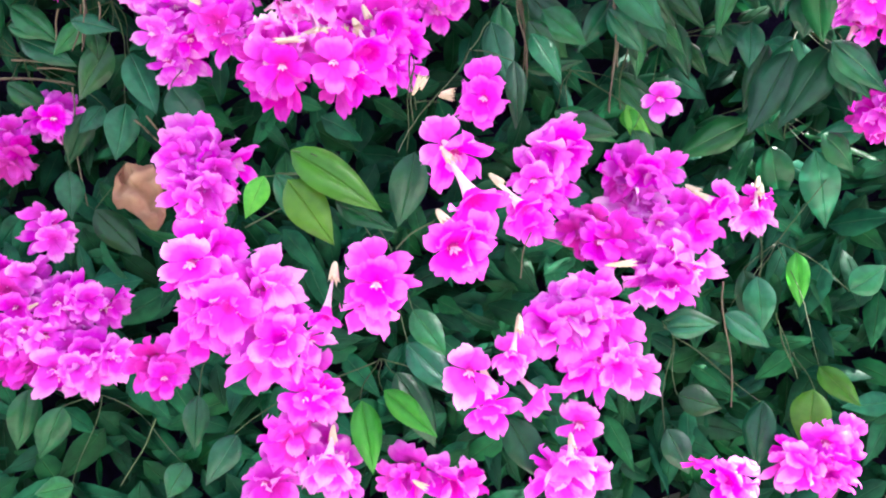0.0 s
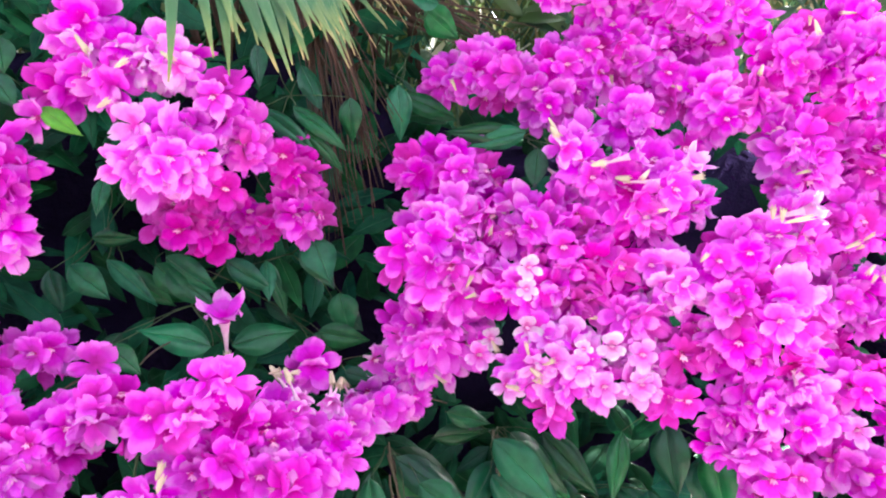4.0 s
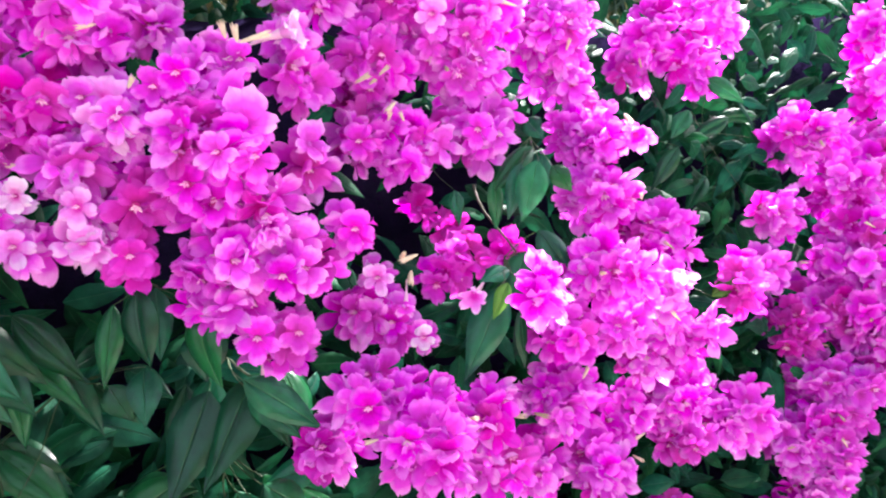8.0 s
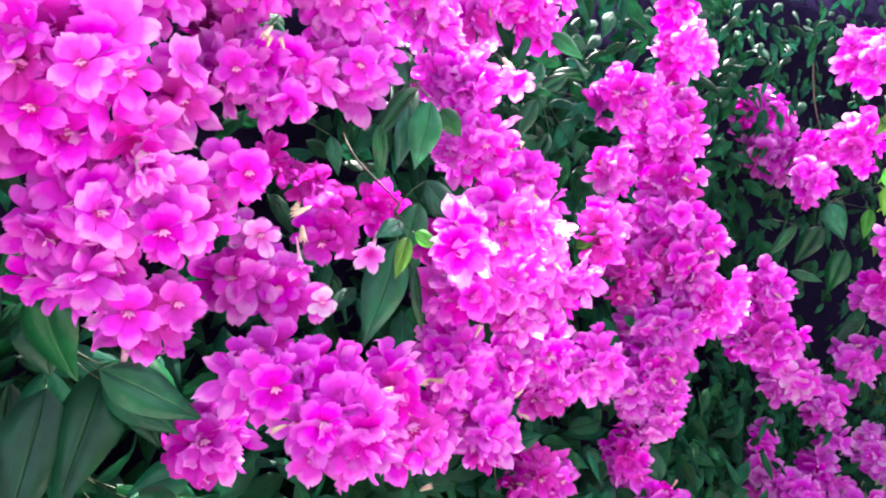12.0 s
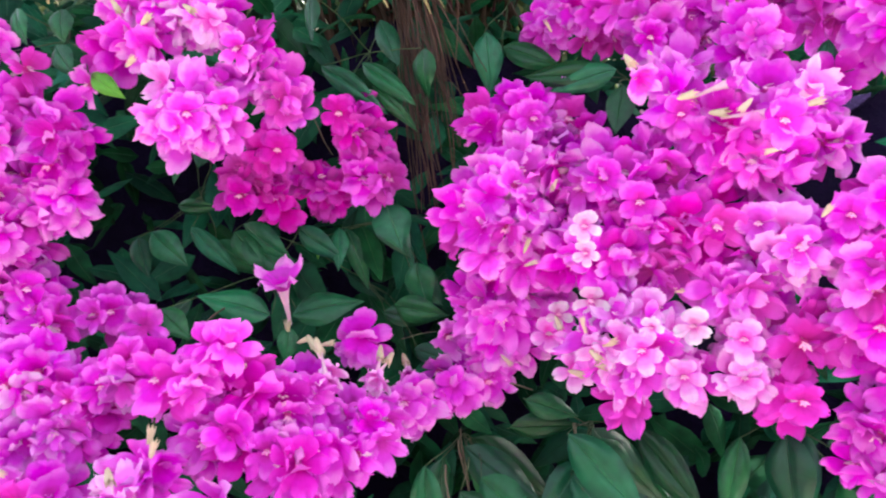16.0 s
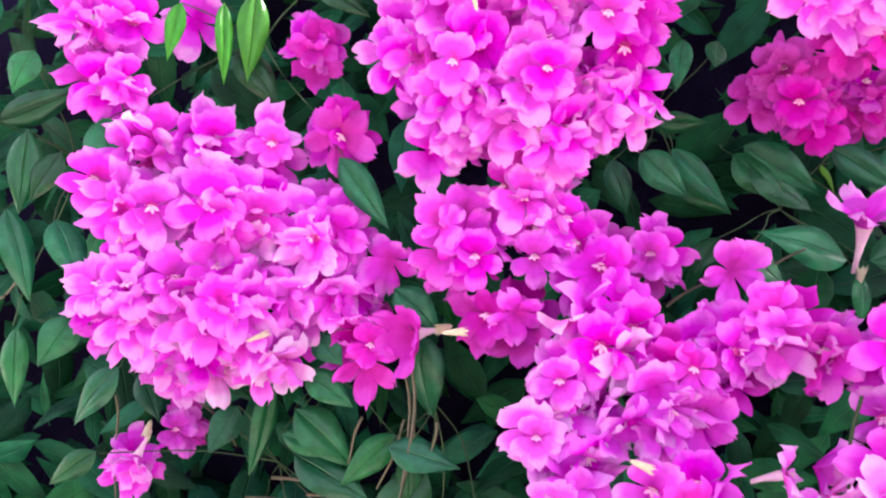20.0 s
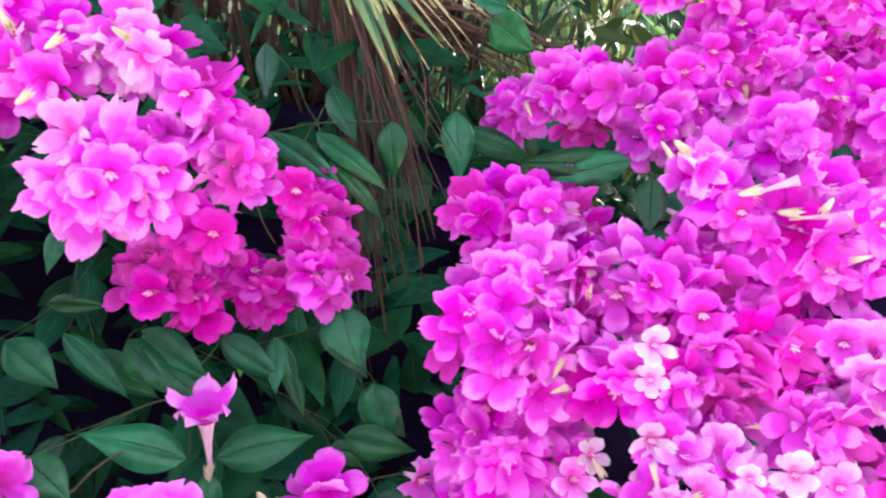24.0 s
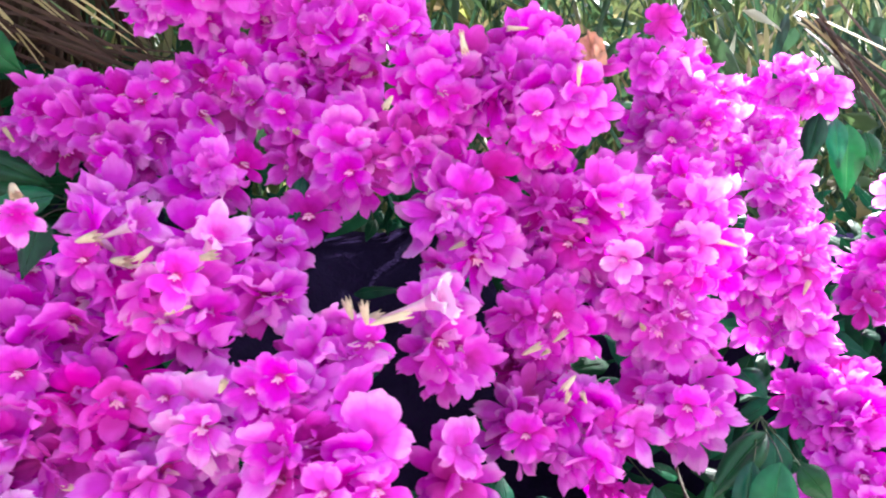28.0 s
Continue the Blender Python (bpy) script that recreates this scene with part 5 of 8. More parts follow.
leaf(-0.259, -0.226, 1.000, -0.245, -0.268, 0.912, 0.034, 0.40, -0.85, 0.33, "g")
stem(-0.317, -0.139, 1.001, -0.259, -0.226, 1.000, 0.0018, True)
leaf(-0.274, -0.043, 1.029, -0.249, -0.112, 0.944, 0.049, 0.04, -0.95, 0.31, "g")
stem(-0.317, -0.139, 1.001, -0.274, -0.043, 1.029, 0.0018, True)
leaf(-0.401, -0.420, 0.928, -0.418, -0.460, 0.834, 0.046, 0.20, -0.85, 0.40, "f")
stem(-0.317, -0.139, 1.001, -0.418, -0.387, 0.916, 0.0018, True)
start_vine(0.240, 0.096, 1.103, "vine with dark green pointed leaves hanging from the hedge")
leaf(0.205, 0.014, 1.132, 0.194, -0.029, 1.030, 0.060, -0.71, -0.57, 0.42, "g")
stem(0.240, 0.126, 1.123, 0.205, 0.014, 1.132, 0.0018, True)
leaf(0.233, 0.038, 1.129, 0.228, -0.001, 1.033, 0.042, 0.05, -0.97, 0.23, "g")
stem(0.240, 0.126, 1.123, 0.233, 0.038, 1.129, 0.0018, True)
leaf(0.283, 0.005, 1.095, 0.270, -0.038, 0.990, 0.060, -0.73, -0.69, -0.00, "g")
stem(0.240, 0.126, 1.123, 0.283, 0.005, 1.095, 0.0018, True)
leaf(0.184, 0.120, 1.099, 0.156, 0.090, 0.980, 0.037, -0.19, -0.81, 0.56, "g")
stem(0.240, 0.126, 1.123, 0.184, 0.120, 1.099, 0.0018, True)
leaf(0.296, 0.053, 1.062, 0.288, 0.019, 0.988, 0.062, -0.14, -0.94, 0.30, "g")
stem(0.240, 0.126, 1.123, 0.296, 0.053, 1.062, 0.0018, True)
start_vine(-0.509, -0.389, 0.854, "vine with dark green pointed leaves hanging from the hedge")
stem(-0.257, -0.436, 0.826, -0.271, -0.452, 0.770, .0018, False)
stem(-0.425, -0.509, 0.840, -0.379, -0.501, 0.872, .002, True)
stem(-0.628, -0.376, 0.814, -0.560, -0.370, 0.844, .002, True)
leaf(-0.548, -0.430, 0.935, -0.432, -0.470, 0.880, 0.052, 0.10, -0.72, 0.68, "y")
stem(-0.509, -0.359, 0.874, -0.544, -0.445, 0.940, 0.0018, True)
leaf(-0.553, -0.440, 0.903, -0.497, -0.480, 0.832, 0.048, 0.10, -0.85, 0.45, "y")
stem(-0.509, -0.359, 0.874, -0.522, -0.452, 0.938, 0.0018, True)
leaf(-0.574, -0.405, 0.898, -0.507, -0.456, 0.821, 0.039, 0.08, -0.91, 0.40, "g")
stem(-0.509, -0.359, 0.874, -0.574, -0.405, 0.898, 0.0018, True)
leaf(-0.501, -0.411, 0.862, -0.422, -0.446, 0.840, 0.033, 0.06, -0.51, 0.86, "g")
stem(-0.509, -0.359, 0.874, -0.501, -0.411, 0.862, 0.0018, True)
leaf(-0.601, -0.348, 0.876, -0.623, -0.387, 0.831, 0.031, 0.32, -0.79, 0.52, "y")
stem(-0.509, -0.359, 0.874, -0.601, -0.348, 0.876, 0.0018, True)
leaf(-0.407, -0.524, 0.768, -0.366, -0.568, 0.736, 0.035, -0.05, -0.56, 0.83, "g")
stem(-0.509, -0.359, 0.874, -0.407, -0.524, 0.768, 0.0018, True)
leaf(-0.416, -0.488, 0.699, -0.342, -0.538, 0.658, 0.044, 0.12, -0.56, 0.82, "g")
stem(-0.509, -0.359, 0.874, -0.416, -0.488, 0.699, 0.0018, True)
start_vine(-0.782, -0.063, 0.944, "vine with dark green pointed leaves hanging from the hedge")
stem(-0.556, -0.043, 1.136, -0.549, -0.054, 0.932, .003, True)
leaf(-0.782, -0.113, 0.944, -0.725, -0.158, 0.886, 0.058, 0.20, -0.66, 0.72, "g")
stem(-0.782, -0.033, 0.964, -0.782, -0.113, 0.944, 0.0018, True)
start_vine(-0.974, 0.085, 0.729, "vine with a withered brown leaf among green ones")
stem(-0.907, 0.034, 0.855, -0.845, 0.019, 0.795, .004, False)
stem(-0.891, 0.051, 0.858, -0.857, 0.055, 0.801, .004, False)
leaf(-0.989, -0.014, 0.701, -0.900, -0.065, 0.628, 0.056, 0.53, -0.81, 0.26, "g")
stem(-0.974, 0.115, 0.749, -0.989, -0.014, 0.701, 0.0018, True)
leaf(-0.958, 0.083, 0.757, -0.888, 0.021, 0.642, 0.070, 0.29, -0.76, 0.59, "b")
stem(-0.974, 0.115, 0.749, -0.958, 0.083, 0.757, 0.0018, True)
start_vine(0.285, -0.057, 0.597, "vine with dark green pointed leaves hanging from the hedge")
stem(0.260, 0.011, 0.670, 0.255, -0.044, 0.552, .003, True)
stem(0.252, -0.135, 0.523, 0.283, -0.160, 0.442, .002, True)
leaf(0.305, -0.065, 0.612, 0.315, -0.119, 0.516, 0.043, -0.23, -0.56, 0.79, "y")
stem(0.285, -0.027, 0.617, 0.305, -0.065, 0.612, 0.0018, True)
leaf(0.205, -0.132, 0.598, 0.207, -0.200, 0.514, 0.054, -0.24, -0.91, 0.34, "f")
stem(0.285, -0.027, 0.617, 0.205, -0.132, 0.598, 0.0018, True)
leaf(0.189, -0.110, 0.601, 0.222, -0.172, 0.484, 0.051, -0.27, -0.74, 0.62, "f")
stem(0.285, -0.027, 0.617, 0.189, -0.110, 0.601, 0.0018, True)
leaf(0.422, -0.074, 0.533, 0.483, -0.086, 0.591, 0.058, -0.06, -0.89, 0.45, "f")
stem(0.285, -0.027, 0.617, 0.422, -0.074, 0.533, 0.0018, True)
leaf(0.143, -0.164, 0.541, 0.228, -0.207, 0.496, 0.049, 0.00, -0.78, 0.63, "f")
stem(0.285, -0.027, 0.617, 0.143, -0.164, 0.541, 0.0018, True)
leaf(0.280, -0.253, 0.485, 0.336, -0.307, 0.435, 0.043, -0.67, -0.68, 0.31, "y")
stem(0.285, -0.027, 0.617, 0.280, -0.253, 0.485, 0.0018, True)
leaf(0.453, 0.050, 0.811, 0.369, 0.066, 0.805, 0.048, -0.25, -0.82, 0.51, "f")
stem(0.285, -0.027, 0.617, 0.453, 0.050, 0.811, 0.0018, True)
start_vine(0.020, -0.283, 0.531, "vine with dark green pointed leaves hanging from the hedge")
stem(0.095, -0.237, 0.644, 0.100, -0.323, 0.461, .003, False)
leaf(-0.017, -0.296, 0.609, 0.067, -0.323, 0.620, 0.039, 0.12, -0.83, 0.54, "g")
stem(0.020, -0.253, 0.551, -0.017, -0.296, 0.609, 0.0018, True)
leaf(-0.026, -0.333, 0.620, 0.046, -0.358, 0.633, 0.034, -0.54, -0.75, 0.38, "g")
stem(0.020, -0.253, 0.551, -0.026, -0.333, 0.620, 0.0018, True)
leaf(0.001, -0.351, 0.507, 0.065, -0.382, 0.505, 0.047, -0.19, -0.70, 0.68, "g")
stem(0.020, -0.253, 0.551, 0.001, -0.351, 0.507, 0.0018, True)
leaf(-0.019, -0.375, 0.461, 0.017, -0.428, 0.410, 0.047, 0.03, -0.84, 0.55, "g")
stem(0.020, -0.253, 0.551, -0.019, -0.375, 0.461, 0.0018, True)
leaf(0.162, -0.310, 0.460, 0.128, -0.379, 0.370, 0.050, -0.61, -0.64, 0.47, "g")
stem(0.020, -0.253, 0.551, 0.162, -0.310, 0.460, 0.0018, True)
start_vine(-0.460, -0.403, 0.581, "vine with dark green pointed leaves hanging from the hedge")
leaf(-0.478, -0.478, 0.606, -0.458, -0.543, 0.530, 0.040, 0.24, -0.90, 0.37, "y")
stem(-0.460, -0.373, 0.601, -0.478, -0.478, 0.606, 0.0018, True)
leaf(-0.446, -0.495, 0.635, -0.378, -0.544, 0.595, 0.032, -0.09, -0.73, 0.68, "y")
stem(-0.460, -0.373, 0.601, -0.446, -0.495, 0.635, 0.0018, True)
leaf(-0.432, -0.463, 0.639, -0.363, -0.527, 0.569, 0.053, 0.59, -0.74, 0.33, "g")
stem(-0.460, -0.373, 0.601, -0.432, -0.463, 0.639, 0.0018, True)
leaf(-0.274, -0.427, 0.531, -0.228, -0.489, 0.463, 0.051, -0.26, -0.56, 0.79, "g")
stem(-0.460, -0.373, 0.601, -0.274, -0.427, 0.531, 0.0018, True)
leaf(-0.671, -0.402, 0.494, -0.710, -0.455, 0.440, 0.044, 0.60, -0.68, 0.43, "g")
stem(-0.460, -0.373, 0.601, -0.671, -0.402, 0.494, 0.0018, True)
start_vine(0.252, -0.245, 0.470, "vine with fresh yellow-green leaves on the hedge")
stem(0.229, -0.197, 0.531, 0.257, -0.236, 0.450, .003, True)
leaf(0.252, -0.295, 0.470, 0.227, -0.361, 0.387, 0.059, -0.33, -0.86, 0.39, "y")
stem(0.252, -0.215, 0.490, 0.252, -0.295, 0.470, 0.0018, True)
start_vine(-0.945, -0.258, 0.424, "vine with dark green pointed leaves hanging from the hedge")
leaf(-0.966, -0.342, 0.351, -1.021, -0.368, 0.352, 0.041, 0.61, -0.71, 0.35, "g")
stem(-0.945, -0.228, 0.444, -0.966, -0.342, 0.351, 0.0018, True)
leaf(-0.996, -0.264, 0.450, -1.024, -0.325, 0.377, 0.050, 0.51, -0.68, 0.53, "g")
stem(-0.945, -0.228, 0.444, -0.996, -0.264, 0.450, 0.0018, True)
leaf(-1.059, -0.239, 0.468, -1.057, -0.306, 0.384, 0.051, 0.65, -0.65, 0.39, "g")
stem(-0.945, -0.228, 0.444, -1.059, -0.239, 0.468, 0.0018, True)
leaf(-0.760, -0.386, 0.429, -0.789, -0.428, 0.398, 0.046, -0.13, -0.65, 0.75, "g")
stem(-0.945, -0.228, 0.444, -0.760, -0.386, 0.429, 0.0018, True)
start_vine(-0.730, -0.321, 0.544, "vine with dark green pointed leaves hanging from the hedge")
stem(-0.816, -0.333, 0.475, -0.872, -0.376, 0.379, .003, True)
leaf(-0.730, -0.371, 0.544, -0.733, -0.429, 0.480, 0.037, 0.12, -0.83, 0.55, "g")
stem(-0.730, -0.291, 0.564, -0.730, -0.371, 0.544, 0.0018, True)
start_vine(0.90, 0.03, 1.33, "leafy shoot with mid-green leaves hanging across a dark hollow")
stem(0.846, 0.183, 1.248, 0.844, 0.045, 1.124, .0042, False)
stem(0.844, 0.045, 1.124, 0.767, -0.029, 1.080, .003, False)
spray((0.880, 0.040, 1.330), (
    (0.832, -0.044, 1.288, 0.788, -0.065, 1.192, 0.050, -0.45, -0.85, 0.20, "f"),
    (0.870, 0.020, 1.312, 0.764, 0.000, 1.256, 0.040, -0.30, -0.70, 0.62, "g"),
    (0.822, -0.008, 1.284, 0.790, -0.030, 1.190, 0.036, -0.30, -0.92, 0.10, "g"),
    (0.792, 0.030, 1.256, 0.802, 0.020, 1.165, 0.030, -0.10, -0.95, 0.10, "g"),
    (0.880, -0.020, 1.278, 0.902, -0.055, 1.236, 0.036, -0.50, -0.80, 0.30, "f"),
    (0.946, 0.093, 1.300, 0.925, 0.070, 1.215, 0.042, -0.45, -0.83, 0.30, "g")))
spray((0.790, 0.000, 1.125), (
    (0.767, -0.029, 1.084, 0.666, -0.084, 0.950, 0.062, -0.45, -0.88, 0.05, "f"),
    (0.800, -0.030, 1.035, 0.797, -0.050, 0.938, 0.030, 0.05, -0.95, 0.10, "f"),
    (0.822, -0.020, 1.134, 0.764, -0.052, 1.066, 0.046, -0.45, -0.80, 0.35, "g"),
    (0.863, 0.000, 1.166, 0.907, -0.062, 1.070, 0.050, -0.35, -0.90, 0.15, "g"),
    (0.778, -0.030, 1.110, 0.711, -0.052, 1.104, 0.030, -0.30, -0.75, 0.55, "f"),
    (0.748, -0.070, 1.094, 0.707, -0.092, 1.044, 0.026, -0.45, -0.86, 0.20, "y"),
    (0.773, -0.060, 1.096, 0.806, -0.082, 1.072, 0.026, -0.40, -0.80, 0.40, "y")))
start_vine(0.815, 0.272, 1.289, "vine with dark green pointed leaves in the shade of the hedge")
spray((0.815, 0.302, 1.309), (
    (0.754, 0.100, 1.241, 0.752, 0.080, 1.178, 0.026, -0.30, -0.91, 0.24, "g"),
    (0.990, 0.265, 1.375, 1.049, 0.224, 1.347, 0.041, -0.79, -0.47, 0.38, "g"),
    (1.019, 0.245, 1.380, 1.033, 0.202, 1.339, 0.043, -0.48, -0.88, 0.01, "g")))
start_vine(1.664, 0.299, 1.335, "vine with dark green pointed leaves hanging from the hedge")
leaf(1.649, 0.239, 1.382, 1.537, 0.266, 1.331, 0.039, -0.31, -0.93, 0.21, "g")
stem(1.664, 0.329, 1.355, 1.649, 0.239, 1.382, 0.0018, True)
leaf(1.755, 0.237, 1.389, 1.651, 0.265, 1.383, 0.033, -0.82, -0.56, -0.14, "g")
stem(1.664, 0.329, 1.355, 1.755, 0.237, 1.389, 0.0018, True)
leaf(1.565, 0.238, 1.478, 1.629, 0.165, 1.420, 0.044, -0.59, -0.77, 0.24, "g")
stem(1.664, 0.329, 1.355, 1.565, 0.238, 1.478, 0.0018, True)
leaf(1.592, 0.260, 1.234, 1.512, 0.266, 1.161, 0.045, -0.67, -0.49, 0.55, "g")
stem(1.664, 0.329, 1.355, 1.592, 0.260, 1.234, 0.0018, True)
leaf(1.419, 0.161, 1.394, 1.358, 0.158, 1.332, 0.040, -0.74, -0.67, 0.04, "g")
stem(1.664, 0.329, 1.355, 1.419, 0.161, 1.394, 0.0018, True)
leaf(1.884, 0.333, 1.327, 1.780, 0.350, 1.237, 0.050, -0.72, -0.45, 0.54, "g")
stem(1.664, 0.329, 1.355, 1.884, 0.333, 1.327, 0.0018, True)
leaf(1.783, 0.271, 1.143, 1.724, 0.262, 1.042, 0.062, -0.89, -0.39, 0.25, "g")
stem(1.664, 0.329, 1.355, 1.783, 0.271, 1.143, 0.0018, True)
start_vine(1.887, 0.385, 1.247, "vine with dark green pointed leaves hanging from the hedge")
leaf(1.887, 0.335, 1.247, 1.827, 0.326, 1.148, 0.050, -0.69, -0.71, -0.14, "g")
stem(1.887, 0.415, 1.267, 1.887, 0.335, 1.247, 0.0018, True)
start_vine(1.301, 0.044, 0.998, "vine with fresh yellow-green leaves on the hedge")
leaf(1.301, -0.006, 0.998, 1.360, -0.061, 1.061, 0.037, -0.73, -0.57, 0.37, "y")
stem(1.301, 0.074, 1.018, 1.301, -0.006, 0.998, 0.0018, True)
start_vine(1.341, 0.172, 1.310, "vine with dark green pointed leaves hanging from the hedge")
leaf(1.341, 0.122, 1.310, 1.267, 0.122, 1.220, 0.039, -0.66, -0.75, -0.05, "g")
stem(1.341, 0.202, 1.330, 1.341, 0.122, 1.310, 0.0018, True)
start_vine(0.040, 0.178, 1.581, "vine with dark green pointed leaves hanging from the hedge")
leaf(0.009, 0.167, 1.595, -0.125, 0.173, 1.604, 0.043, 0.09, -0.99, -0.06, "g")
stem(0.040, 0.208, 1.601, 0.009, 0.167, 1.595, 0.0018, True)
leaf(0.018, 0.162, 1.605, -0.086, 0.163, 1.578, 0.039, -0.44, -0.90, -0.03, "g")
stem(0.040, 0.208, 1.601, 0.018, 0.162, 1.605, 0.0018, True)
leaf(0.019, 0.102, 1.568, 0.006, 0.083, 1.500, 0.037, -0.31, -0.95, 0.02, "g")
stem(0.040, 0.208, 1.601, 0.019, 0.102, 1.568, 0.0018, True)
leaf(0.113, 0.080, 1.557, 0.135, 0.051, 1.516, 0.049, -0.66, -0.67, 0.34, "g")
stem(0.040, 0.208, 1.601, 0.113, 0.080, 1.557, 0.0018, True)
start_vine(-0.143, 0.426, 1.772, "vine with dark green pointed leaves hanging from the hedge")
leaf(-0.176, 0.344, 1.712, -0.162, 0.322, 1.606, 0.048, 0.16, -0.92, 0.37, "g")
stem(-0.143, 0.456, 1.792, -0.176, 0.344, 1.712, 0.0018, True)
leaf(-0.147, 0.436, 1.711, -0.042, 0.387, 1.672, 0.046, -0.19, -0.95, 0.24, "g")
stem(-0.143, 0.456, 1.792, -0.147, 0.436, 1.711, 0.0018, True)
leaf(-0.151, 0.470, 1.720, -0.050, 0.441, 1.692, 0.034, -0.14, -0.97, -0.20, "g")
stem(-0.143, 0.456, 1.792, -0.151, 0.470, 1.720, 0.0018, True)
leaf(-0.127, 0.342, 1.860, -0.072, 0.307, 1.796, 0.058, -0.47, -0.81, -0.34, "g")
stem(-0.143, 0.456, 1.792, -0.127, 0.342, 1.860, 0.0018, True)
leaf(-0.111, 0.290, 1.856, -0.179, 0.279, 1.868, 0.047, -0.30, -0.83, 0.46, "g")
stem(-0.143, 0.456, 1.792, -0.111, 0.290, 1.856, 0.0018, True)
start_vine(-1.399, 0.078, 1.312, "vine with dark green pointed leaves hanging from the hedge")
leaf(-1.436, 0.031, 1.368, -1.334, 0.021, 1.397, 0.033, 0.78, -0.62, -0.08, "g")
stem(-1.399, 0.108, 1.332, -1.436, 0.031, 1.368, 0.0018, True)
leaf(-1.401, 0.030, 1.359, -1.392, -0.000, 1.266, 0.033, 0.47, -0.81, 0.34, "g")
stem(-1.399, 0.108, 1.332, -1.401, 0.030, 1.359, 0.0018, True)
leaf(-1.362, 0.032, 1.335, -1.387, -0.001, 1.281, 0.033, 0.30, -0.81, 0.51, "g")
stem(-1.399, 0.108, 1.332, -1.362, 0.032, 1.335, 0.0018, True)
leaf(-1.402, 0.041, 1.448, -1.415, 0.011, 1.403, 0.033, 0.34, -0.74, 0.58, "g")
stem(-1.399, 0.108, 1.332, -1.402, 0.041, 1.448, 0.0018, True)
leaf(-1.418, 0.017, 1.271, -1.364, -0.007, 1.180, 0.033, 0.65, -0.58, 0.48, "g")
stem(-1.399, 0.108, 1.332, -1.418, 0.017, 1.271, 0.0018, True)
leaf(-1.356, 0.014, 1.261, -1.305, -0.008, 1.206, 0.041, 0.83, -0.54, 0.16, "g")
stem(-1.399, 0.108, 1.332, -1.356, 0.014, 1.261, 0.0018, True)
leaf(-1.418, 0.032, 1.138, -1.406, 0.003, 1.050, 0.028, 0.36, -0.90, 0.26, "g")
stem(-1.399, 0.108, 1.332, -1.418, 0.032, 1.138, 0.0018, True)
start_vine(-1.332, 0.101, 1.122, "vine with dark green pointed leaves hanging from the hedge")
stem(-1.388, 0.177, 1.025, -1.381, 0.170, 0.890, .003, False)
stem(-1.422, 0.012, 1.172, -1.404, 0.015, 1.191, .003, False)
leaf(-1.326, 0.083, 1.087, -1.381, 0.046, 1.023, 0.036, 0.18, -0.81, 0.56, "g")
stem(-1.332, 0.131, 1.142, -1.326, 0.083, 1.087, 0.0018, True)
leaf(-1.339, 0.019, 1.156, -1.359, -0.013, 1.105, 0.038, 0.60, -0.79, 0.15, "g")
stem(-1.332, 0.131, 1.142, -1.339, 0.019, 1.156, 0.0018, True)
start_vine(-0.591, 0.340, 1.367, "vine with dark green pointed leaves hanging from the hedge")
leaf(-0.591, 0.290, 1.367, -0.530, 0.268, 1.311, 0.047, 0.35, -0.94, -0.04, "g")
stem(-0.591, 0.370, 1.387, -0.591, 0.290, 1.367, 0.0018, True)
start_vine(-0.799, 0.119, 1.629, "vine with dark green pointed leaves hanging from the hedge")
stem(-0.662, 0.059, 1.655, -0.610, 0.067, 1.566, .003, False)
leaf(-0.828, 0.074, 1.675, -0.816, 0.054, 1.622, 0.032, -0.27, -0.94, -0.23, "g")
stem(-0.799, 0.149, 1.649, -0.828, 0.074, 1.675, 0.0018, True)
leaf(-0.762, 0.076, 1.674, -0.755, 0.055, 1.627, 0.033, 0.09, -0.91, -0.40, "g")
stem(-0.799, 0.149, 1.649, -0.762, 0.076, 1.674, 0.0018, True)
leaf(-0.771, 0.078, 1.623, -0.739, 0.055, 1.579, 0.033, -0.03, -1.00, -0.02, "g")
stem(-0.799, 0.149, 1.649, -0.771, 0.078, 1.623, 0.0018, True)
leaf(-0.929, 0.061, 1.597, -0.910, 0.041, 1.542, 0.031, 0.50, -0.86, 0.08, "g")
stem(-0.799, 0.149, 1.649, -0.929, 0.061, 1.597, 0.0018, True)
leaf(-0.706, 0.058, 1.578, -0.652, 0.033, 1.543, 0.026, 0.31, -0.92, -0.23, "y")
stem(-0.799, 0.149, 1.649, -0.706, 0.058, 1.578, 0.0018, True)
start_vine(0.435, 0.204, 0.961, "vine with dark green pointed leaves hanging from the hedge")
leaf(0.435, 0.154, 0.961, 0.457, 0.048, 0.854, 0.068, 0.33, -0.81, 0.48, "g")
stem(0.435, 0.234, 0.981, 0.435, 0.154, 0.961, 0.0018, True)
start_vine(2.828, -0.327, 1.354, "vine with fresh yellow-green leaves on the hedge")
leaf(2.843, -0.373, 1.395, 2.773, -0.344, 1.324, 0.040, -0.90, -0.26, 0.34, "y")
stem(2.828, -0.297, 1.374, 2.843, -0.373, 1.395, 0.0018, True)
leaf(2.823, -0.309, 1.377, 2.825, -0.365, 1.349, 0.041, -0.97, -0.18, 0.13, "y")
stem(2.828, -0.297, 1.374, 2.823, -0.309, 1.377, 0.0018, True)
leaf(2.765, -0.380, 1.422, 2.765, -0.433, 1.394, 0.039, -0.91, -0.36, 0.21, "y")
stem(2.828, -0.297, 1.374, 2.765, -0.380, 1.422, 0.0018, True)
leaf(2.835, -0.405, 1.315, 2.777, -0.396, 1.233, 0.040, -0.85, -0.20, 0.48, "y")
stem(2.828, -0.297, 1.374, 2.835, -0.405, 1.315, 0.0018, True)
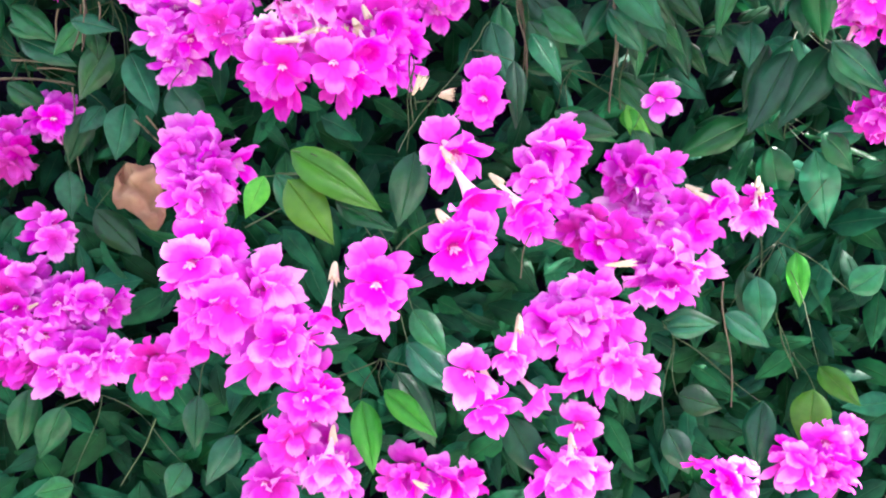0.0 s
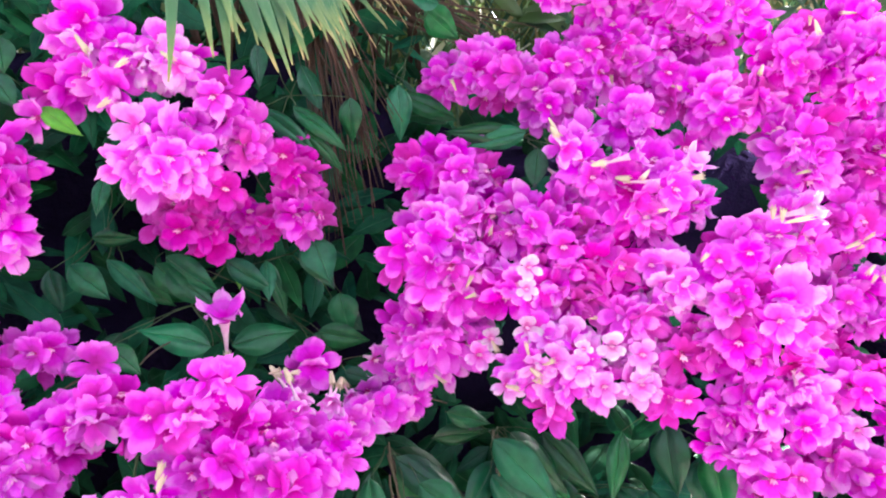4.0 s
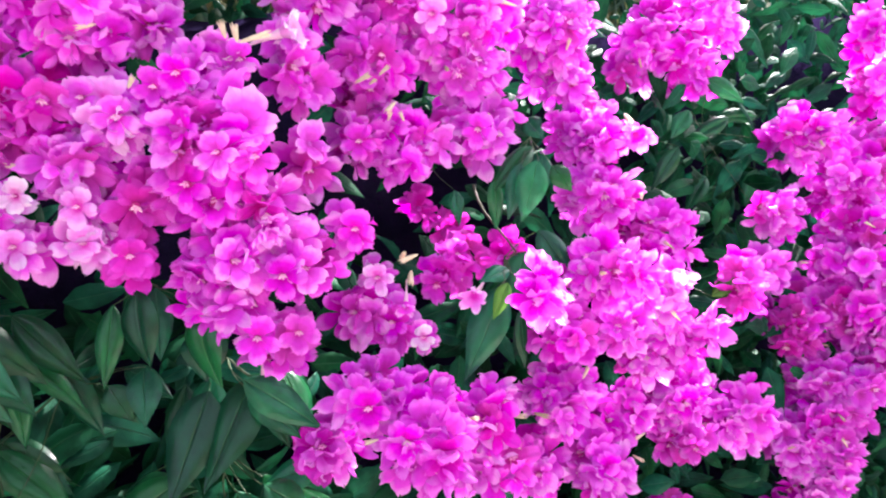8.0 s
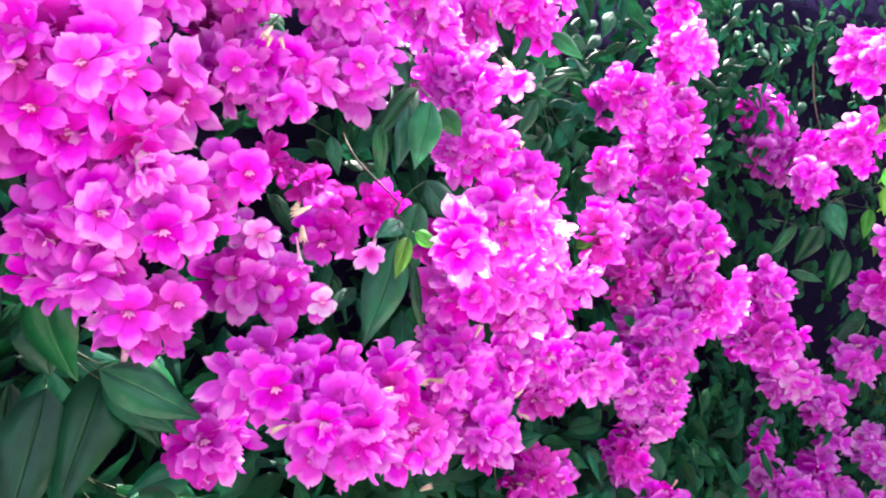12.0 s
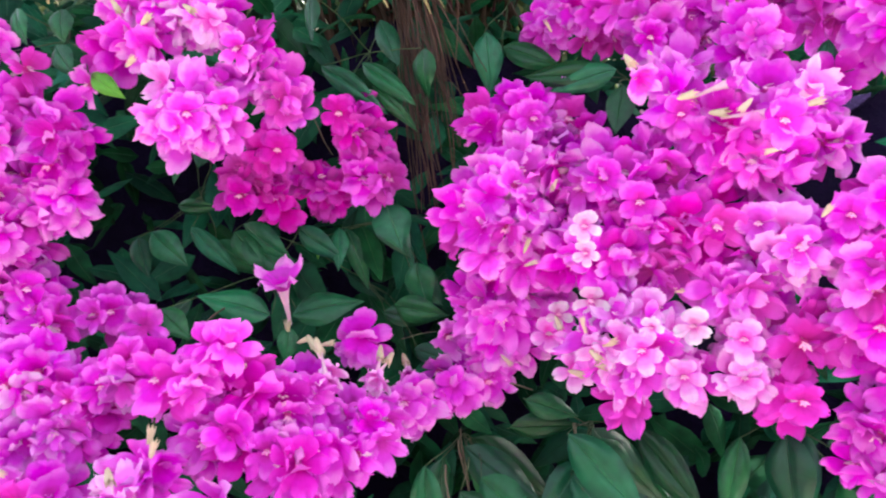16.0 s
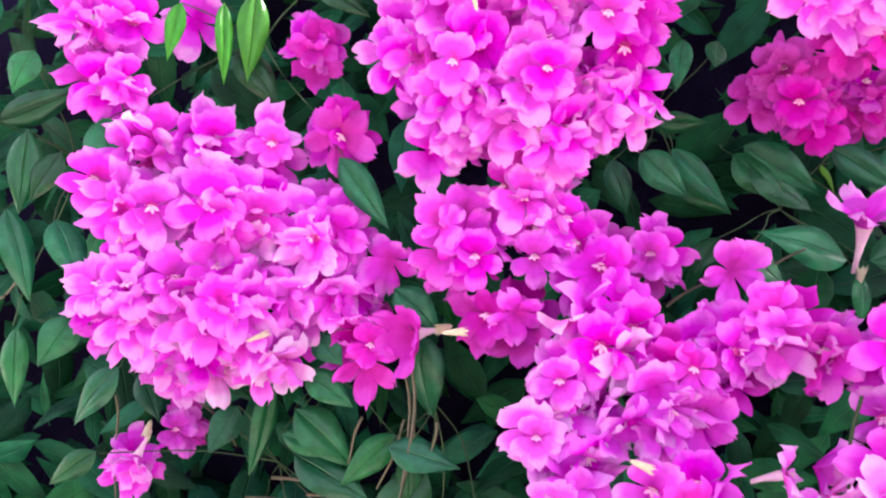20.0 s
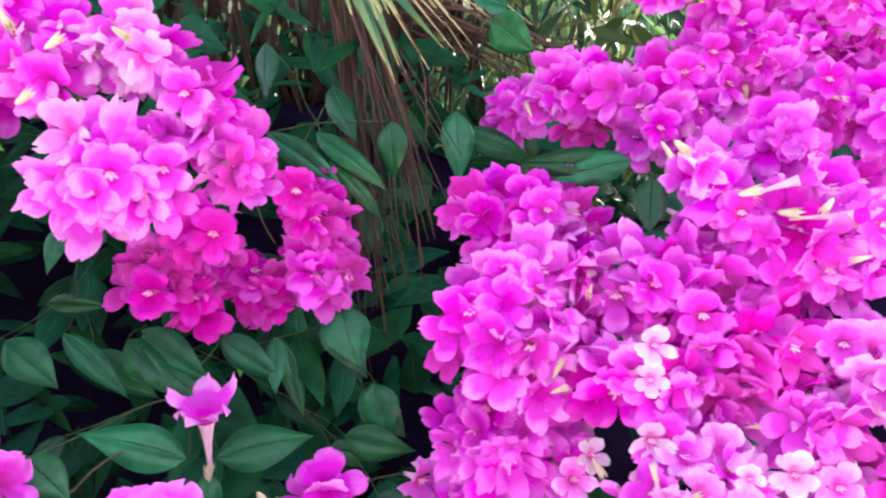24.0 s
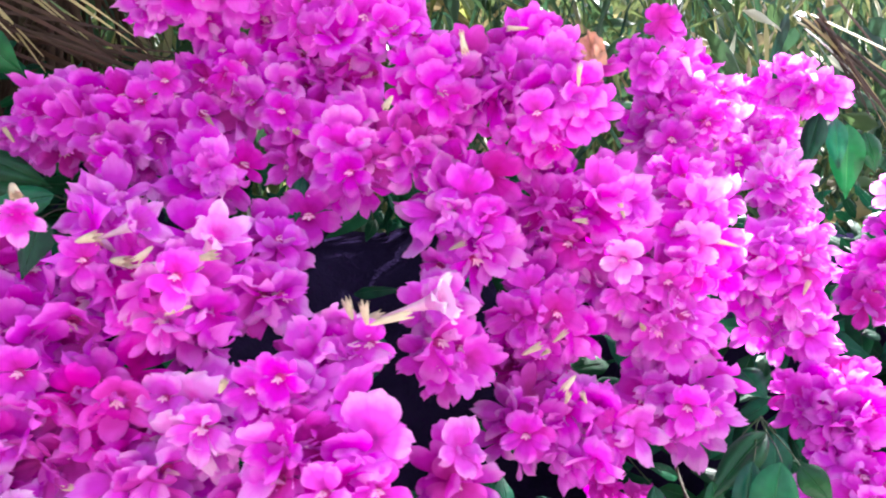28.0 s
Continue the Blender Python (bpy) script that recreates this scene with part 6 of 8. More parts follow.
leaf(2.904, -0.300, 1.348, 2.833, -0.271, 1.275, 0.042, -0.82, -0.24, 0.51, "y")
stem(2.828, -0.297, 1.374, 2.904, -0.300, 1.348, 0.0018, True)
leaf(2.794, -0.469, 1.362, 2.736, -0.460, 1.282, 0.039, -0.98, -0.14, -0.14, "y")
stem(2.828, -0.297, 1.374, 2.794, -0.469, 1.362, 0.0018, True)
leaf(2.829, -0.399, 1.259, 2.791, -0.420, 1.170, 0.040, -0.97, -0.15, 0.18, "y")
stem(2.828, -0.297, 1.374, 2.829, -0.399, 1.259, 0.0018, True)
start_vine(2.873, -0.254, 1.221, "vine with fresh yellow-green leaves on the hedge")
stem(3.172, 0.088, 1.480, 3.148, 0.028, 1.187, .006, False)
leaf(2.950, -0.241, 1.271, 2.878, -0.210, 1.197, 0.044, -0.84, -0.42, -0.33, "y")
stem(2.873, -0.224, 1.241, 2.950, -0.241, 1.271, 0.0018, True)
leaf(2.879, -0.249, 1.305, 2.883, -0.307, 1.276, 0.042, -0.65, -0.41, 0.64, "y")
stem(2.873, -0.224, 1.241, 2.879, -0.249, 1.305, 0.0018, True)
leaf(2.866, -0.354, 1.241, 2.808, -0.345, 1.157, 0.041, -0.88, -0.18, 0.44, "y")
stem(2.873, -0.224, 1.241, 2.866, -0.354, 1.241, 0.0018, True)
leaf(2.858, -0.332, 1.206, 2.820, -0.354, 1.115, 0.042, -0.74, -0.50, 0.45, "y")
stem(2.873, -0.224, 1.241, 2.858, -0.332, 1.206, 0.0018, True)
leaf(2.860, -0.302, 1.171, 2.831, -0.334, 1.085, 0.042, -0.62, -0.22, 0.75, "y")
stem(2.873, -0.224, 1.241, 2.860, -0.302, 1.171, 0.0018, True)
leaf(2.864, -0.282, 1.127, 2.827, -0.304, 1.035, 0.042, -0.64, -0.26, 0.72, "y")
stem(2.873, -0.224, 1.241, 2.864, -0.282, 1.127, 0.0018, True)
leaf(2.838, -0.369, 1.225, 2.808, -0.400, 1.141, 0.041, -0.05, -0.34, 0.94, "y")
stem(2.873, -0.224, 1.241, 2.838, -0.369, 1.225, 0.0018, True)
start_vine(2.833, -0.376, 1.134, "vine with fresh yellow-green leaves on the hedge")
leaf(2.805, -0.475, 1.188, 2.777, -0.503, 1.118, 0.040, -0.67, -0.70, -0.25, "y")
stem(2.833, -0.346, 1.154, 2.805, -0.475, 1.188, 0.0018, True)
leaf(2.831, -0.463, 1.166, 2.773, -0.454, 1.086, 0.040, -0.64, -0.25, 0.73, "y")
stem(2.833, -0.346, 1.154, 2.831, -0.463, 1.166, 0.0018, True)
leaf(2.807, -0.524, 1.218, 2.749, -0.514, 1.139, 0.039, -0.89, -0.25, 0.37, "y")
stem(2.833, -0.346, 1.154, 2.807, -0.524, 1.218, 0.0018, True)
leaf(2.828, -0.412, 1.134, 2.800, -0.441, 1.063, 0.041, -0.95, -0.30, -0.09, "y")
stem(2.833, -0.346, 1.154, 2.828, -0.412, 1.134, 0.0018, True)
leaf(2.852, -0.415, 1.088, 2.794, -0.406, 1.007, 0.041, -0.77, -0.15, 0.61, "y")
stem(2.833, -0.346, 1.154, 2.852, -0.415, 1.088, 0.0018, True)
leaf(2.847, -0.362, 1.055, 2.820, -0.392, 0.983, 0.042, -0.90, -0.15, 0.41, "y")
stem(2.833, -0.346, 1.154, 2.847, -0.362, 1.055, 0.0018, True)
leaf(2.861, -0.327, 1.089, 2.808, -0.329, 0.993, 0.042, -0.68, -0.32, 0.66, "y")
stem(2.833, -0.346, 1.154, 2.861, -0.327, 1.089, 0.0018, True)
start_vine(2.870, -0.114, 0.948, "vine with dark green pointed leaves hanging from the hedge")
leaf(2.876, -0.206, 0.945, 2.823, -0.209, 0.846, 0.044, -0.89, -0.38, 0.26, "y")
stem(2.870, -0.084, 0.968, 2.876, -0.206, 0.945, 0.0018, True)
leaf(2.864, -0.260, 1.031, 2.811, -0.263, 0.933, 0.043, -0.97, -0.19, -0.13, "y")
stem(2.870, -0.084, 0.968, 2.864, -0.260, 1.031, 0.0018, True)
leaf(2.816, -0.087, 0.965, 2.805, -0.157, 0.836, 0.074, -0.86, -0.25, 0.44, "g")
stem(2.870, -0.084, 0.968, 2.816, -0.087, 0.965, 0.0018, True)
leaf(2.858, -0.252, 1.091, 2.829, -0.284, 1.004, 0.043, -0.87, -0.28, 0.39, "y")
stem(2.870, -0.084, 0.968, 2.858, -0.252, 1.091, 0.0018, True)
leaf(2.771, -0.082, 0.887, 2.671, -0.029, 0.766, 0.073, -0.83, -0.40, 0.40, "g")
stem(2.870, -0.084, 0.968, 2.771, -0.082, 0.887, 0.0018, True)
leaf(3.035, -0.100, 0.770, 2.938, -0.062, 0.615, 0.079, -0.68, -0.23, 0.70, "g")
stem(2.870, -0.084, 0.968, 3.035, -0.100, 0.770, 0.0018, True)
start_vine(2.974, -0.420, 0.338, "vine with fresh yellow-green leaves on the hedge")
leaf(2.982, -0.425, 0.351, 2.940, -0.449, 0.234, 0.045, -0.89, -0.19, 0.41, "y")
stem(2.974, -0.390, 0.358, 2.982, -0.425, 0.351, 0.0018, True)
leaf(2.978, -0.431, 0.324, 2.944, -0.451, 0.254, 0.045, -0.93, -0.37, -0.01, "y")
stem(2.974, -0.390, 0.358, 2.978, -0.431, 0.324, 0.0018, True)
leaf(2.972, -0.492, 0.301, 2.941, -0.524, 0.206, 0.044, -0.97, -0.24, 0.11, "y")
stem(2.974, -0.390, 0.358, 2.972, -0.492, 0.301, 0.0018, True)
leaf(2.968, -0.497, 0.402, 2.934, -0.517, 0.333, 0.044, -0.74, -0.12, 0.66, "y")
stem(2.974, -0.390, 0.358, 2.968, -0.497, 0.402, 0.0018, True)
leaf(2.992, -0.356, 0.271, 2.951, -0.381, 0.152, 0.046, -0.88, -0.36, 0.31, "y")
stem(2.974, -0.390, 0.358, 2.992, -0.356, 0.271, 0.0018, True)
leaf(2.976, -0.548, 0.314, 2.914, -0.537, 0.222, 0.049, -0.96, -0.13, 0.23, "y")
stem(2.974, -0.390, 0.358, 2.976, -0.548, 0.314, 0.0018, True)
leaf(2.952, -0.541, 0.404, 2.921, -0.572, 0.310, 0.043, -0.89, -0.14, 0.44, "y")
stem(2.974, -0.390, 0.358, 2.952, -0.541, 0.404, 0.0018, True)
start_vine(3.005, -0.360, 0.194, "vine with fresh yellow-green leaves on the hedge")
leaf(3.013, -0.298, 0.159, 2.971, -0.324, 0.037, 0.047, -0.92, -0.21, 0.33, "y")
stem(3.005, -0.330, 0.214, 3.013, -0.298, 0.159, 0.0018, True)
leaf(3.000, -0.377, 0.216, 2.967, -0.398, 0.144, 0.046, -0.94, -0.18, 0.30, "y")
stem(3.005, -0.330, 0.214, 3.000, -0.377, 0.216, 0.0018, True)
leaf(3.002, -0.468, 0.196, 3.004, -0.554, 0.070, 0.095, -0.88, -0.16, 0.45, "g")
stem(3.005, -0.330, 0.214, 3.002, -0.468, 0.196, 0.0018, True)
leaf(3.005, -0.497, 0.205, 2.942, -0.486, 0.111, 0.051, -0.98, -0.15, 0.14, "y")
stem(3.005, -0.330, 0.214, 3.005, -0.497, 0.205, 0.0018, True)
start_vine(2.941, -0.557, 0.437, "vine with fresh yellow-green leaves on the hedge")
leaf(2.950, -0.611, 0.394, 2.889, -0.600, 0.304, 0.048, -0.85, -0.40, 0.33, "y")
stem(2.941, -0.527, 0.457, 2.950, -0.611, 0.394, 0.0018, True)
leaf(2.931, -0.604, 0.480, 2.899, -0.633, 0.388, 0.042, -0.77, -0.11, 0.63, "y")
stem(2.941, -0.527, 0.457, 2.931, -0.604, 0.480, 0.0018, True)
start_vine(3.111, -0.156, 0.512, "vine with dark green pointed leaves hanging from the hedge")
leaf(3.102, -0.138, 0.486, 3.000, -0.074, 0.389, 0.061, -0.93, -0.24, 0.27, "g")
stem(3.111, -0.126, 0.532, 3.102, -0.138, 0.486, 0.0018, True)
leaf(3.134, -0.150, 0.528, 3.039, -0.108, 0.394, 0.062, -0.97, -0.22, -0.06, "g")
stem(3.111, -0.126, 0.532, 3.134, -0.150, 0.528, 0.0018, True)
leaf(3.096, -0.330, 0.521, 3.029, -0.307, 0.447, 0.041, -0.84, -0.30, 0.45, "y")
stem(3.111, -0.126, 0.532, 3.096, -0.330, 0.521, 0.0018, True)
start_vine(2.817, 0.079, 0.706, "vine with dark green pointed leaves hanging from the hedge")
leaf(2.817, 0.029, 0.706, 2.868, -0.091, 0.683, 0.039, -0.81, -0.34, 0.48, "g")
stem(2.817, 0.109, 0.726, 2.817, 0.029, 0.706, 0.0018, True)
start_vine(2.609, 0.001, 0.904, "vine with dark green pointed leaves hanging from the hedge")
leaf(2.609, -0.049, 0.904, 2.516, 0.003, 0.809, 0.044, -0.86, -0.41, -0.30, "g")
stem(2.609, 0.031, 0.924, 2.609, -0.049, 0.904, 0.0018, True)
start_vine(1.682, 0.177, 0.327, "vine with dark green pointed leaves hanging from the hedge")
leaf(1.782, 0.030, 0.283, 1.758, 0.054, 0.394, 0.056, -0.77, -0.43, 0.48, "g")
stem(1.682, 0.207, 0.347, 1.782, 0.030, 0.283, 0.0018, True)
leaf(1.630, 0.176, 0.309, 1.641, 0.107, 0.278, 0.055, -0.69, -0.48, 0.54, "g")
stem(1.682, 0.207, 0.347, 1.630, 0.176, 0.309, 0.0018, True)
leaf(1.633, 0.175, 0.390, 1.642, 0.106, 0.351, 0.055, -0.09, -0.70, 0.70, "g")
stem(1.682, 0.207, 0.347, 1.633, 0.175, 0.390, 0.0018, True)
start_vine(2.283, 0.079, 0.054, "vine with dark green pointed leaves hanging from the hedge")
leaf(2.207, 0.030, 0.086, 2.168, -0.007, -0.058, 0.083, -0.73, -0.36, 0.58, "g")
stem(2.283, 0.109, 0.074, 2.207, 0.030, 0.086, 0.0018, True)
leaf(2.359, 0.028, 0.022, 2.343, -0.044, -0.132, 0.088, -0.72, -0.53, 0.44, "g")
stem(2.283, 0.109, 0.074, 2.359, 0.028, 0.022, 0.0018, True)
start_vine(1.231, 0.180, 0.553, "vine with dark green pointed leaves hanging from the hedge")
stem(1.119, 0.079, 0.595, 1.116, 0.047, 0.482, .002, False)
leaf(1.231, 0.130, 0.553, 1.263, 0.054, 0.586, 0.044, -0.64, -0.58, 0.50, "g")
stem(1.231, 0.210, 0.573, 1.231, 0.130, 0.553, 0.0018, True)
start_vine(0.641, 0.076, 1.817, "vine with a withered brown leaf among green ones")
leaf(0.641, 0.026, 1.817, 0.646, 0.006, 1.748, 0.022, -0.59, -0.80, -0.11, "b")
stem(0.641, 0.106, 1.837, 0.641, 0.026, 1.817, 0.0018, True)
start_vine(1.291, 0.333, 1.852, "vine with dark green pointed leaves hanging from the hedge")
leaf(1.349, 0.304, 1.837, 1.331, 0.301, 1.690, 0.060, -0.60, -0.70, 0.32, "f")
stem(1.291, 0.363, 1.872, 1.349, 0.304, 1.837, 0.0018, True)
leaf(1.412, 0.325, 1.831, 1.426, 0.304, 1.748, 0.045, -0.47, -0.76, 0.45, "g")
stem(1.291, 0.363, 1.872, 1.412, 0.325, 1.831, 0.0018, True)
leaf(1.278, 0.263, 1.830, 1.261, 0.252, 1.735, 0.036, -0.70, -0.64, 0.31, "f")
stem(1.291, 0.363, 1.872, 1.278, 0.263, 1.814, 0.0018, True)
leaf(1.216, 0.238, 1.828, 1.173, 0.238, 1.726, 0.040, -0.76, -0.52, -0.39, "g")
stem(1.291, 0.363, 1.872, 1.216, 0.238, 1.828, 0.0018, True)
leaf(1.203, 0.286, 1.951, 1.159, 0.281, 1.886, 0.028, 0.00, -0.97, 0.22, "g")
stem(1.291, 0.363, 1.872, 1.203, 0.286, 1.951, 0.0018, True)
start_vine(0.358, 0.184, 1.605, "vine with dark green pointed leaves hanging from the hedge")
leaf(0.300, 0.150, 1.640, 0.290, 0.130, 1.580, 0.025, -0.12, -0.89, -0.45, "g")
stem(0.358, 0.214, 1.625, 0.358, 0.134, 1.605, 0.0018, True)
start_vine(3.047, -0.373, 0.663, "vine with fresh yellow-green leaves on the hedge")
leaf(3.016, -0.460, 0.703, 2.951, -0.438, 0.633, 0.039, -0.34, -0.37, 0.86, "y")
stem(3.047, -0.343, 0.683, 3.016, -0.460, 0.703, 0.0018, True)
leaf(3.078, -0.386, 0.623, 3.011, -0.363, 0.550, 0.040, -0.96, -0.23, 0.13, "y")
stem(3.047, -0.343, 0.683, 3.078, -0.386, 0.623, 0.0018, True)
bpy.data.objects.remove(bpy.data.objects["leafy_vine"])


# ---- flower heads ----
cluster(-0.105, 0.167, 1.517, 0.110, 0.075, -7, -5, 28, "m")
bloom(-0.108, 0.126, 1.519, 0.02, -0.98, -0.21, 0.056, "m")
bloom(-0.098, 0.121, 1.528, 0.17, -0.98, -0.12, 0.055, "m")
bloom(-0.113, 0.124, 1.523, -0.07, -0.98, -0.20, 0.052, "m")
cluster(-0.128, 0.081, 1.396, 0.106, 0.096, -6, 1, 34, "m")
cluster(-0.125, 0.155, 1.267, 0.097, 0.092, -6, 7, 30, "l")
bloom(-0.074, 0.098, 1.234, -0.02, -0.99, 0.14, 0.050, "p")
cluster(-0.172, 0.224, 1.174, 0.056, 0.051, -3, 11, 10, "l")
cluster(-0.001, 0.059, 1.443, 0.097, 0.065, -13, -2, 21, "m")
bloom(-0.015, 0.020, 1.438, -0.11, -0.99, -0.13, 0.055, "m")
cluster(0.070, 0.017, 1.367, 0.095, 0.081, -17, 2, 26, "d")
bloom(0.027, 0.004, 1.406, -0.17, -0.98, -0.09, 0.056, "m")
cluster(-0.016, 0.022, 1.341, 0.071, 0.053, -12, 4, 13, "m")
bloom(-0.042, -0.036, 1.376, -0.08, -1.00, -0.05, 0.038, "w")
bloom(-0.039, -0.018, 1.344, -0.08, -1.00, -0.00, 0.033, "w")
bloom(-0.029, 0.003, 1.286, -0.09, -0.99, 0.08, 0.042, "w")
bloom(-0.063, 0.072, 1.263, -0.04, -0.99, 0.11, 0.035, "w")
pod(-0.069, 0.055, 1.262, -0.058, 0.041, 1.242)
cluster(0.012, -0.014, 1.239, 0.086, 0.073, -14, 9, 21, "p")
bloom(0.016, -0.085, 1.240, -0.18, -0.97, 0.17, 0.046, "p")
bloom(0.076, -0.060, 1.266, -0.26, -0.96, 0.12, 0.042, "w")
bloom(-0.033, 0.022, 1.244, -0.08, -0.99, 0.14, 0.032, "w")
bloom(0.030, -0.064, 1.263, -0.19, -0.97, 0.13, 0.026, "w")
pod(-0.051, 0.037, 1.236, -0.031, 0.022, 1.220)
pod(-0.031, -0.002, 1.214, -0.005, -0.019, 1.206)
pod(-0.019, -0.033, 1.237, -0.000, -0.048, 1.246)
pod(-0.034, -0.016, 1.232, -0.016, -0.032, 1.215)
cluster(0.158, 0.005, 1.221, 0.050, 0.059, -21, 10, 10, "p")
cluster(0.009, 0.018, 1.164, 0.031, 0.022, -14, 13, 2, "d")
bloom(-0.045, 0.037, 1.197, -0.06, -0.98, 0.20, 0.050, "p")
pod(-0.053, 0.030, 1.196, -0.031, 0.012, 1.195)
cluster(0.152, 0.001, 1.485, 0.096, 0.078, -21, -4, 25, "m")
bloom(0.150, -0.017, 1.453, -0.34, -0.93, -0.15, 0.056, "m")
bloom(0.165, -0.076, 1.491, -0.18, -0.98, -0.10, 0.053, "m")
pod(0.143, -0.035, 1.523, 0.126, -0.040, 1.503)
pod(0.182, -0.072, 1.508, 0.204, -0.092, 1.509)
trumpet(0.168, -0.058, 1.502, 0.112, -0.012, 1.511, 0.048, "l")
trumpet(0.204, -0.062, 1.536, 0.176, -0.020, 1.502, 0.052, "p")
cluster(0.079, 0.077, 1.550, 0.048, 0.063, -16, -7, 10, "m")
bloom(0.074, 0.026, 1.509, -0.22, -0.95, -0.22, 0.049, "m")
bloom(0.075, 0.012, 1.514, -0.04, -0.99, -0.12, 0.049, "m")
trumpet(0.134, -0.022, 1.548, 0.080, 0.004, 1.534, 0.046, "l")
pod(0.079, 0.031, 1.542, 0.095, 0.009, 1.520)
trumpet(0.024, -0.012, 1.548, 0.012, 0.016, 1.580, 0.042, "l")
cluster(0.190, 0.117, 1.628, 0.051, 0.046, -21, -10, 8, "m")
bloom(0.192, 0.101, 1.627, -0.17, -0.96, -0.23, 0.051, "m")
cluster(0.193, -0.026, 1.362, 0.058, 0.045, -24, 3, 9, "l")
bloom(0.155, -0.024, 1.382, -0.35, -0.93, -0.06, 0.050, "l")
pod(0.206, -0.071, 1.388, 0.211, -0.087, 1.402)
cluster(-0.070, 0.422, 1.749, 0.049, 0.055, -7, -13, 9, "m")
cluster(-0.008, 0.308, 1.739, 0.086, 0.069, -10, -14, 20, "m")
cluster(0.095, 0.213, 1.705, 0.103, 0.081, -15, -13, 28, "m")
bloom(0.068, 0.183, 1.655, -0.17, -0.93, -0.34, 0.051, "m")
bloom(0.132, 0.161, 1.754, -0.09, -0.93, -0.34, 0.048, "m")
pod(0.063, 0.173, 1.634, 0.080, 0.163, 1.600)
cluster(0.239, 0.207, 1.779, 0.139, 0.095, -21, -15, 45, "m")
cluster(0.164, 0.190, 1.910, 0.120, 0.088, -19, -21, 36, "m")
cluster(0.348, 0.152, 1.859, 0.126, 0.110, -27, -19, 47, "l")
cluster(0.354, 0.117, 1.669, 0.116, 0.069, -28, -11, 27, "m")
bloom(0.345, 0.073, 1.630, -0.34, -0.91, -0.23, 0.053, "m")
bloom(0.271, 0.133, 1.718, -0.24, -0.92, -0.31, 0.051, "m")
cluster(0.449, 0.072, 1.742, 0.063, 0.073, -32, -14, 16, "m")
pod(0.392, 0.045, 1.719, 0.378, 0.040, 1.696)
pod(0.470, 0.020, 1.794, 0.471, 0.011, 1.759)
cluster(0.561, 0.040, 1.734, 0.109, 0.088, -37, -14, 33, "m")
bloom(0.546, -0.020, 1.691, -0.55, -0.78, -0.29, 0.055, "m")
cluster(0.478, 0.067, 1.584, 0.073, 0.093, -33, -8, 23, "m")
cluster(0.627, 0.069, 1.592, 0.112, 0.085, -38, -7, 32, "m")
cluster(0.929, 0.245, 1.764, 0.109, 0.154, -43, -12, 57, "l")
cluster(0.791, 0.039, 1.567, 0.064, 0.097, -44, -6, 21, "l")
cluster(0.572, 0.055, 1.820, 0.053, 0.027, -37, -17, 5, "m")
cluster(-0.462, -0.093, 1.224, 0.042, 0.035, 19, 6, 5, "m")
cluster(-0.597, -0.003, 1.173, 0.081, 0.045, 24, 8, 12, "m")
cluster(-0.665, 0.014, 1.145, 0.059, 0.050, 27, 9, 10, "m")
bloom(-0.644, -0.010, 1.161, 0.45, -0.88, 0.15, 0.062, "m")
bloom(-0.691, -0.018, 1.144, -0.20, -0.96, 0.20, 0.049, "m")
cluster(-0.494, -0.021, 1.120, 0.066, 0.066, 19, 12, 15, "m")
bloom(-0.486, -0.046, 1.097, 0.32, -0.92, 0.23, 0.060, "m")
cluster(-0.410, -0.025, 1.126, 0.072, 0.064, 14, 12, 16, "m")
cluster(-0.361, -0.016, 1.083, 0.072, 0.057, 11, 14, 14, "m")
cluster(-0.317, 0.026, 1.105, 0.055, 0.055, 8, 12, 10, "m")
cluster(-0.274, 0.125, 1.115, 0.055, 0.042, 5, 11, 8, "l")
trumpet(-0.308, 0.089, 1.160, -0.307, 0.110, 1.199, 0.044, "p")
trumpet(-0.273, 0.149, 1.161, -0.282, 0.173, 1.181, 0.030, "p")
cluster(-0.218, 0.192, 1.131, 0.049, 0.044, 1, 9, 7, "l")
cluster(-0.165, 0.219, 1.154, 0.040, 0.040, -1, 8, 6, "m")
cluster(-0.220, 0.232, 1.207, 0.029, 0.029, 1, 5, 1, "l")
cluster(-0.339, 0.123, 1.210, 0.033, 0.039, 8, 6, 4, "m")
trumpet(-0.309, 0.081, 1.168, -0.294, 0.112, 1.192, 0.035, "p")
cluster(-0.764, 0.016, 1.157, 0.065, 0.065, 32, 8, 14, "l")
cluster(-0.791, -0.015, 1.080, 0.072, 0.064, 34, 12, 15, "l")
bloom(-0.814, -0.032, 1.129, -0.03, -0.97, 0.23, 0.051, "l")
bloom(-0.833, -0.050, 1.080, -0.00, -0.95, 0.30, 0.046, "l")
pod(-0.751, -0.064, 1.070, -0.726, -0.070, 1.065)
cluster(-0.699, -0.005, 1.099, 0.063, 0.050, 30, 12, 11, "l")
cluster(-0.779, -0.050, 1.002, 0.053, 0.074, 35, 17, 13, "l")
cluster(-0.690, -0.068, 1.029, 0.063, 0.047, 31, 16, 10, "m")
cluster(-0.585, -0.067, 1.052, 0.053, 0.034, 25, 16, 6, "p")
pod(-0.616, -0.148, 1.045, -0.588, -0.153, 1.036)
cluster(-0.863, 0.036, 1.510, 0.115, 0.066, 36, -10, 26, "m")
bloom(-0.840, 0.000, 1.540, 0.30, -0.93, -0.19, 0.052, "m")
cluster(-0.848, 0.026, 1.418, 0.105, 0.074, 35, -5, 26, "l")
bloom(-0.923, -0.029, 1.422, 0.13, -0.97, -0.20, 0.053, "m")
bloom(-0.835, -0.017, 1.419, 0.00, -0.98, -0.19, 0.051, "m")
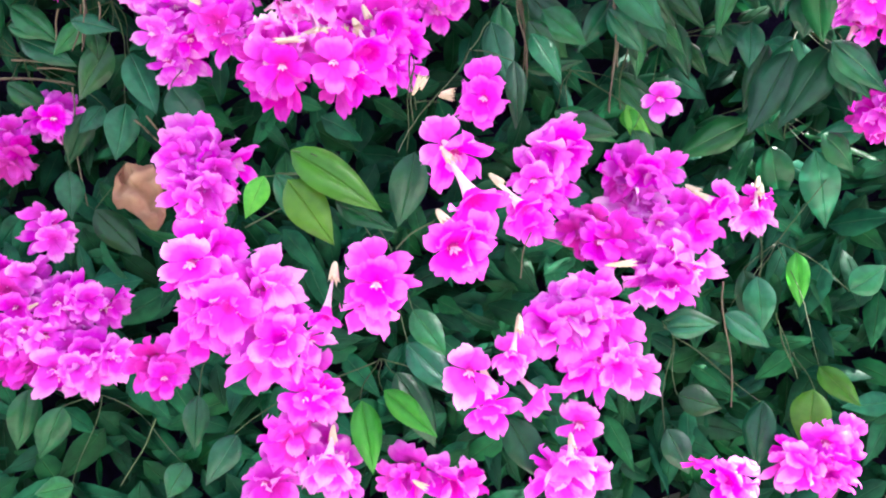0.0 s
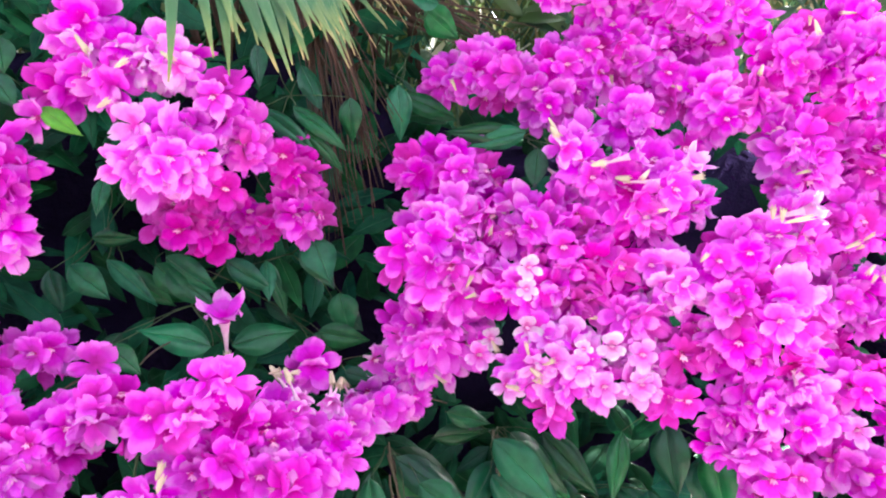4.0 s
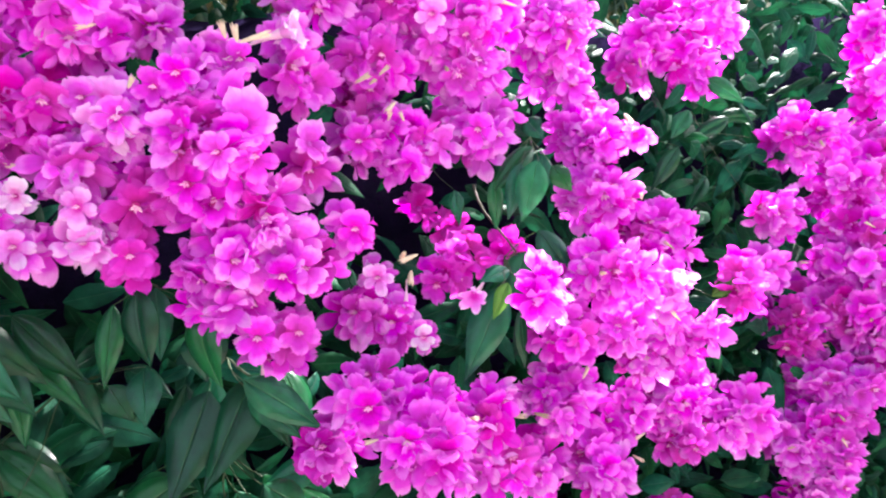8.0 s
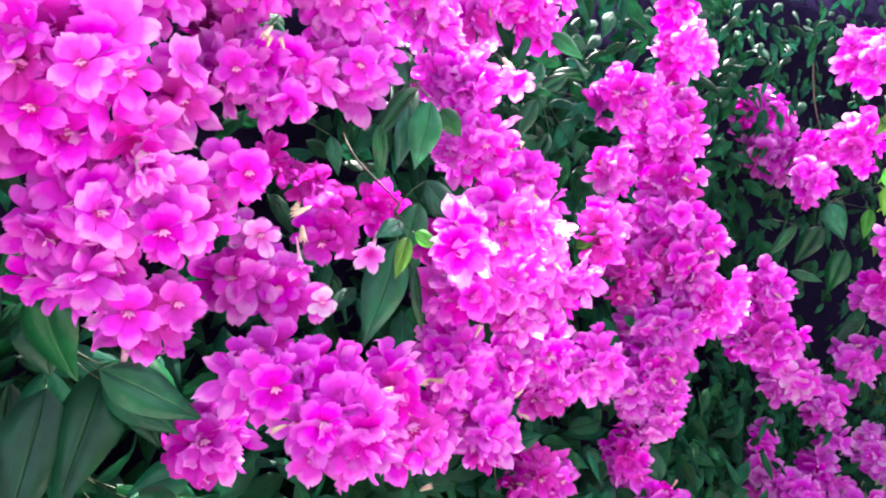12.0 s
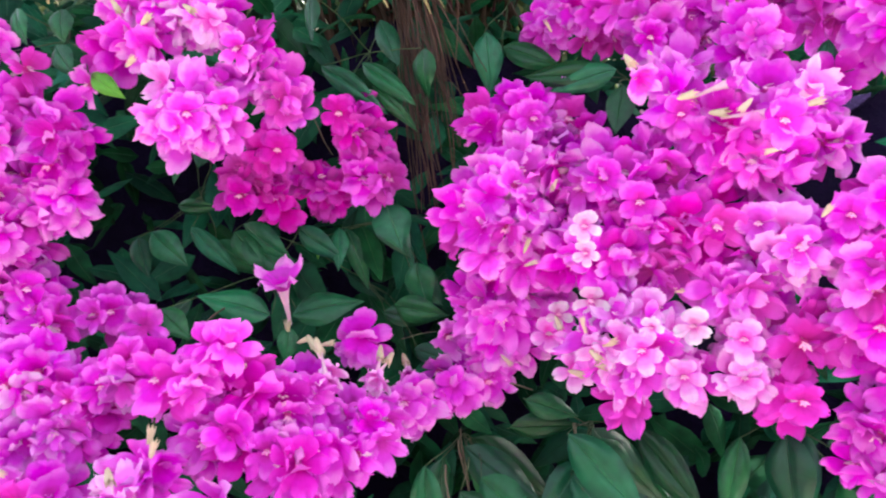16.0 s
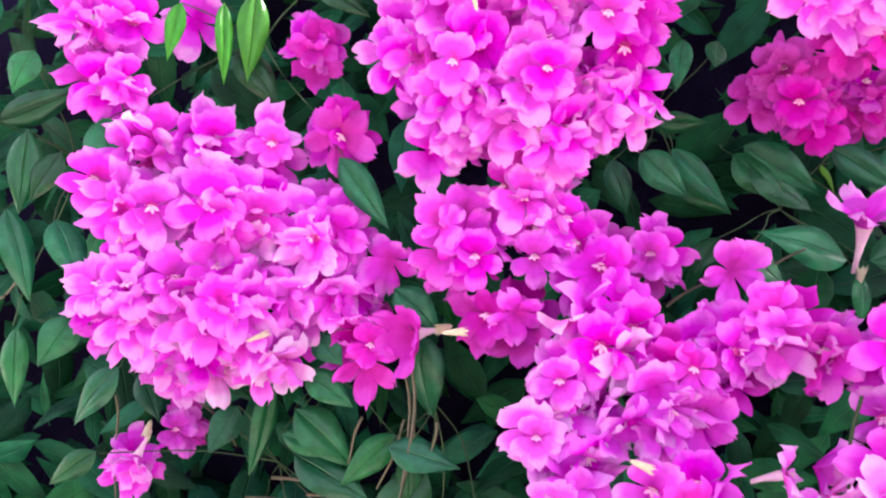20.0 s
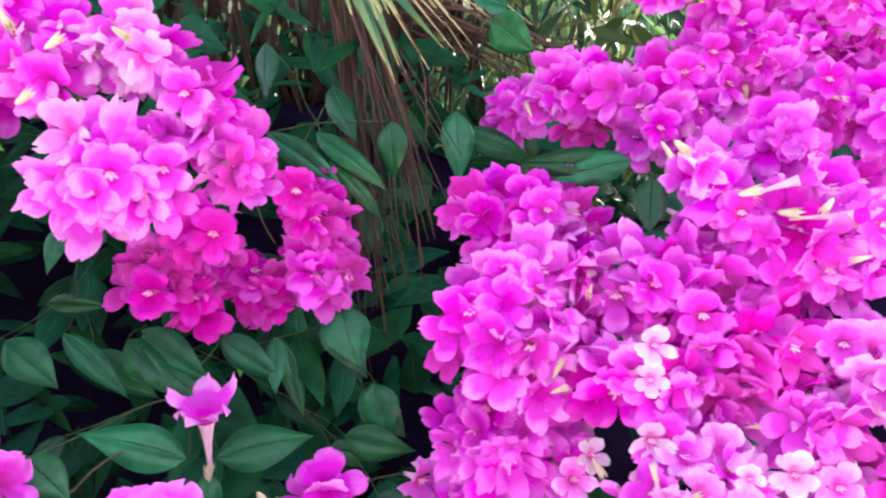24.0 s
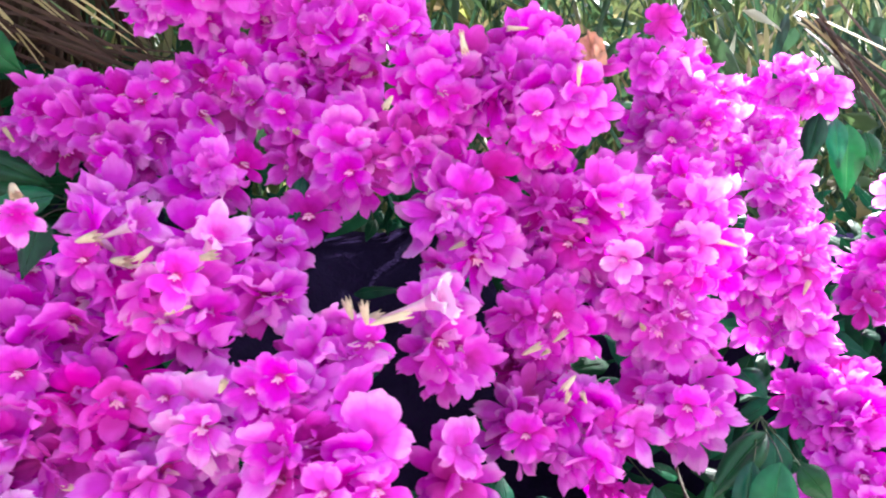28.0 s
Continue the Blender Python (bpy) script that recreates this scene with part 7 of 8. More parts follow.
cluster(-0.745, 0.048, 1.482, 0.052, 0.061, 30, -9, 11, "m")
bloom(-0.782, -0.028, 1.466, 0.24, -0.97, -0.10, 0.053, "m")
cluster(-0.962, 0.054, 1.450, 0.051, 0.069, 39, -6, 12, "m")
cluster(-0.831, 0.105, 1.337, 0.042, 0.033, 32, -1, 5, "m")
cluster(-0.913, 0.068, 1.250, 0.061, 0.056, 37, 3, 11, "m")
bloom(-0.903, 0.041, 1.237, 0.09, -0.99, 0.07, 0.059, "m")
cluster(-0.836, 0.080, 1.285, 0.069, 0.051, 33, 1, 12, "m")
bloom(-0.842, 0.047, 1.239, 0.01, -1.00, 0.06, 0.056, "m")
cluster(-0.778, 0.071, 1.234, 0.045, 0.045, 31, 4, 7, "m")
cluster(-0.711, 0.124, 1.241, 0.045, 0.039, 27, 3, 6, "m")
bloom(-0.697, 0.098, 1.247, 0.45, -0.89, 0.06, 0.057, "m")
bloom(-0.720, 0.088, 1.244, -0.14, -0.99, 0.05, 0.055, "m")
cluster(-0.639, 0.081, 1.228, 0.028, 0.027, 25, 4, 1, "m")
cluster(-1.264, 0.035, 1.340, 0.042, 0.042, 30, -4, 6, "m")
cluster(-1.204, 0.059, 1.347, 0.037, 0.040, 26, -4, 5, "l")
cluster(-1.138, 0.075, 1.349, 0.032, 0.037, 21, -4, 4, "m")
bloom(-1.127, 0.047, 1.350, 0.36, -0.93, -0.08, 0.050, "m")
cluster(-1.258, 0.005, 1.270, 0.050, 0.050, 31, 1, 9, "l")
cluster(-1.170, 0.030, 1.279, 0.070, 0.054, 25, 1, 13, "l")
cluster(-1.080, 0.063, 1.257, 0.059, 0.056, 18, 2, 11, "l")
cluster(-1.271, 0.000, 1.174, 0.060, 0.057, 32, 8, 12, "l")
cluster(-1.171, 0.022, 1.188, 0.076, 0.067, 25, 7, 17, "l")
cluster(-1.075, 0.073, 1.187, 0.077, 0.057, 17, 7, 15, "l")
cluster(-1.249, 0.100, 1.095, 0.068, 0.046, 27, 12, 11, "l")
cluster(-1.126, 0.053, 1.118, 0.056, 0.040, 21, 12, 8, "l")
cluster(-1.033, 0.105, 1.123, 0.040, 0.043, 14, 11, 6, "d")
bloom(-1.017, 0.065, 1.134, 0.23, -0.96, 0.19, 0.053, "d")
trumpet(-0.978, 0.054, 1.147, -0.940, 0.089, 1.153, 0.071, "d")
cluster(-0.999, 0.074, 1.222, 0.025, 0.033, 12, 5, 1, "m")
cluster(-1.314, 0.017, 1.305, 0.023, 0.026, 34, -1, 1, "m")
cluster(-1.321, 0.041, 1.472, 0.056, 0.043, 33, -12, 8, "m")
cluster(-1.313, 0.040, 1.414, 0.053, 0.030, 33, -8, 5, "m")
cluster(-1.242, 0.105, 1.494, 0.024, 0.028, 27, -13, 1, "m")
cluster(-1.329, 0.231, 0.967, 0.040, 0.032, 28, 17, 4, "m")
bloom(-1.312, 0.192, 0.980, 0.45, -0.84, 0.29, 0.052, "m")
cluster(-1.366, 0.181, 0.933, 0.036, 0.036, 31, 19, 4, "l")
trumpet(-1.336, 0.131, 0.950, -1.332, 0.158, 0.989, 0.050, "l")
cluster(-1.259, 0.123, 0.775, 0.097, 0.077, 40, 19, 25, "m")
cluster(-1.104, 0.157, 0.829, 0.049, 0.038, 34, 17, 6, "m")
bloom(-1.083, 0.100, 0.842, 0.44, -0.87, 0.22, 0.062, "m")
cluster(-0.988, 0.056, 1.635, 0.062, 0.056, 26, -16, 12, "m")
bloom(-0.932, 0.022, 1.615, 0.39, -0.88, -0.26, 0.051, "m")
cluster(-0.997, 0.065, 1.565, 0.056, 0.047, 27, -11, 9, "m")
cluster(-0.869, 0.054, 1.629, 0.053, 0.034, 19, -16, 6, "m")
cluster(-0.806, 0.070, 1.591, 0.024, 0.026, 14, -14, 1, "d")
cluster(-0.717, 0.059, 1.565, 0.024, 0.030, 8, -12, 1, "m")
cluster(-0.546, 0.018, 1.506, 0.063, 0.039, -6, -8, 8, "l")
bloom(-0.527, -0.029, 1.507, 0.35, -0.91, -0.21, 0.060, "l")
bloom(-0.543, -0.033, 1.491, -0.11, -0.98, -0.14, 0.049, "l")
cluster(-0.451, 0.062, 1.554, 0.042, 0.045, -12, -11, 6, "m")
cluster(-0.467, 0.037, 1.609, 0.038, 0.031, -12, -16, 4, "m")
bloom(-0.482, 0.008, 1.597, -0.18, -0.95, -0.27, 0.053, "l")
cluster(-0.658, 0.063, 1.688, 0.052, 0.052, 3, -21, 9, "m")
pod(-0.655, 0.016, 1.670, -0.631, 0.006, 1.638)
cluster(-0.554, 0.046, 1.650, 0.057, 0.048, -5, -19, 9, "p")
cluster(-0.684, 0.063, 1.611, 0.035, 0.032, 5, -15, 4, "d")
cluster(-0.624, 0.046, 1.621, 0.047, 0.038, 1, -17, 6, "l")
pod(-0.602, -0.002, 1.626, -0.581, -0.016, 1.636)
pod(-0.622, -0.001, 1.573, -0.601, -0.015, 1.582)
cluster(-0.553, 0.211, 1.448, 0.045, 0.036, -4, -3, 6, "d")
bloom(-0.546, 0.189, 1.421, -0.30, -0.94, -0.14, 0.060, "d")
cluster(-0.513, 0.242, 1.418, 0.043, 0.035, -6, -1, 5, "d")
trumpet(-0.472, 0.174, 1.299, -0.467, 0.195, 1.221, 0.073, "l")
cluster(-0.430, 0.271, 1.433, 0.044, 0.044, -11, -2, 7, "d")
cluster(-0.364, 0.246, 1.472, 0.048, 0.059, -15, -4, 10, "d")
cluster(-0.371, 0.197, 1.529, 0.034, 0.034, -15, -8, 4, "d")
bloom(-0.383, 0.195, 1.547, 0.31, -0.93, -0.22, 0.049, "d")
bloom(-0.385, 0.166, 1.543, 0.18, -0.96, -0.21, 0.058, "d")
cluster(0.312, -0.044, 1.422, 0.061, 0.039, -19, -6, 8, "m")
bloom(0.342, -0.065, 1.429, -0.58, -0.81, -0.11, 0.051, "m")
pod(0.325, -0.072, 1.453, 0.315, -0.085, 1.477)
pod(0.339, -0.075, 1.448, 0.330, -0.085, 1.474)
pod(0.341, -0.076, 1.448, 0.383, -0.106, 1.462)
cluster(0.277, -0.071, 1.373, 0.065, 0.044, -18, -3, 10, "m")
bloom(0.252, -0.122, 1.401, -0.53, -0.85, -0.09, 0.049, "m")
bloom(0.232, -0.081, 1.390, -0.48, -0.88, -0.07, 0.048, "m")
cluster(0.305, -0.109, 1.316, 0.080, 0.050, -20, 1, 13, "m")
bloom(0.287, -0.141, 1.309, -0.58, -0.81, 0.05, 0.055, "l")
cluster(0.258, -0.051, 1.281, 0.052, 0.055, -16, 3, 10, "m")
bloom(0.259, -0.089, 1.272, -0.51, -0.85, 0.10, 0.063, "m")
cluster(0.322, -0.068, 1.236, 0.084, 0.053, -20, 6, 15, "m")
trumpet(0.363, -0.107, 1.213, 0.350, -0.073, 1.252, 0.039, "l")
trumpet(0.354, -0.101, 1.200, 0.356, -0.080, 1.240, 0.039, "l")
trumpet(0.358, -0.109, 1.211, 0.348, -0.070, 1.250, 0.043, "l")
cluster(0.311, -0.063, 1.169, 0.081, 0.053, -20, 11, 15, "m")
cluster(0.404, -0.053, 1.161, 0.060, 0.063, -25, 10, 13, "m")
bloom(0.374, -0.093, 1.145, -0.28, -0.95, 0.14, 0.058, "m")
cluster(0.304, -0.046, 1.105, 0.068, 0.036, -19, 14, 8, "m")
bloom(0.344, -0.059, 1.059, -0.24, -0.95, 0.22, 0.062, "m")
cluster(0.385, 0.006, 1.033, 0.059, 0.047, -22, 17, 9, "m")
bloom(0.407, -0.046, 1.056, -0.30, -0.93, 0.21, 0.060, "m")
cluster(0.439, -0.029, 1.302, 0.039, 0.046, -26, 2, 6, "m")
cluster(0.197, -0.030, 1.351, 0.038, 0.041, -12, -2, 5, "l")
bloom(0.189, -0.060, 1.355, -0.41, -0.91, -0.02, 0.058, "l")
cluster(0.151, 0.009, 1.242, 0.031, 0.031, -8, 5, 3, "p")
cluster(0.157, 0.004, 1.196, 0.029, 0.024, -9, 8, 1, "p")
bloom(0.145, -0.021, 1.203, -0.33, -0.92, 0.20, 0.045, "p")
cluster(0.089, -0.006, 1.198, 0.030, 0.043, -4, 9, 3, "l")
bloom(0.070, -0.051, 1.207, -0.25, -0.95, 0.21, 0.047, "p")
cluster(0.197, -0.006, 1.179, 0.032, 0.032, -11, 10, 3, "d")
bloom(0.193, -0.070, 1.186, -0.10, -0.99, 0.10, 0.052, "d")
cluster(0.486, -0.052, 1.200, 0.037, 0.040, -30, 8, 5, "m")
bloom(0.481, -0.090, 1.201, -0.38, -0.92, 0.08, 0.055, "m")
cluster(0.439, 0.020, 1.471, 0.040, 0.036, -25, -8, 5, "l")
trumpet(0.424, -0.048, 1.475, 0.357, -0.005, 1.457, 0.054, "w")
cluster(0.585, 0.067, 1.454, 0.072, 0.082, -24, -8, 20, "m")
pod(0.541, 0.028, 1.415, 0.562, 0.007, 1.431)
pod(0.566, 0.031, 1.414, 0.571, 0.015, 1.422)
cluster(0.709, 0.070, 1.506, 0.081, 0.066, -29, -10, 18, "m")
bloom(0.680, 0.030, 1.529, -0.64, -0.76, -0.10, 0.055, "p")
cluster(0.555, 0.057, 1.332, 0.053, 0.057, -23, -3, 10, "m")
bloom(0.533, 0.005, 1.326, -0.39, -0.92, -0.04, 0.056, "m")
cluster(0.627, 0.043, 1.308, 0.049, 0.054, -26, -1, 9, "m")
cluster(0.789, 0.083, 1.347, 0.080, 0.064, -32, -3, 17, "m")
bloom(0.767, 0.037, 1.344, -0.53, -0.84, -0.05, 0.061, "m")
cluster(0.770, 0.074, 1.458, 0.078, 0.083, -32, -8, 22, "m")
cluster(0.963, 0.091, 1.525, 0.084, 0.079, -38, -10, 23, "m")
cluster(1.034, 0.147, 1.456, 0.072, 0.060, -39, -7, 15, "l")
cluster(1.430, 0.270, 1.560, 0.110, 0.115, -47, -8, 34, "m")
cluster(1.540, 0.265, 1.500, 0.080, 0.070, -48, -6, 14, "m")
cluster(1.590, 0.262, 1.625, 0.105, 0.095, -50, -10, 26, "l")
cluster(1.041, 0.073, 1.340, 0.087, 0.058, -41, -2, 17, "m")
cluster(1.023, 0.030, 1.226, 0.091, 0.074, -41, 2, 23, "m")
cluster(1.104, 0.002, 1.330, 0.028, 0.032, -45, -2, 1, "m")
trumpet(1.066, -0.037, 1.328, 1.068, -0.007, 1.361, 0.046, "m")
cluster(1.227, 0.078, 1.121, 0.101, 0.076, -46, 6, 26, "m")
cluster(0.935, -0.097, 1.097, 0.082, 0.061, -42, 8, 17, "m")
cluster(1.077, -0.054, 1.025, 0.084, 0.072, -45, 10, 20, "l")
bloom(1.037, -0.079, 1.034, -0.69, -0.70, 0.18, 0.069, "l")
cluster(0.695, -0.231, 1.100, 0.035, 0.049, -37, 10, 6, "m")
bloom(0.750, -0.158, 1.079, -0.59, -0.78, 0.18, 0.064, "m")
trumpet(0.757, -0.147, 1.084, 0.796, -0.154, 1.099, 0.052, "l")
cluster(0.841, -0.097, 1.003, 0.074, 0.049, -39, 13, 12, "m")
cluster(0.951, -0.085, 0.995, 0.078, 0.047, -42, 13, 12, "m")
cluster(1.172, -0.055, 0.947, 0.087, 0.052, -48, 13, 15, "m")
cluster(0.690, 0.040, 1.095, 0.050, 0.036, -31, 8, 5, "d")
trumpet(0.700, -0.040, 1.070, 0.760, -0.010, 1.100, 0.046, "p")
pod(0.604, -0.039, 1.150, 0.568, -0.033, 1.140)
cluster(0.538, 0.039, 1.049, 0.053, 0.046, -23, 11, 8, "m")
bloom(0.522, 0.032, 1.059, -0.48, -0.86, 0.15, 0.058, "m")
cluster(0.584, 0.009, 1.039, 0.043, 0.048, -25, 12, 7, "m")
bloom(0.570, -0.003, 1.042, -0.53, -0.83, 0.17, 0.056, "m")
trumpet(0.576, -0.044, 1.068, 0.596, -0.025, 1.113, 0.031, "l")
cluster(0.577, 0.058, 1.105, 0.032, 0.032, -24, 8, 3, "p")
bloom(0.555, 0.009, 1.113, -0.40, -0.90, 0.15, 0.051, "p")
pod(0.577, -0.029, 1.147, 0.579, -0.050, 1.154)
cluster(0.612, -0.029, 1.017, 0.021, 0.021, -27, 13, 1, "p")
bloom(0.593, -0.066, 1.026, -0.45, -0.86, 0.23, 0.039, "w")
cluster(0.498, -0.074, 0.951, 0.061, 0.061, -23, 18, 13, "m")
bloom(0.469, -0.133, 0.957, -0.36, -0.88, 0.32, 0.062, "m")
cluster(0.460, 0.012, 0.859, 0.056, 0.051, -19, 21, 10, "m")
cluster(0.560, -0.097, 0.933, 0.066, 0.057, -27, 19, 13, "m")
bloom(0.570, -0.073, 0.958, -0.56, -0.79, 0.27, 0.058, "m")
pod(0.633, -0.127, 0.909, 0.642, -0.146, 0.911)
cluster(0.545, -0.156, 0.887, 0.075, 0.063, -27, 22, 16, "m")
bloom(0.513, -0.161, 0.908, -0.40, -0.84, 0.36, 0.062, "m")
cluster(0.691, -0.066, 0.880, 0.072, 0.063, -32, 20, 15, "m")
pod(0.749, -0.061, 0.871, 0.774, -0.090, 0.870)
cluster(0.709, -0.050, 0.775, 0.084, 0.050, -32, 24, 14, "m")
pod(0.744, -0.050, 0.825, 0.769, -0.079, 0.819)
pod(0.626, -0.100, 0.742, 0.630, -0.124, 0.750)
cluster(0.887, -0.021, 0.858, 0.081, 0.075, -38, 18, 21, "m")
pod(0.836, -0.013, 0.844, 0.848, -0.050, 0.842)
cluster(0.843, -0.008, 0.737, 0.059, 0.065, -36, 23, 13, "m")
pod(0.786, -0.039, 0.677, 0.793, -0.064, 0.694)
cluster(1.059, 0.045, 0.772, 0.096, 0.078, -42, 19, 25, "m")
cluster(0.992, -0.005, 0.700, 0.074, 0.069, -41, 23, 17, "m")
cluster(1.267, 0.077, 0.771, 0.098, 0.085, -47, 18, 28, "m")
cluster(1.439, 0.060, 0.690, 0.117, 0.089, -51, 19, 28, "l")
cluster(1.298, 0.065, 0.666, 0.079, 0.053, -48, 21, 14, "m")
cluster(1.118, 0.003, 0.893, 0.065, 0.047, -45, 15, 10, "m")
cluster(1.878, 0.224, 1.323, 0.108, 0.083, -61, -3, 24, "m")
cluster(2.227, 0.216, 1.235, 0.105, 0.152, -65, -1, 43, "m")
cluster(1.670, 0.126, 1.145, 0.053, 0.060, -60, 2, 9, "m")
cluster(1.973, 0.099, 1.058, 0.099, 0.102, -65, 4, 27, "m")
cluster(1.347, -0.035, 1.025, 0.049, 0.068, -59, 7, 11, "d")
cluster(1.983, 0.069, 0.888, 0.138, 0.147, -66, 9, 55, "m")
cluster(1.773, 0.140, 0.836, 0.073, 0.082, -61, 11, 16, "d")
cluster(2.011, 0.029, 0.753, 0.148, 0.113, -67, 12, 46, "m")
cluster(2.501, -0.001, 0.690, 0.082, 0.103, -72, 11, 23, "m")
cluster(2.454, 0.000, 0.531, 0.144, 0.092, -72, 15, 36, "m")
cluster(2.649, -0.031, 0.349, 0.114, 0.092, -74, 18, 28, "l")
cluster(1.823, 0.064, 0.658, 0.132, 0.099, -64, 16, 36, "m")
cluster(1.727, 0.077, 0.555, 0.121, 0.089, -62, 19, 29, "m")
cluster(1.764, 0.046, 0.452, 0.079, 0.062, -64, 22, 13, "l")
cluster(2.245, 0.205, 1.486, 0.103, 0.094, -65, -7, 26, "m")
cluster(3.184, 0.284, 1.291, 0.141, 0.102, -71, -1, 39, "m")
cluster(3.114, 0.152, 1.123, 0.185, 0.111, -73, 1, 56, "m")
cluster(2.948, 0.012, 1.029, 0.081, 0.081, -74, 3, 18, "m")
cluster(3.032, -0.127, 1.172, 0.091, 0.114, -77, 1, 28, "m")
cluster(2.977, -0.148, 1.466, 0.098, 0.120, -78, -5, 32, "m")
cluster(1.714, 0.090, 0.329, 0.069, 0.066, -62, 25, 12, "m")
cluster(1.753, 0.034, 0.201, 0.116, 0.091, -64, 28, 29, "m")
cluster(1.292, 0.118, 0.450, 0.082, 0.075, -53, 26, 17, "d")
cluster(1.477, 0.156, 0.378, 0.048, 0.048, -56, 26, 6, "m")
cluster(2.679, 0.057, 0.077, 0.067, 0.062, -72, 22, 11, "l")
cluster(2.635, -0.109, -0.127, 0.100, 0.080, -75, 27, 22, "l")
cluster(3.015, -0.271, -0.010, 0.107, 0.100, -80, 22, 29, "l")
cluster(3.076, -0.311, 0.409, 0.128, 0.105, -81, 15, 36, "l")
cluster(3.139, -0.220, 0.591, 0.107, 0.119, -79, 11, 35, "m")
cluster(3.073, -0.336, 0.711, 0.113, 0.113, -81, 9, 35, "m")
cluster(2.959, -0.400, 0.896, 0.117, 0.096, -82, 6, 31, "m")
cluster(3.012, -0.510, 0.711, 0.086, 0.150, -85, 9, 35, "m")
cluster(-0.584, -0.281, 1.004, 0.055, 0.055, 11, 13, 10, "d")
bloom(-0.566, -0.335, 1.015, 0.18, -0.97, 0.18, 0.062, "d")
trumpet(-0.567, -0.264, 1.038, -0.523, -0.227, 1.044, 0.057, "l")
pod(-0.569, -0.261, 1.037, -0.519, -0.260, 1.050)
pod(-0.576, -0.304, 1.043, -0.535, -0.303, 1.045)
cluster(-0.494, -0.308, 1.003, 0.045, 0.050, 6, 13, 6, "d")
trumpet(-0.522, -0.200, 1.081, -0.541, -0.170, 1.104, 0.050, "l")
trumpet(-0.594, -0.260, 1.049, -0.594, -0.230, 1.064, 0.050, "p")
pod(-0.555, -0.270, 1.039, -0.590, -0.290, 1.038)
trumpet(-0.546, -0.270, 1.028, -0.535, -0.240, 1.044, 0.046, "p")
pod(-0.491, -0.270, 1.032, -0.490, -0.290, 1.063)
trumpet(-0.457, -0.300, 1.023, -0.479, -0.240, 1.055, 0.064, "m")
trumpet(-0.433, -0.220, 1.050, -0.458, -0.180, 1.067, 0.056, "m")
bloom(-0.499, -0.356, 1.025, 0.11, -0.98, 0.18, 0.062, "m")
pod(-0.403, -0.313, 0.973, -0.386, -0.321, 1.005)
cluster(-0.435, -0.201, 1.022, 0.050, 0.068, 2, 11, 12, "m")
trumpet(-0.452, -0.216, 1.020, -0.468, -0.192, 1.064, 0.047, "l")
pod(-0.483, -0.247, 1.030, -0.475, -0.255, 1.055)
cluster(-0.699, -0.270, 0.864, 0.066, 0.062, 17, 19, 14, "l")
cluster(-0.654, -0.501, 0.824, 0.045, 0.038, 19, 24, 6, "m")
cluster(-0.608, -0.527, 0.789, 0.072, 0.045, 16, 28, 11, "l")
cluster(-0.566, -0.511, 0.717, 0.054, 0.051, 13, 32, 9, "m")
cluster(-0.657, -0.491, 0.731, 0.048, 0.037, 19, 29, 6, "m")
cluster(-0.443, -0.608, 0.843, 0.034, 0.044, 4, 28, 5, "m")
bloom(-0.439, -0.655, 0.871, 0.06, -0.88, 0.46, 0.054, "m")
trumpet(-0.495, -0.622, 0.816, -0.488, -0.580, 0.849, 0.035, "m")
cluster(-0.715, -0.264, 0.871, 0.055, 0.047, 18, 17, 9, "l")
cluster(-0.700, -0.302, 0.826, 0.050, 0.038, 18, 20, 6, "m")
pod(-0.705, -0.391, 0.829, -0.636, -0.406, 0.830)
cluster(-0.361, -0.450, 0.935, 0.034, 0.030, -2, 18, 2, "m")
trumpet(-0.332, -0.530, 0.900, -0.366, -0.480, 0.944, 0.074, "m")
trumpet(-0.276, -0.470, 0.661, -0.270, -0.450, 0.704, 0.040, "p")
trumpet(-0.298, -0.420, 0.550, -0.308, -0.400, 0.592, 0.036, "l")
pod(-0.315, -0.495, 0.924, -0.301, -0.511, 0.919)
cluster(-0.358, -0.646, 0.904, 0.034, 0.020, -3, 25, 2, "m")
trumpet(-0.355, -0.620, 0.892, -0.374, -0.580, 0.909, 0.066, "m")
cluster(-0.313, -0.345, 0.975, 0.027, 0.044, -5, 13, 3, "m")
bloom(-0.315, -0.375, 0.982, -0.09, -0.97, 0.23, 0.056, "m")
pod(-0.392, -0.319, 0.981, -0.384, -0.322, 1.003)
pod(-0.367, -0.336, 0.980, -0.345, -0.347, 0.986)
pod(-0.369, -0.324, 0.974, -0.345, -0.338, 0.975)
cluster(-0.236, -0.358, 0.859, 0.046, 0.044, -10, 20, 7, "m")
bloom(-0.248, -0.384, 0.876, -0.16, -0.93, 0.33, 0.052, "l")
cluster(-0.253, -0.407, 0.831, 0.031, 0.023, -9, 23, 2, "m")
trumpet(-0.261, -0.430, 0.849, -0.299, -0.390, 0.881, 0.066, "m")
cluster(-0.207, -0.333, 0.898, 0.039, 0.028, -11, 17, 4, "m")
cluster(-0.068, -0.250, 0.826, 0.067, 0.045, -18, 19, 10, "m")
cluster(-0.039, -0.287, 0.768, 0.085, 0.053, -20, 22, 15, "l")
pod(-0.005, -0.311, 0.830, 0.014, -0.328, 0.823)
cluster(-0.152, -0.338, 0.779, 0.059, 0.038, -15, 23, 8, "d")
cluster(-0.057, -0.383, 0.741, 0.062, 0.050, -21, 25, 10, "l")
cluster(0.054, -0.267, 0.799, 0.020, 0.031, -24, 20, 1, "m")
trumpet(0.031, -0.321, 0.811, 0.000, -0.287, 0.825, 0.048, "m")
trumpet(0.214, -0.040, 0.671, 0.239, 0.000, 0.729, 0.062, "l")
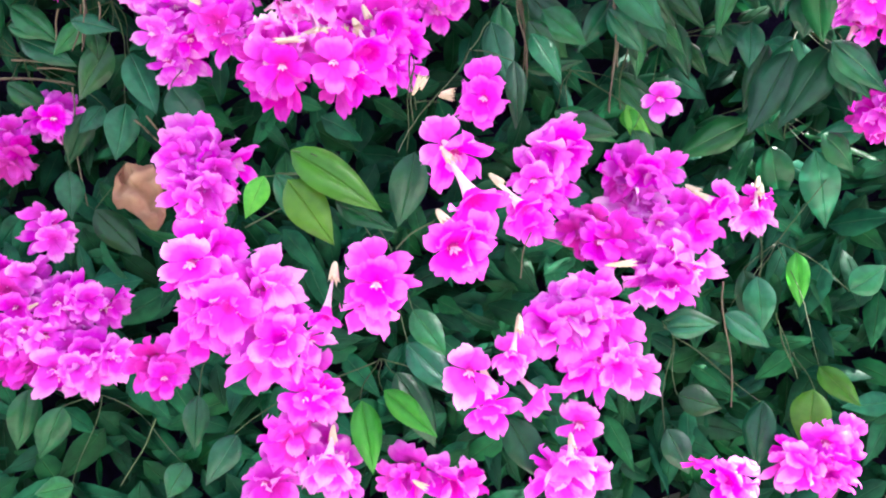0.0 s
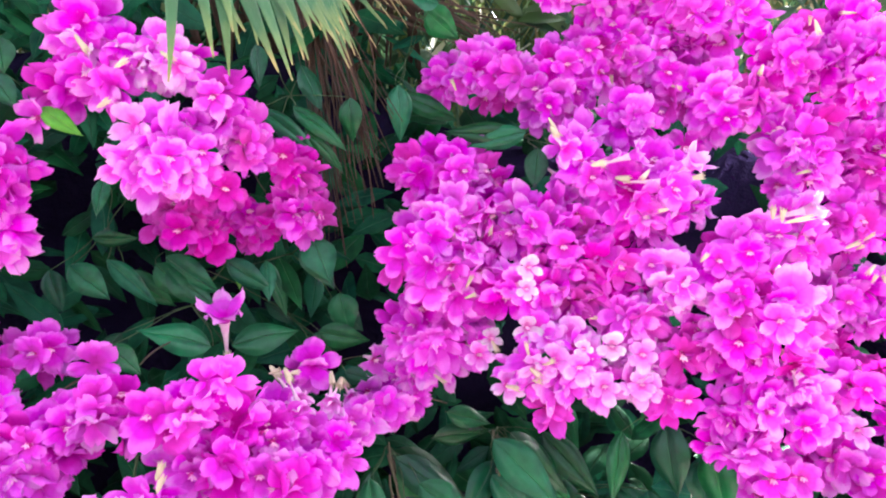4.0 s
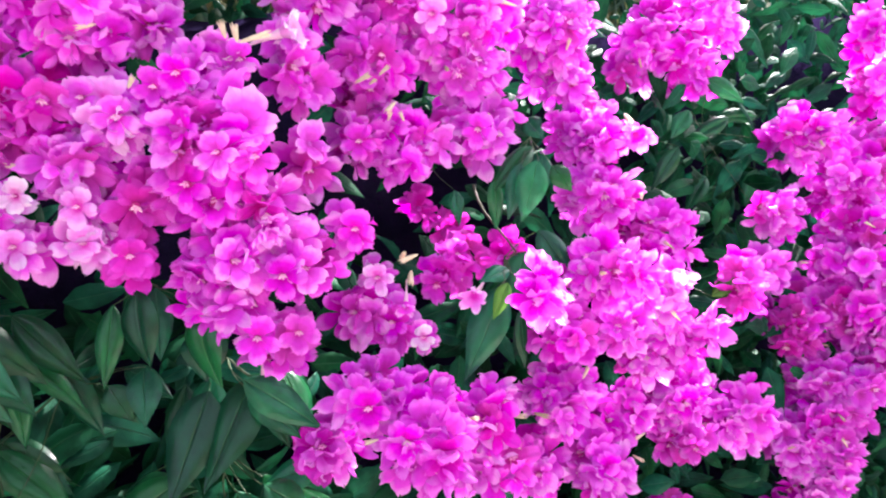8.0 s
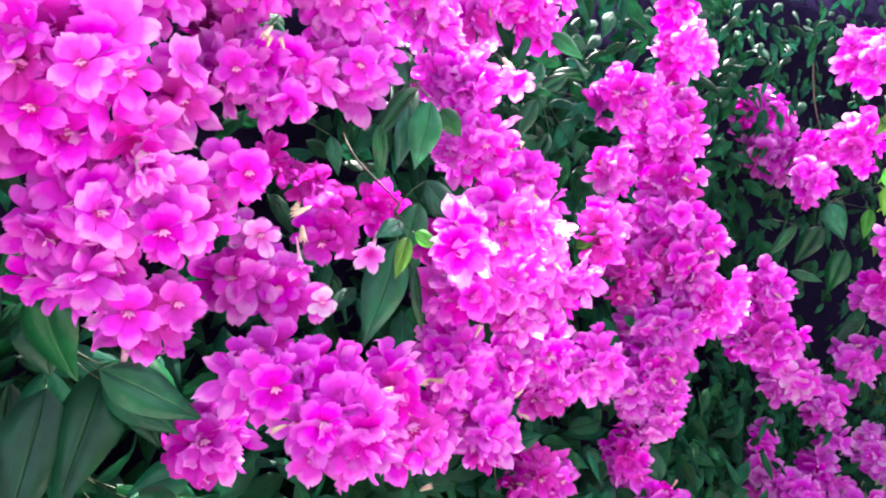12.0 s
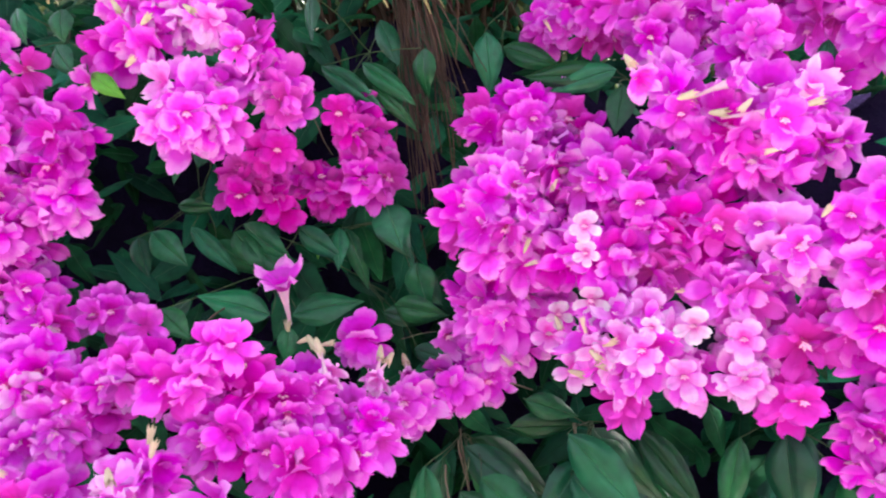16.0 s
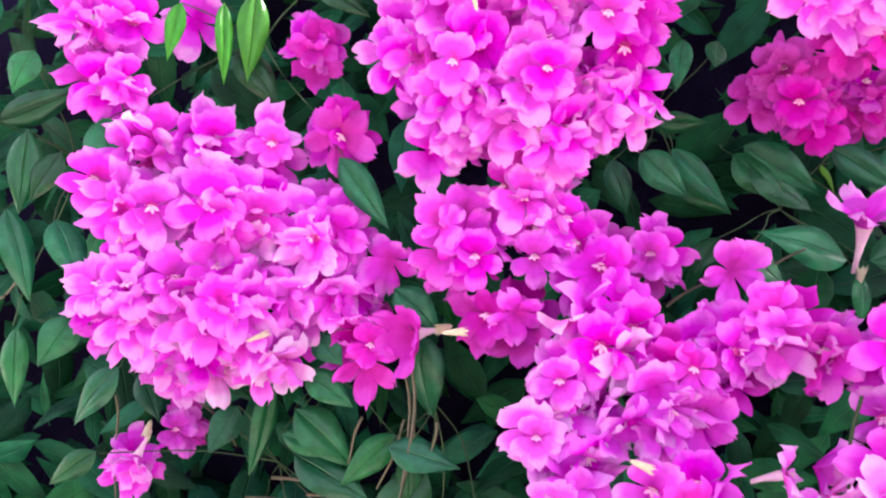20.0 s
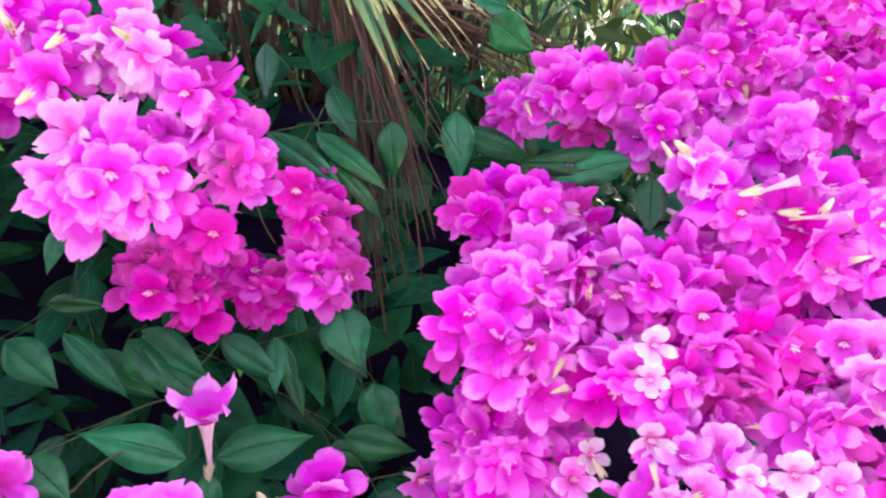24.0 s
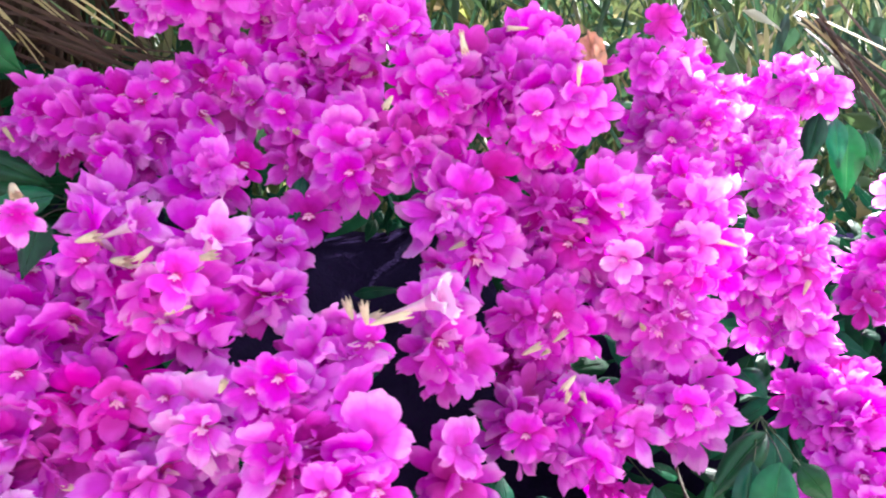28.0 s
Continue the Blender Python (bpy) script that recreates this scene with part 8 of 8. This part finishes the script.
trumpet(0.089, -0.308, 0.788, 0.110, -0.269, 0.816, 0.049, "l")
cluster(0.121, -0.249, 0.777, 0.023, 0.037, -27, 20, 3, "m")
cluster(-0.186, -0.461, 0.722, 0.066, 0.046, -15, 29, 10, "l")
pod(-0.164, -0.452, 0.786, -0.118, -0.463, 0.794)
cluster(-0.159, -0.478, 0.659, 0.070, 0.043, -17, 33, 10, "l")
cluster(-0.224, -0.473, 0.701, 0.038, 0.038, -12, 31, 5, "m")
cluster(-0.240, -0.493, 0.614, 0.027, 0.027, -11, 36, 1, "m")
cluster(-1.021, -0.172, 0.559, 0.118, 0.077, 30, 27, 31, "l")
cluster(-1.086, -0.143, 0.621, 0.051, 0.046, 32, 23, 8, "m")
cluster(-0.966, -0.219, 0.503, 0.081, 0.051, 29, 30, 14, "l")
cluster(-1.074, -0.213, 0.496, 0.056, 0.041, 33, 29, 8, "m")
cluster(-0.779, -0.364, 0.590, 0.037, 0.048, 23, 32, 6, "d")
bloom(-0.755, -0.417, 0.607, 0.33, -0.78, 0.54, 0.050, "m")
cluster(-1.181, 0.105, 0.770, 0.044, 0.055, 30, 15, 8, "d")
cluster(-1.110, 0.155, 0.828, 0.049, 0.045, 27, 13, 7, "m")
cluster(-1.039, -0.089, 0.686, 0.036, 0.047, 29, 21, 6, "m")
cluster(-0.530, -0.515, 0.640, 0.041, 0.034, 10, 36, 5, "m")
cluster(-0.573, -0.491, 0.559, 0.036, 0.036, 13, 39, 4, "m")
cluster(-0.522, -0.504, 0.516, 0.044, 0.040, 9, 41, 6, "l")
trumpet(-0.519, -0.545, 0.556, -0.515, -0.508, 0.578, 0.064, "l")
cluster(-0.600, -0.485, 0.481, 0.037, 0.029, 15, 41, 4, "m")
cluster(-0.424, -0.516, 0.503, 0.040, 0.032, 2, 43, 4, "m")
pod(-0.412, -0.554, 0.538, -0.391, -0.570, 0.534)
cluster(-0.356, -0.515, 0.495, 0.040, 0.028, -3, 43, 4, "m")
cluster(-0.309, -0.511, 0.621, 0.023, 0.027, -7, 37, 1, "l")
trumpet(-0.315, -0.553, 0.644, -0.321, -0.514, 0.671, 0.041, "m")
cluster(-0.282, -0.507, 0.694, 0.022, 0.026, -9, 33, 1, "l")
trumpet(-0.292, -0.551, 0.712, -0.279, -0.512, 0.738, 0.040, "l")
cluster(-0.187, -0.490, 0.559, 0.023, 0.028, -15, 38, 1, "m")
trumpet(-0.206, -0.538, 0.535, -0.201, -0.504, 0.552, 0.066, "l")
cluster(-0.203, -0.501, 0.486, 0.058, 0.037, -14, 42, 7, "l")
cluster(-0.340, -0.530, 0.687, 0.016, 0.016, -4, 34, 1, "m")
cluster(0.041, -0.461, 0.436, 0.053, 0.031, -29, 40, 5, "m")
cluster(0.211, -0.417, 0.417, 0.078, 0.046, -36, 37, 12, "m")
cluster(0.254, -0.392, 0.443, 0.033, 0.028, -37, 35, 3, "l")
cluster(-0.032, -0.199, 0.937, 0.018, 0.027, -19, 13, 1, "m")
cluster(0.439, 0.005, 0.847, 0.031, 0.042, -33, 13, 4, "m")
bloom(0.443, -0.011, 0.870, -0.30, -0.88, 0.36, 0.066, "m")
cluster(-0.512, -0.074, 1.183, 0.052, 0.037, 21, 8, 6, "m")
cluster(-0.434, -0.045, 1.174, 0.063, 0.037, 16, 9, 8, "m")
cluster(-0.381, 0.012, 1.157, 0.047, 0.039, 12, 9, 6, "m")
trumpet(-0.361, 0.037, 1.179, -0.392, 0.063, 1.218, 0.046, "p")
trumpet(-0.355, 0.008, 1.173, -0.374, 0.031, 1.218, 0.036, "p")
pod(-0.399, 0.023, 1.222, -0.379, 0.017, 1.230)
pod(-0.375, 0.053, 1.216, -0.351, 0.048, 1.221)
cluster(2.897, -0.274, 1.467, 0.134, 0.093, -80, -5, 34, "l")
cluster(2.859, -0.395, 1.415, 0.110, 0.080, -82, -4, 24, "l")
cluster(2.848, -0.490, 1.335, 0.078, 0.098, -84, -3, 21, "p")
cluster(2.890, -0.425, 1.249, 0.081, 0.081, -83, -1, 18, "l")
cluster(3.010, -0.323, 0.816, 0.122, 0.078, -81, 7, 26, "l")
cluster(3.068, -0.439, 0.569, 0.112, 0.090, -83, 12, 27, "m")
cluster(3.020, -0.545, 0.547, 0.086, 0.119, -85, 13, 28, "l")
cluster(2.901, -0.476, 1.058, 0.071, 0.081, -84, 3, 16, "l")
cluster(2.797, -0.212, -0.194, 0.089, 0.062, -78, 27, 15, "l")
cluster(3.027, -0.373, -0.074, 0.063, 0.077, -82, 23, 13, "l")
cluster(2.986, -0.459, -0.117, 0.048, 0.048, -83, 24, 6, "l")
cluster(3.037, -0.230, 0.362, 0.071, 0.052, -79, 16, 10, "m")
cluster(3.007, -0.565, 0.234, 0.033, 0.033, -86, 18, 3, "l")
cluster(2.863, -0.125, 0.073, 0.063, 0.049, -77, 21, 8, "l")
cluster(2.869, -0.318, -0.220, 0.075, 0.055, -80, 27, 11, "l")
cluster(2.956, -0.524, 0.861, 0.073, 0.062, -85, 7, 12, "l")
cluster(1.058, 0.355, 1.884, 0.054, 0.043, -38, -18, 8, "l")
cluster(1.192, 0.409, 1.891, 0.066, 0.058, -40, -17, 13, "l")
cluster(1.211, 0.322, 1.898, 0.055, 0.043, -43, -18, 8, "l")
cluster(1.219, 0.250, 1.869, 0.052, 0.032, -45, -17, 6, "m")
cluster(1.177, 0.413, 1.833, 0.066, 0.045, -40, -15, 10, "m")
cluster(1.208, 0.341, 1.809, 0.046, 0.043, -42, -14, 7, "m")
cluster(0.779, 0.112, 1.836, 0.035, 0.035, -34, -21, 4, "m")
cluster(0.819, 0.122, 1.897, 0.020, 0.018, -35, -23, 1, "m")
cluster(1.113, 0.208, 1.683, 0.045, 0.060, -43, -11, 9, "p")
cluster(1.515, 0.290, 1.712, 0.075, 0.050, -48, -11, 11, "l")
cluster(1.084, 0.154, 1.429, 0.026, 0.037, -44, 0, 3, "m")
cluster(1.059, 0.159, 1.344, 0.037, 0.041, -43, 4, 5, "m")
cluster(1.020, 0.041, 1.308, 0.049, 0.040, -46, 6, 7, "m")
cluster(1.371, 0.307, 1.501, 0.034, 0.045, -48, -2, 5, "m")
cluster(1.948, 0.206, 1.335, 0.122, 0.065, -56, -1, 21, "m")
cluster(1.973, 0.155, 1.197, 0.097, 0.097, -58, 2, 25, "m")
cluster(1.730, 0.132, 1.136, 0.038, 0.068, -55, 4, 7, "m")
cluster(1.597, 0.080, 1.012, 0.057, 0.057, -54, 8, 9, "m")
cluster(1.902, 0.148, 0.852, 0.177, 0.096, -57, 11, 46, "m")
cluster(1.948, 0.102, 0.990, 0.111, 0.079, -59, 8, 24, "l")
cluster(1.848, 0.077, 0.677, 0.124, 0.093, -58, 16, 31, "m")
cluster(1.760, 0.062, 0.535, 0.121, 0.091, -57, 21, 30, "m")
cluster(2.005, 0.084, 0.756, 0.081, 0.097, -60, 13, 21, "m")
cluster(2.145, 0.165, 1.237, 0.067, 0.084, -60, 1, 15, "m")
cluster(2.111, 0.156, 1.604, 0.057, 0.081, -60, -8, 13, "m")
cluster(0.796, 0.150, 1.110, 0.058, 0.042, -31, 7, 7, "d")
cluster(0.868, -0.034, 1.057, 0.047, 0.042, -38, 10, 7, "d")
cluster(0.895, 0.131, 1.104, 0.047, 0.041, -35, 7, 6, "d")
cluster(0.590, 0.120, 1.410, 0.064, 0.053, -24, -4, 12, "d")
cluster(0.630, 0.046, 1.328, 0.092, 0.046, -27, 0, 14, "m")
pod(0.615, 0.040, 1.389, 0.591, 0.037, 1.370)
pod(0.620, 0.024, 1.357, 0.609, 0.019, 1.374)
pod(0.593, 0.025, 1.358, 0.593, 0.011, 1.374)
cluster(0.444, 0.010, 1.419, 0.047, 0.056, -20, -4, 9, "m")
cluster(0.274, -0.073, 1.339, 0.049, 0.058, -12, -1, 10, "m")
# pale tone paints the sun patch on this high head
cluster(1.148, 0.380, 1.813, 0.088, 0.070, -40, -13, 17, "p")
cluster(1.180, 0.272, 1.904, 0.058, 0.047, -43, -16, 7, "l")
cluster(1.358, 0.132, 0.425, 0.085, 0.063, -54, 26, 15, "m")
cluster(1.712, 0.093, 0.370, 0.065, 0.081, -61, 24, 14, "m")
# lighter tones at the far end stand for bright haze there
cluster(1.764, 0.028, 0.198, 0.083, 0.066, -64, 28, 15, "l")
cluster(2.655, -0.081, -0.084, 0.093, 0.080, -74, 26, 20, "l")
cluster(2.998, -0.234, 0.025, 0.084, 0.084, -79, 22, 19, "p")
cluster(2.971, -0.366, -0.165, 0.082, 0.082, -81, 25, 18, "l")
cluster(2.977, -0.165, 0.342, 0.092, 0.104, -78, 16, 26, "l")
cluster(-0.538, -0.091, 1.074, 0.040, 0.034, -6, 13, 5, "l")
trumpet(-0.557, -0.112, 1.077, -0.545, -0.088, 1.011, 0.054, "p")
pod(-0.522, -0.124, 1.126, -0.510, -0.132, 1.151)
pod(-0.521, -0.119, 1.109, -0.513, -0.126, 1.135)
cluster(-0.458, -0.069, 1.116, 0.046, 0.035, -12, 9, 5, "m")
cluster(-0.504, -0.147, 1.039, 0.031, 0.026, -10, 17, 3, "m")
pod(-0.499, -0.203, 1.028, -0.492, -0.212, 1.050)
pod(-0.465, -0.117, 1.031, -0.465, -0.128, 1.051)
pod(-0.600, -0.186, 1.051, -0.571, -0.190, 1.038)
pod(-0.463, -0.136, 1.033, -0.455, -0.144, 1.055)
cluster(-0.379, -0.061, 1.096, 0.040, 0.034, -18, 11, 5, "m")
bloom(-0.406, -0.070, 1.107, 0.24, -0.94, 0.23, 0.055, "m")
bloom(-0.355, -0.046, 1.105, 0.18, -0.96, 0.23, 0.056, "m")
cluster(0.266, 0.104, 1.549, 0.042, 0.042, -4, -8, 6, "m")
cluster(0.249, 0.004, 1.482, 0.037, 0.031, -3, -4, 4, "m")
cluster(0.307, 0.148, 1.588, 0.029, 0.027, -6, -10, 1, "m")
cluster(-1.073, 0.097, 1.371, 0.041, 0.037, 17, -6, 5, "d")
cluster(-1.111, 0.145, 1.470, 0.032, 0.043, 18, -12, 5, "d")
cluster(-0.867, 0.056, 1.174, 0.057, 0.032, 3, 8, 6, "d")
pod(-0.934, 0.038, 1.156, -0.901, 0.035, 1.162)
cluster(-0.543, 0.018, 1.550, 0.061, 0.036, 18, -14, 7, "l")
cluster(-0.486, 0.051, 1.569, 0.053, 0.044, 13, -15, 8, "l")
cluster(-0.442, 0.057, 1.556, 0.036, 0.039, 9, -14, 5, "m")
cluster(-0.575, 0.023, 1.506, 0.038, 0.026, 20, -11, 3, "l")
bloom(-0.585, 0.016, 1.511, -0.04, -0.99, -0.15, 0.048, "l")
cluster(-0.513, 0.022, 1.502, 0.044, 0.027, 15, -11, 4, "l")
bloom(-0.491, -0.003, 1.521, 0.31, -0.93, -0.22, 0.051, "l")
cluster(-0.494, 0.165, 1.490, 0.037, 0.034, 12, -8, 4, "d")
bloom(-0.470, 0.144, 1.486, 0.25, -0.95, -0.16, 0.058, "d")
cluster(-0.535, 0.238, 1.448, 0.061, 0.047, 13, -5, 10, "d")
cluster(-0.453, 0.270, 1.451, 0.036, 0.036, 8, -5, 4, "d")
cluster(-0.364, 0.231, 1.532, 0.048, 0.056, 2, -10, 9, "d")
cluster(-0.336, 0.245, 1.464, 0.041, 0.045, 1, -6, 6, "d")
cluster(-0.615, 0.051, 1.663, 0.061, 0.032, 22, -21, 7, "p")
cluster(-0.531, 0.039, 1.650, 0.050, 0.029, 16, -21, 5, "p")
pod(-0.547, -0.001, 1.652, -0.525, -0.013, 1.635)
cluster(0.142, -0.001, 1.294, 0.035, 0.035, -9, 6, 4, "m")
cluster(0.168, 0.007, 1.237, 0.036, 0.036, -11, 10, 4, "m")
cluster(0.203, -0.003, 1.210, 0.028, 0.022, -14, 12, 1, "d")
cluster(0.164, -0.003, 1.305, 0.035, 0.035, -9, 1, 4, "m")
cluster(0.211, -0.014, 1.253, 0.034, 0.042, -12, 5, 5, "d")
cluster(0.156, 0.006, 1.259, 0.035, 0.028, -9, 4, 3, "m")
bloom(0.140, -0.031, 1.249, -0.33, -0.93, 0.14, 0.048, "p")
cluster(0.134, -0.003, 1.303, 0.044, 0.040, -11, 4, 6, "m")
cluster(0.831, 0.128, 1.902, 0.021, 0.020, -35, -23, 1, "m")
cluster(0.904, 0.198, 1.895, 0.027, 0.027, -36, -21, 1, "m")
# far heads again, haze put into their paler petals
cluster(2.868, -0.230, -0.181, 0.103, 0.103, -78, 26, 29, "l")
cluster(2.814, -0.119, 0.224, 0.079, 0.090, -76, 19, 19, "l")
cluster(3.034, -0.445, 0.280, 0.066, 0.088, -83, 17, 16, "p")
# four heads whitened by tone where direct sun strikes them
cluster(1.054, 0.171, 1.666, 0.056, 0.069, -39, -12, 13, "p")
cluster(1.169, 0.353, 1.794, 0.054, 0.048, -38, -15, 7, "p")
cluster(1.111, 0.178, 1.587, 0.038, 0.051, -40, -9, 7, "p")
cluster(0.803, 0.089, 1.647, 0.045, 0.051, -43, -9, 8, "p")
cluster(0.800, 0.330, 1.200, 0.050, 0.040, -31, 1, 5, "d")
cluster(0.870, 0.300, 1.150, 0.045, 0.040, -34, 4, 4, "d")
cluster(2.631, 0.029, -0.031, 0.092, 0.083, -70, 25, 21, "l")
cluster(2.799, -0.111, -0.033, 0.091, 0.091, -76, 24, 23, "l")
cluster(3.056, -0.379, 0.059, 0.087, 0.096, -82, 21, 23, "l")
cluster(3.011, -0.495, -0.068, 0.080, 0.107, -84, 23, 23, "l")
cluster(2.721, -0.236, -0.232, 0.106, 0.066, -78, 28, 19, "l")
cluster(2.868, -0.406, -0.234, 0.106, 0.075, -82, 27, 22, "l")
cluster(-0.765, 0.060, 1.405, 0.062, 0.058, 24, -4, 10, "l")
cluster(-0.819, 0.040, 1.360, 0.060, 0.045, 28, -2, 8, "m")
cluster(-0.915, 0.050, 1.372, 0.058, 0.050, 32, -2, 9, "m")
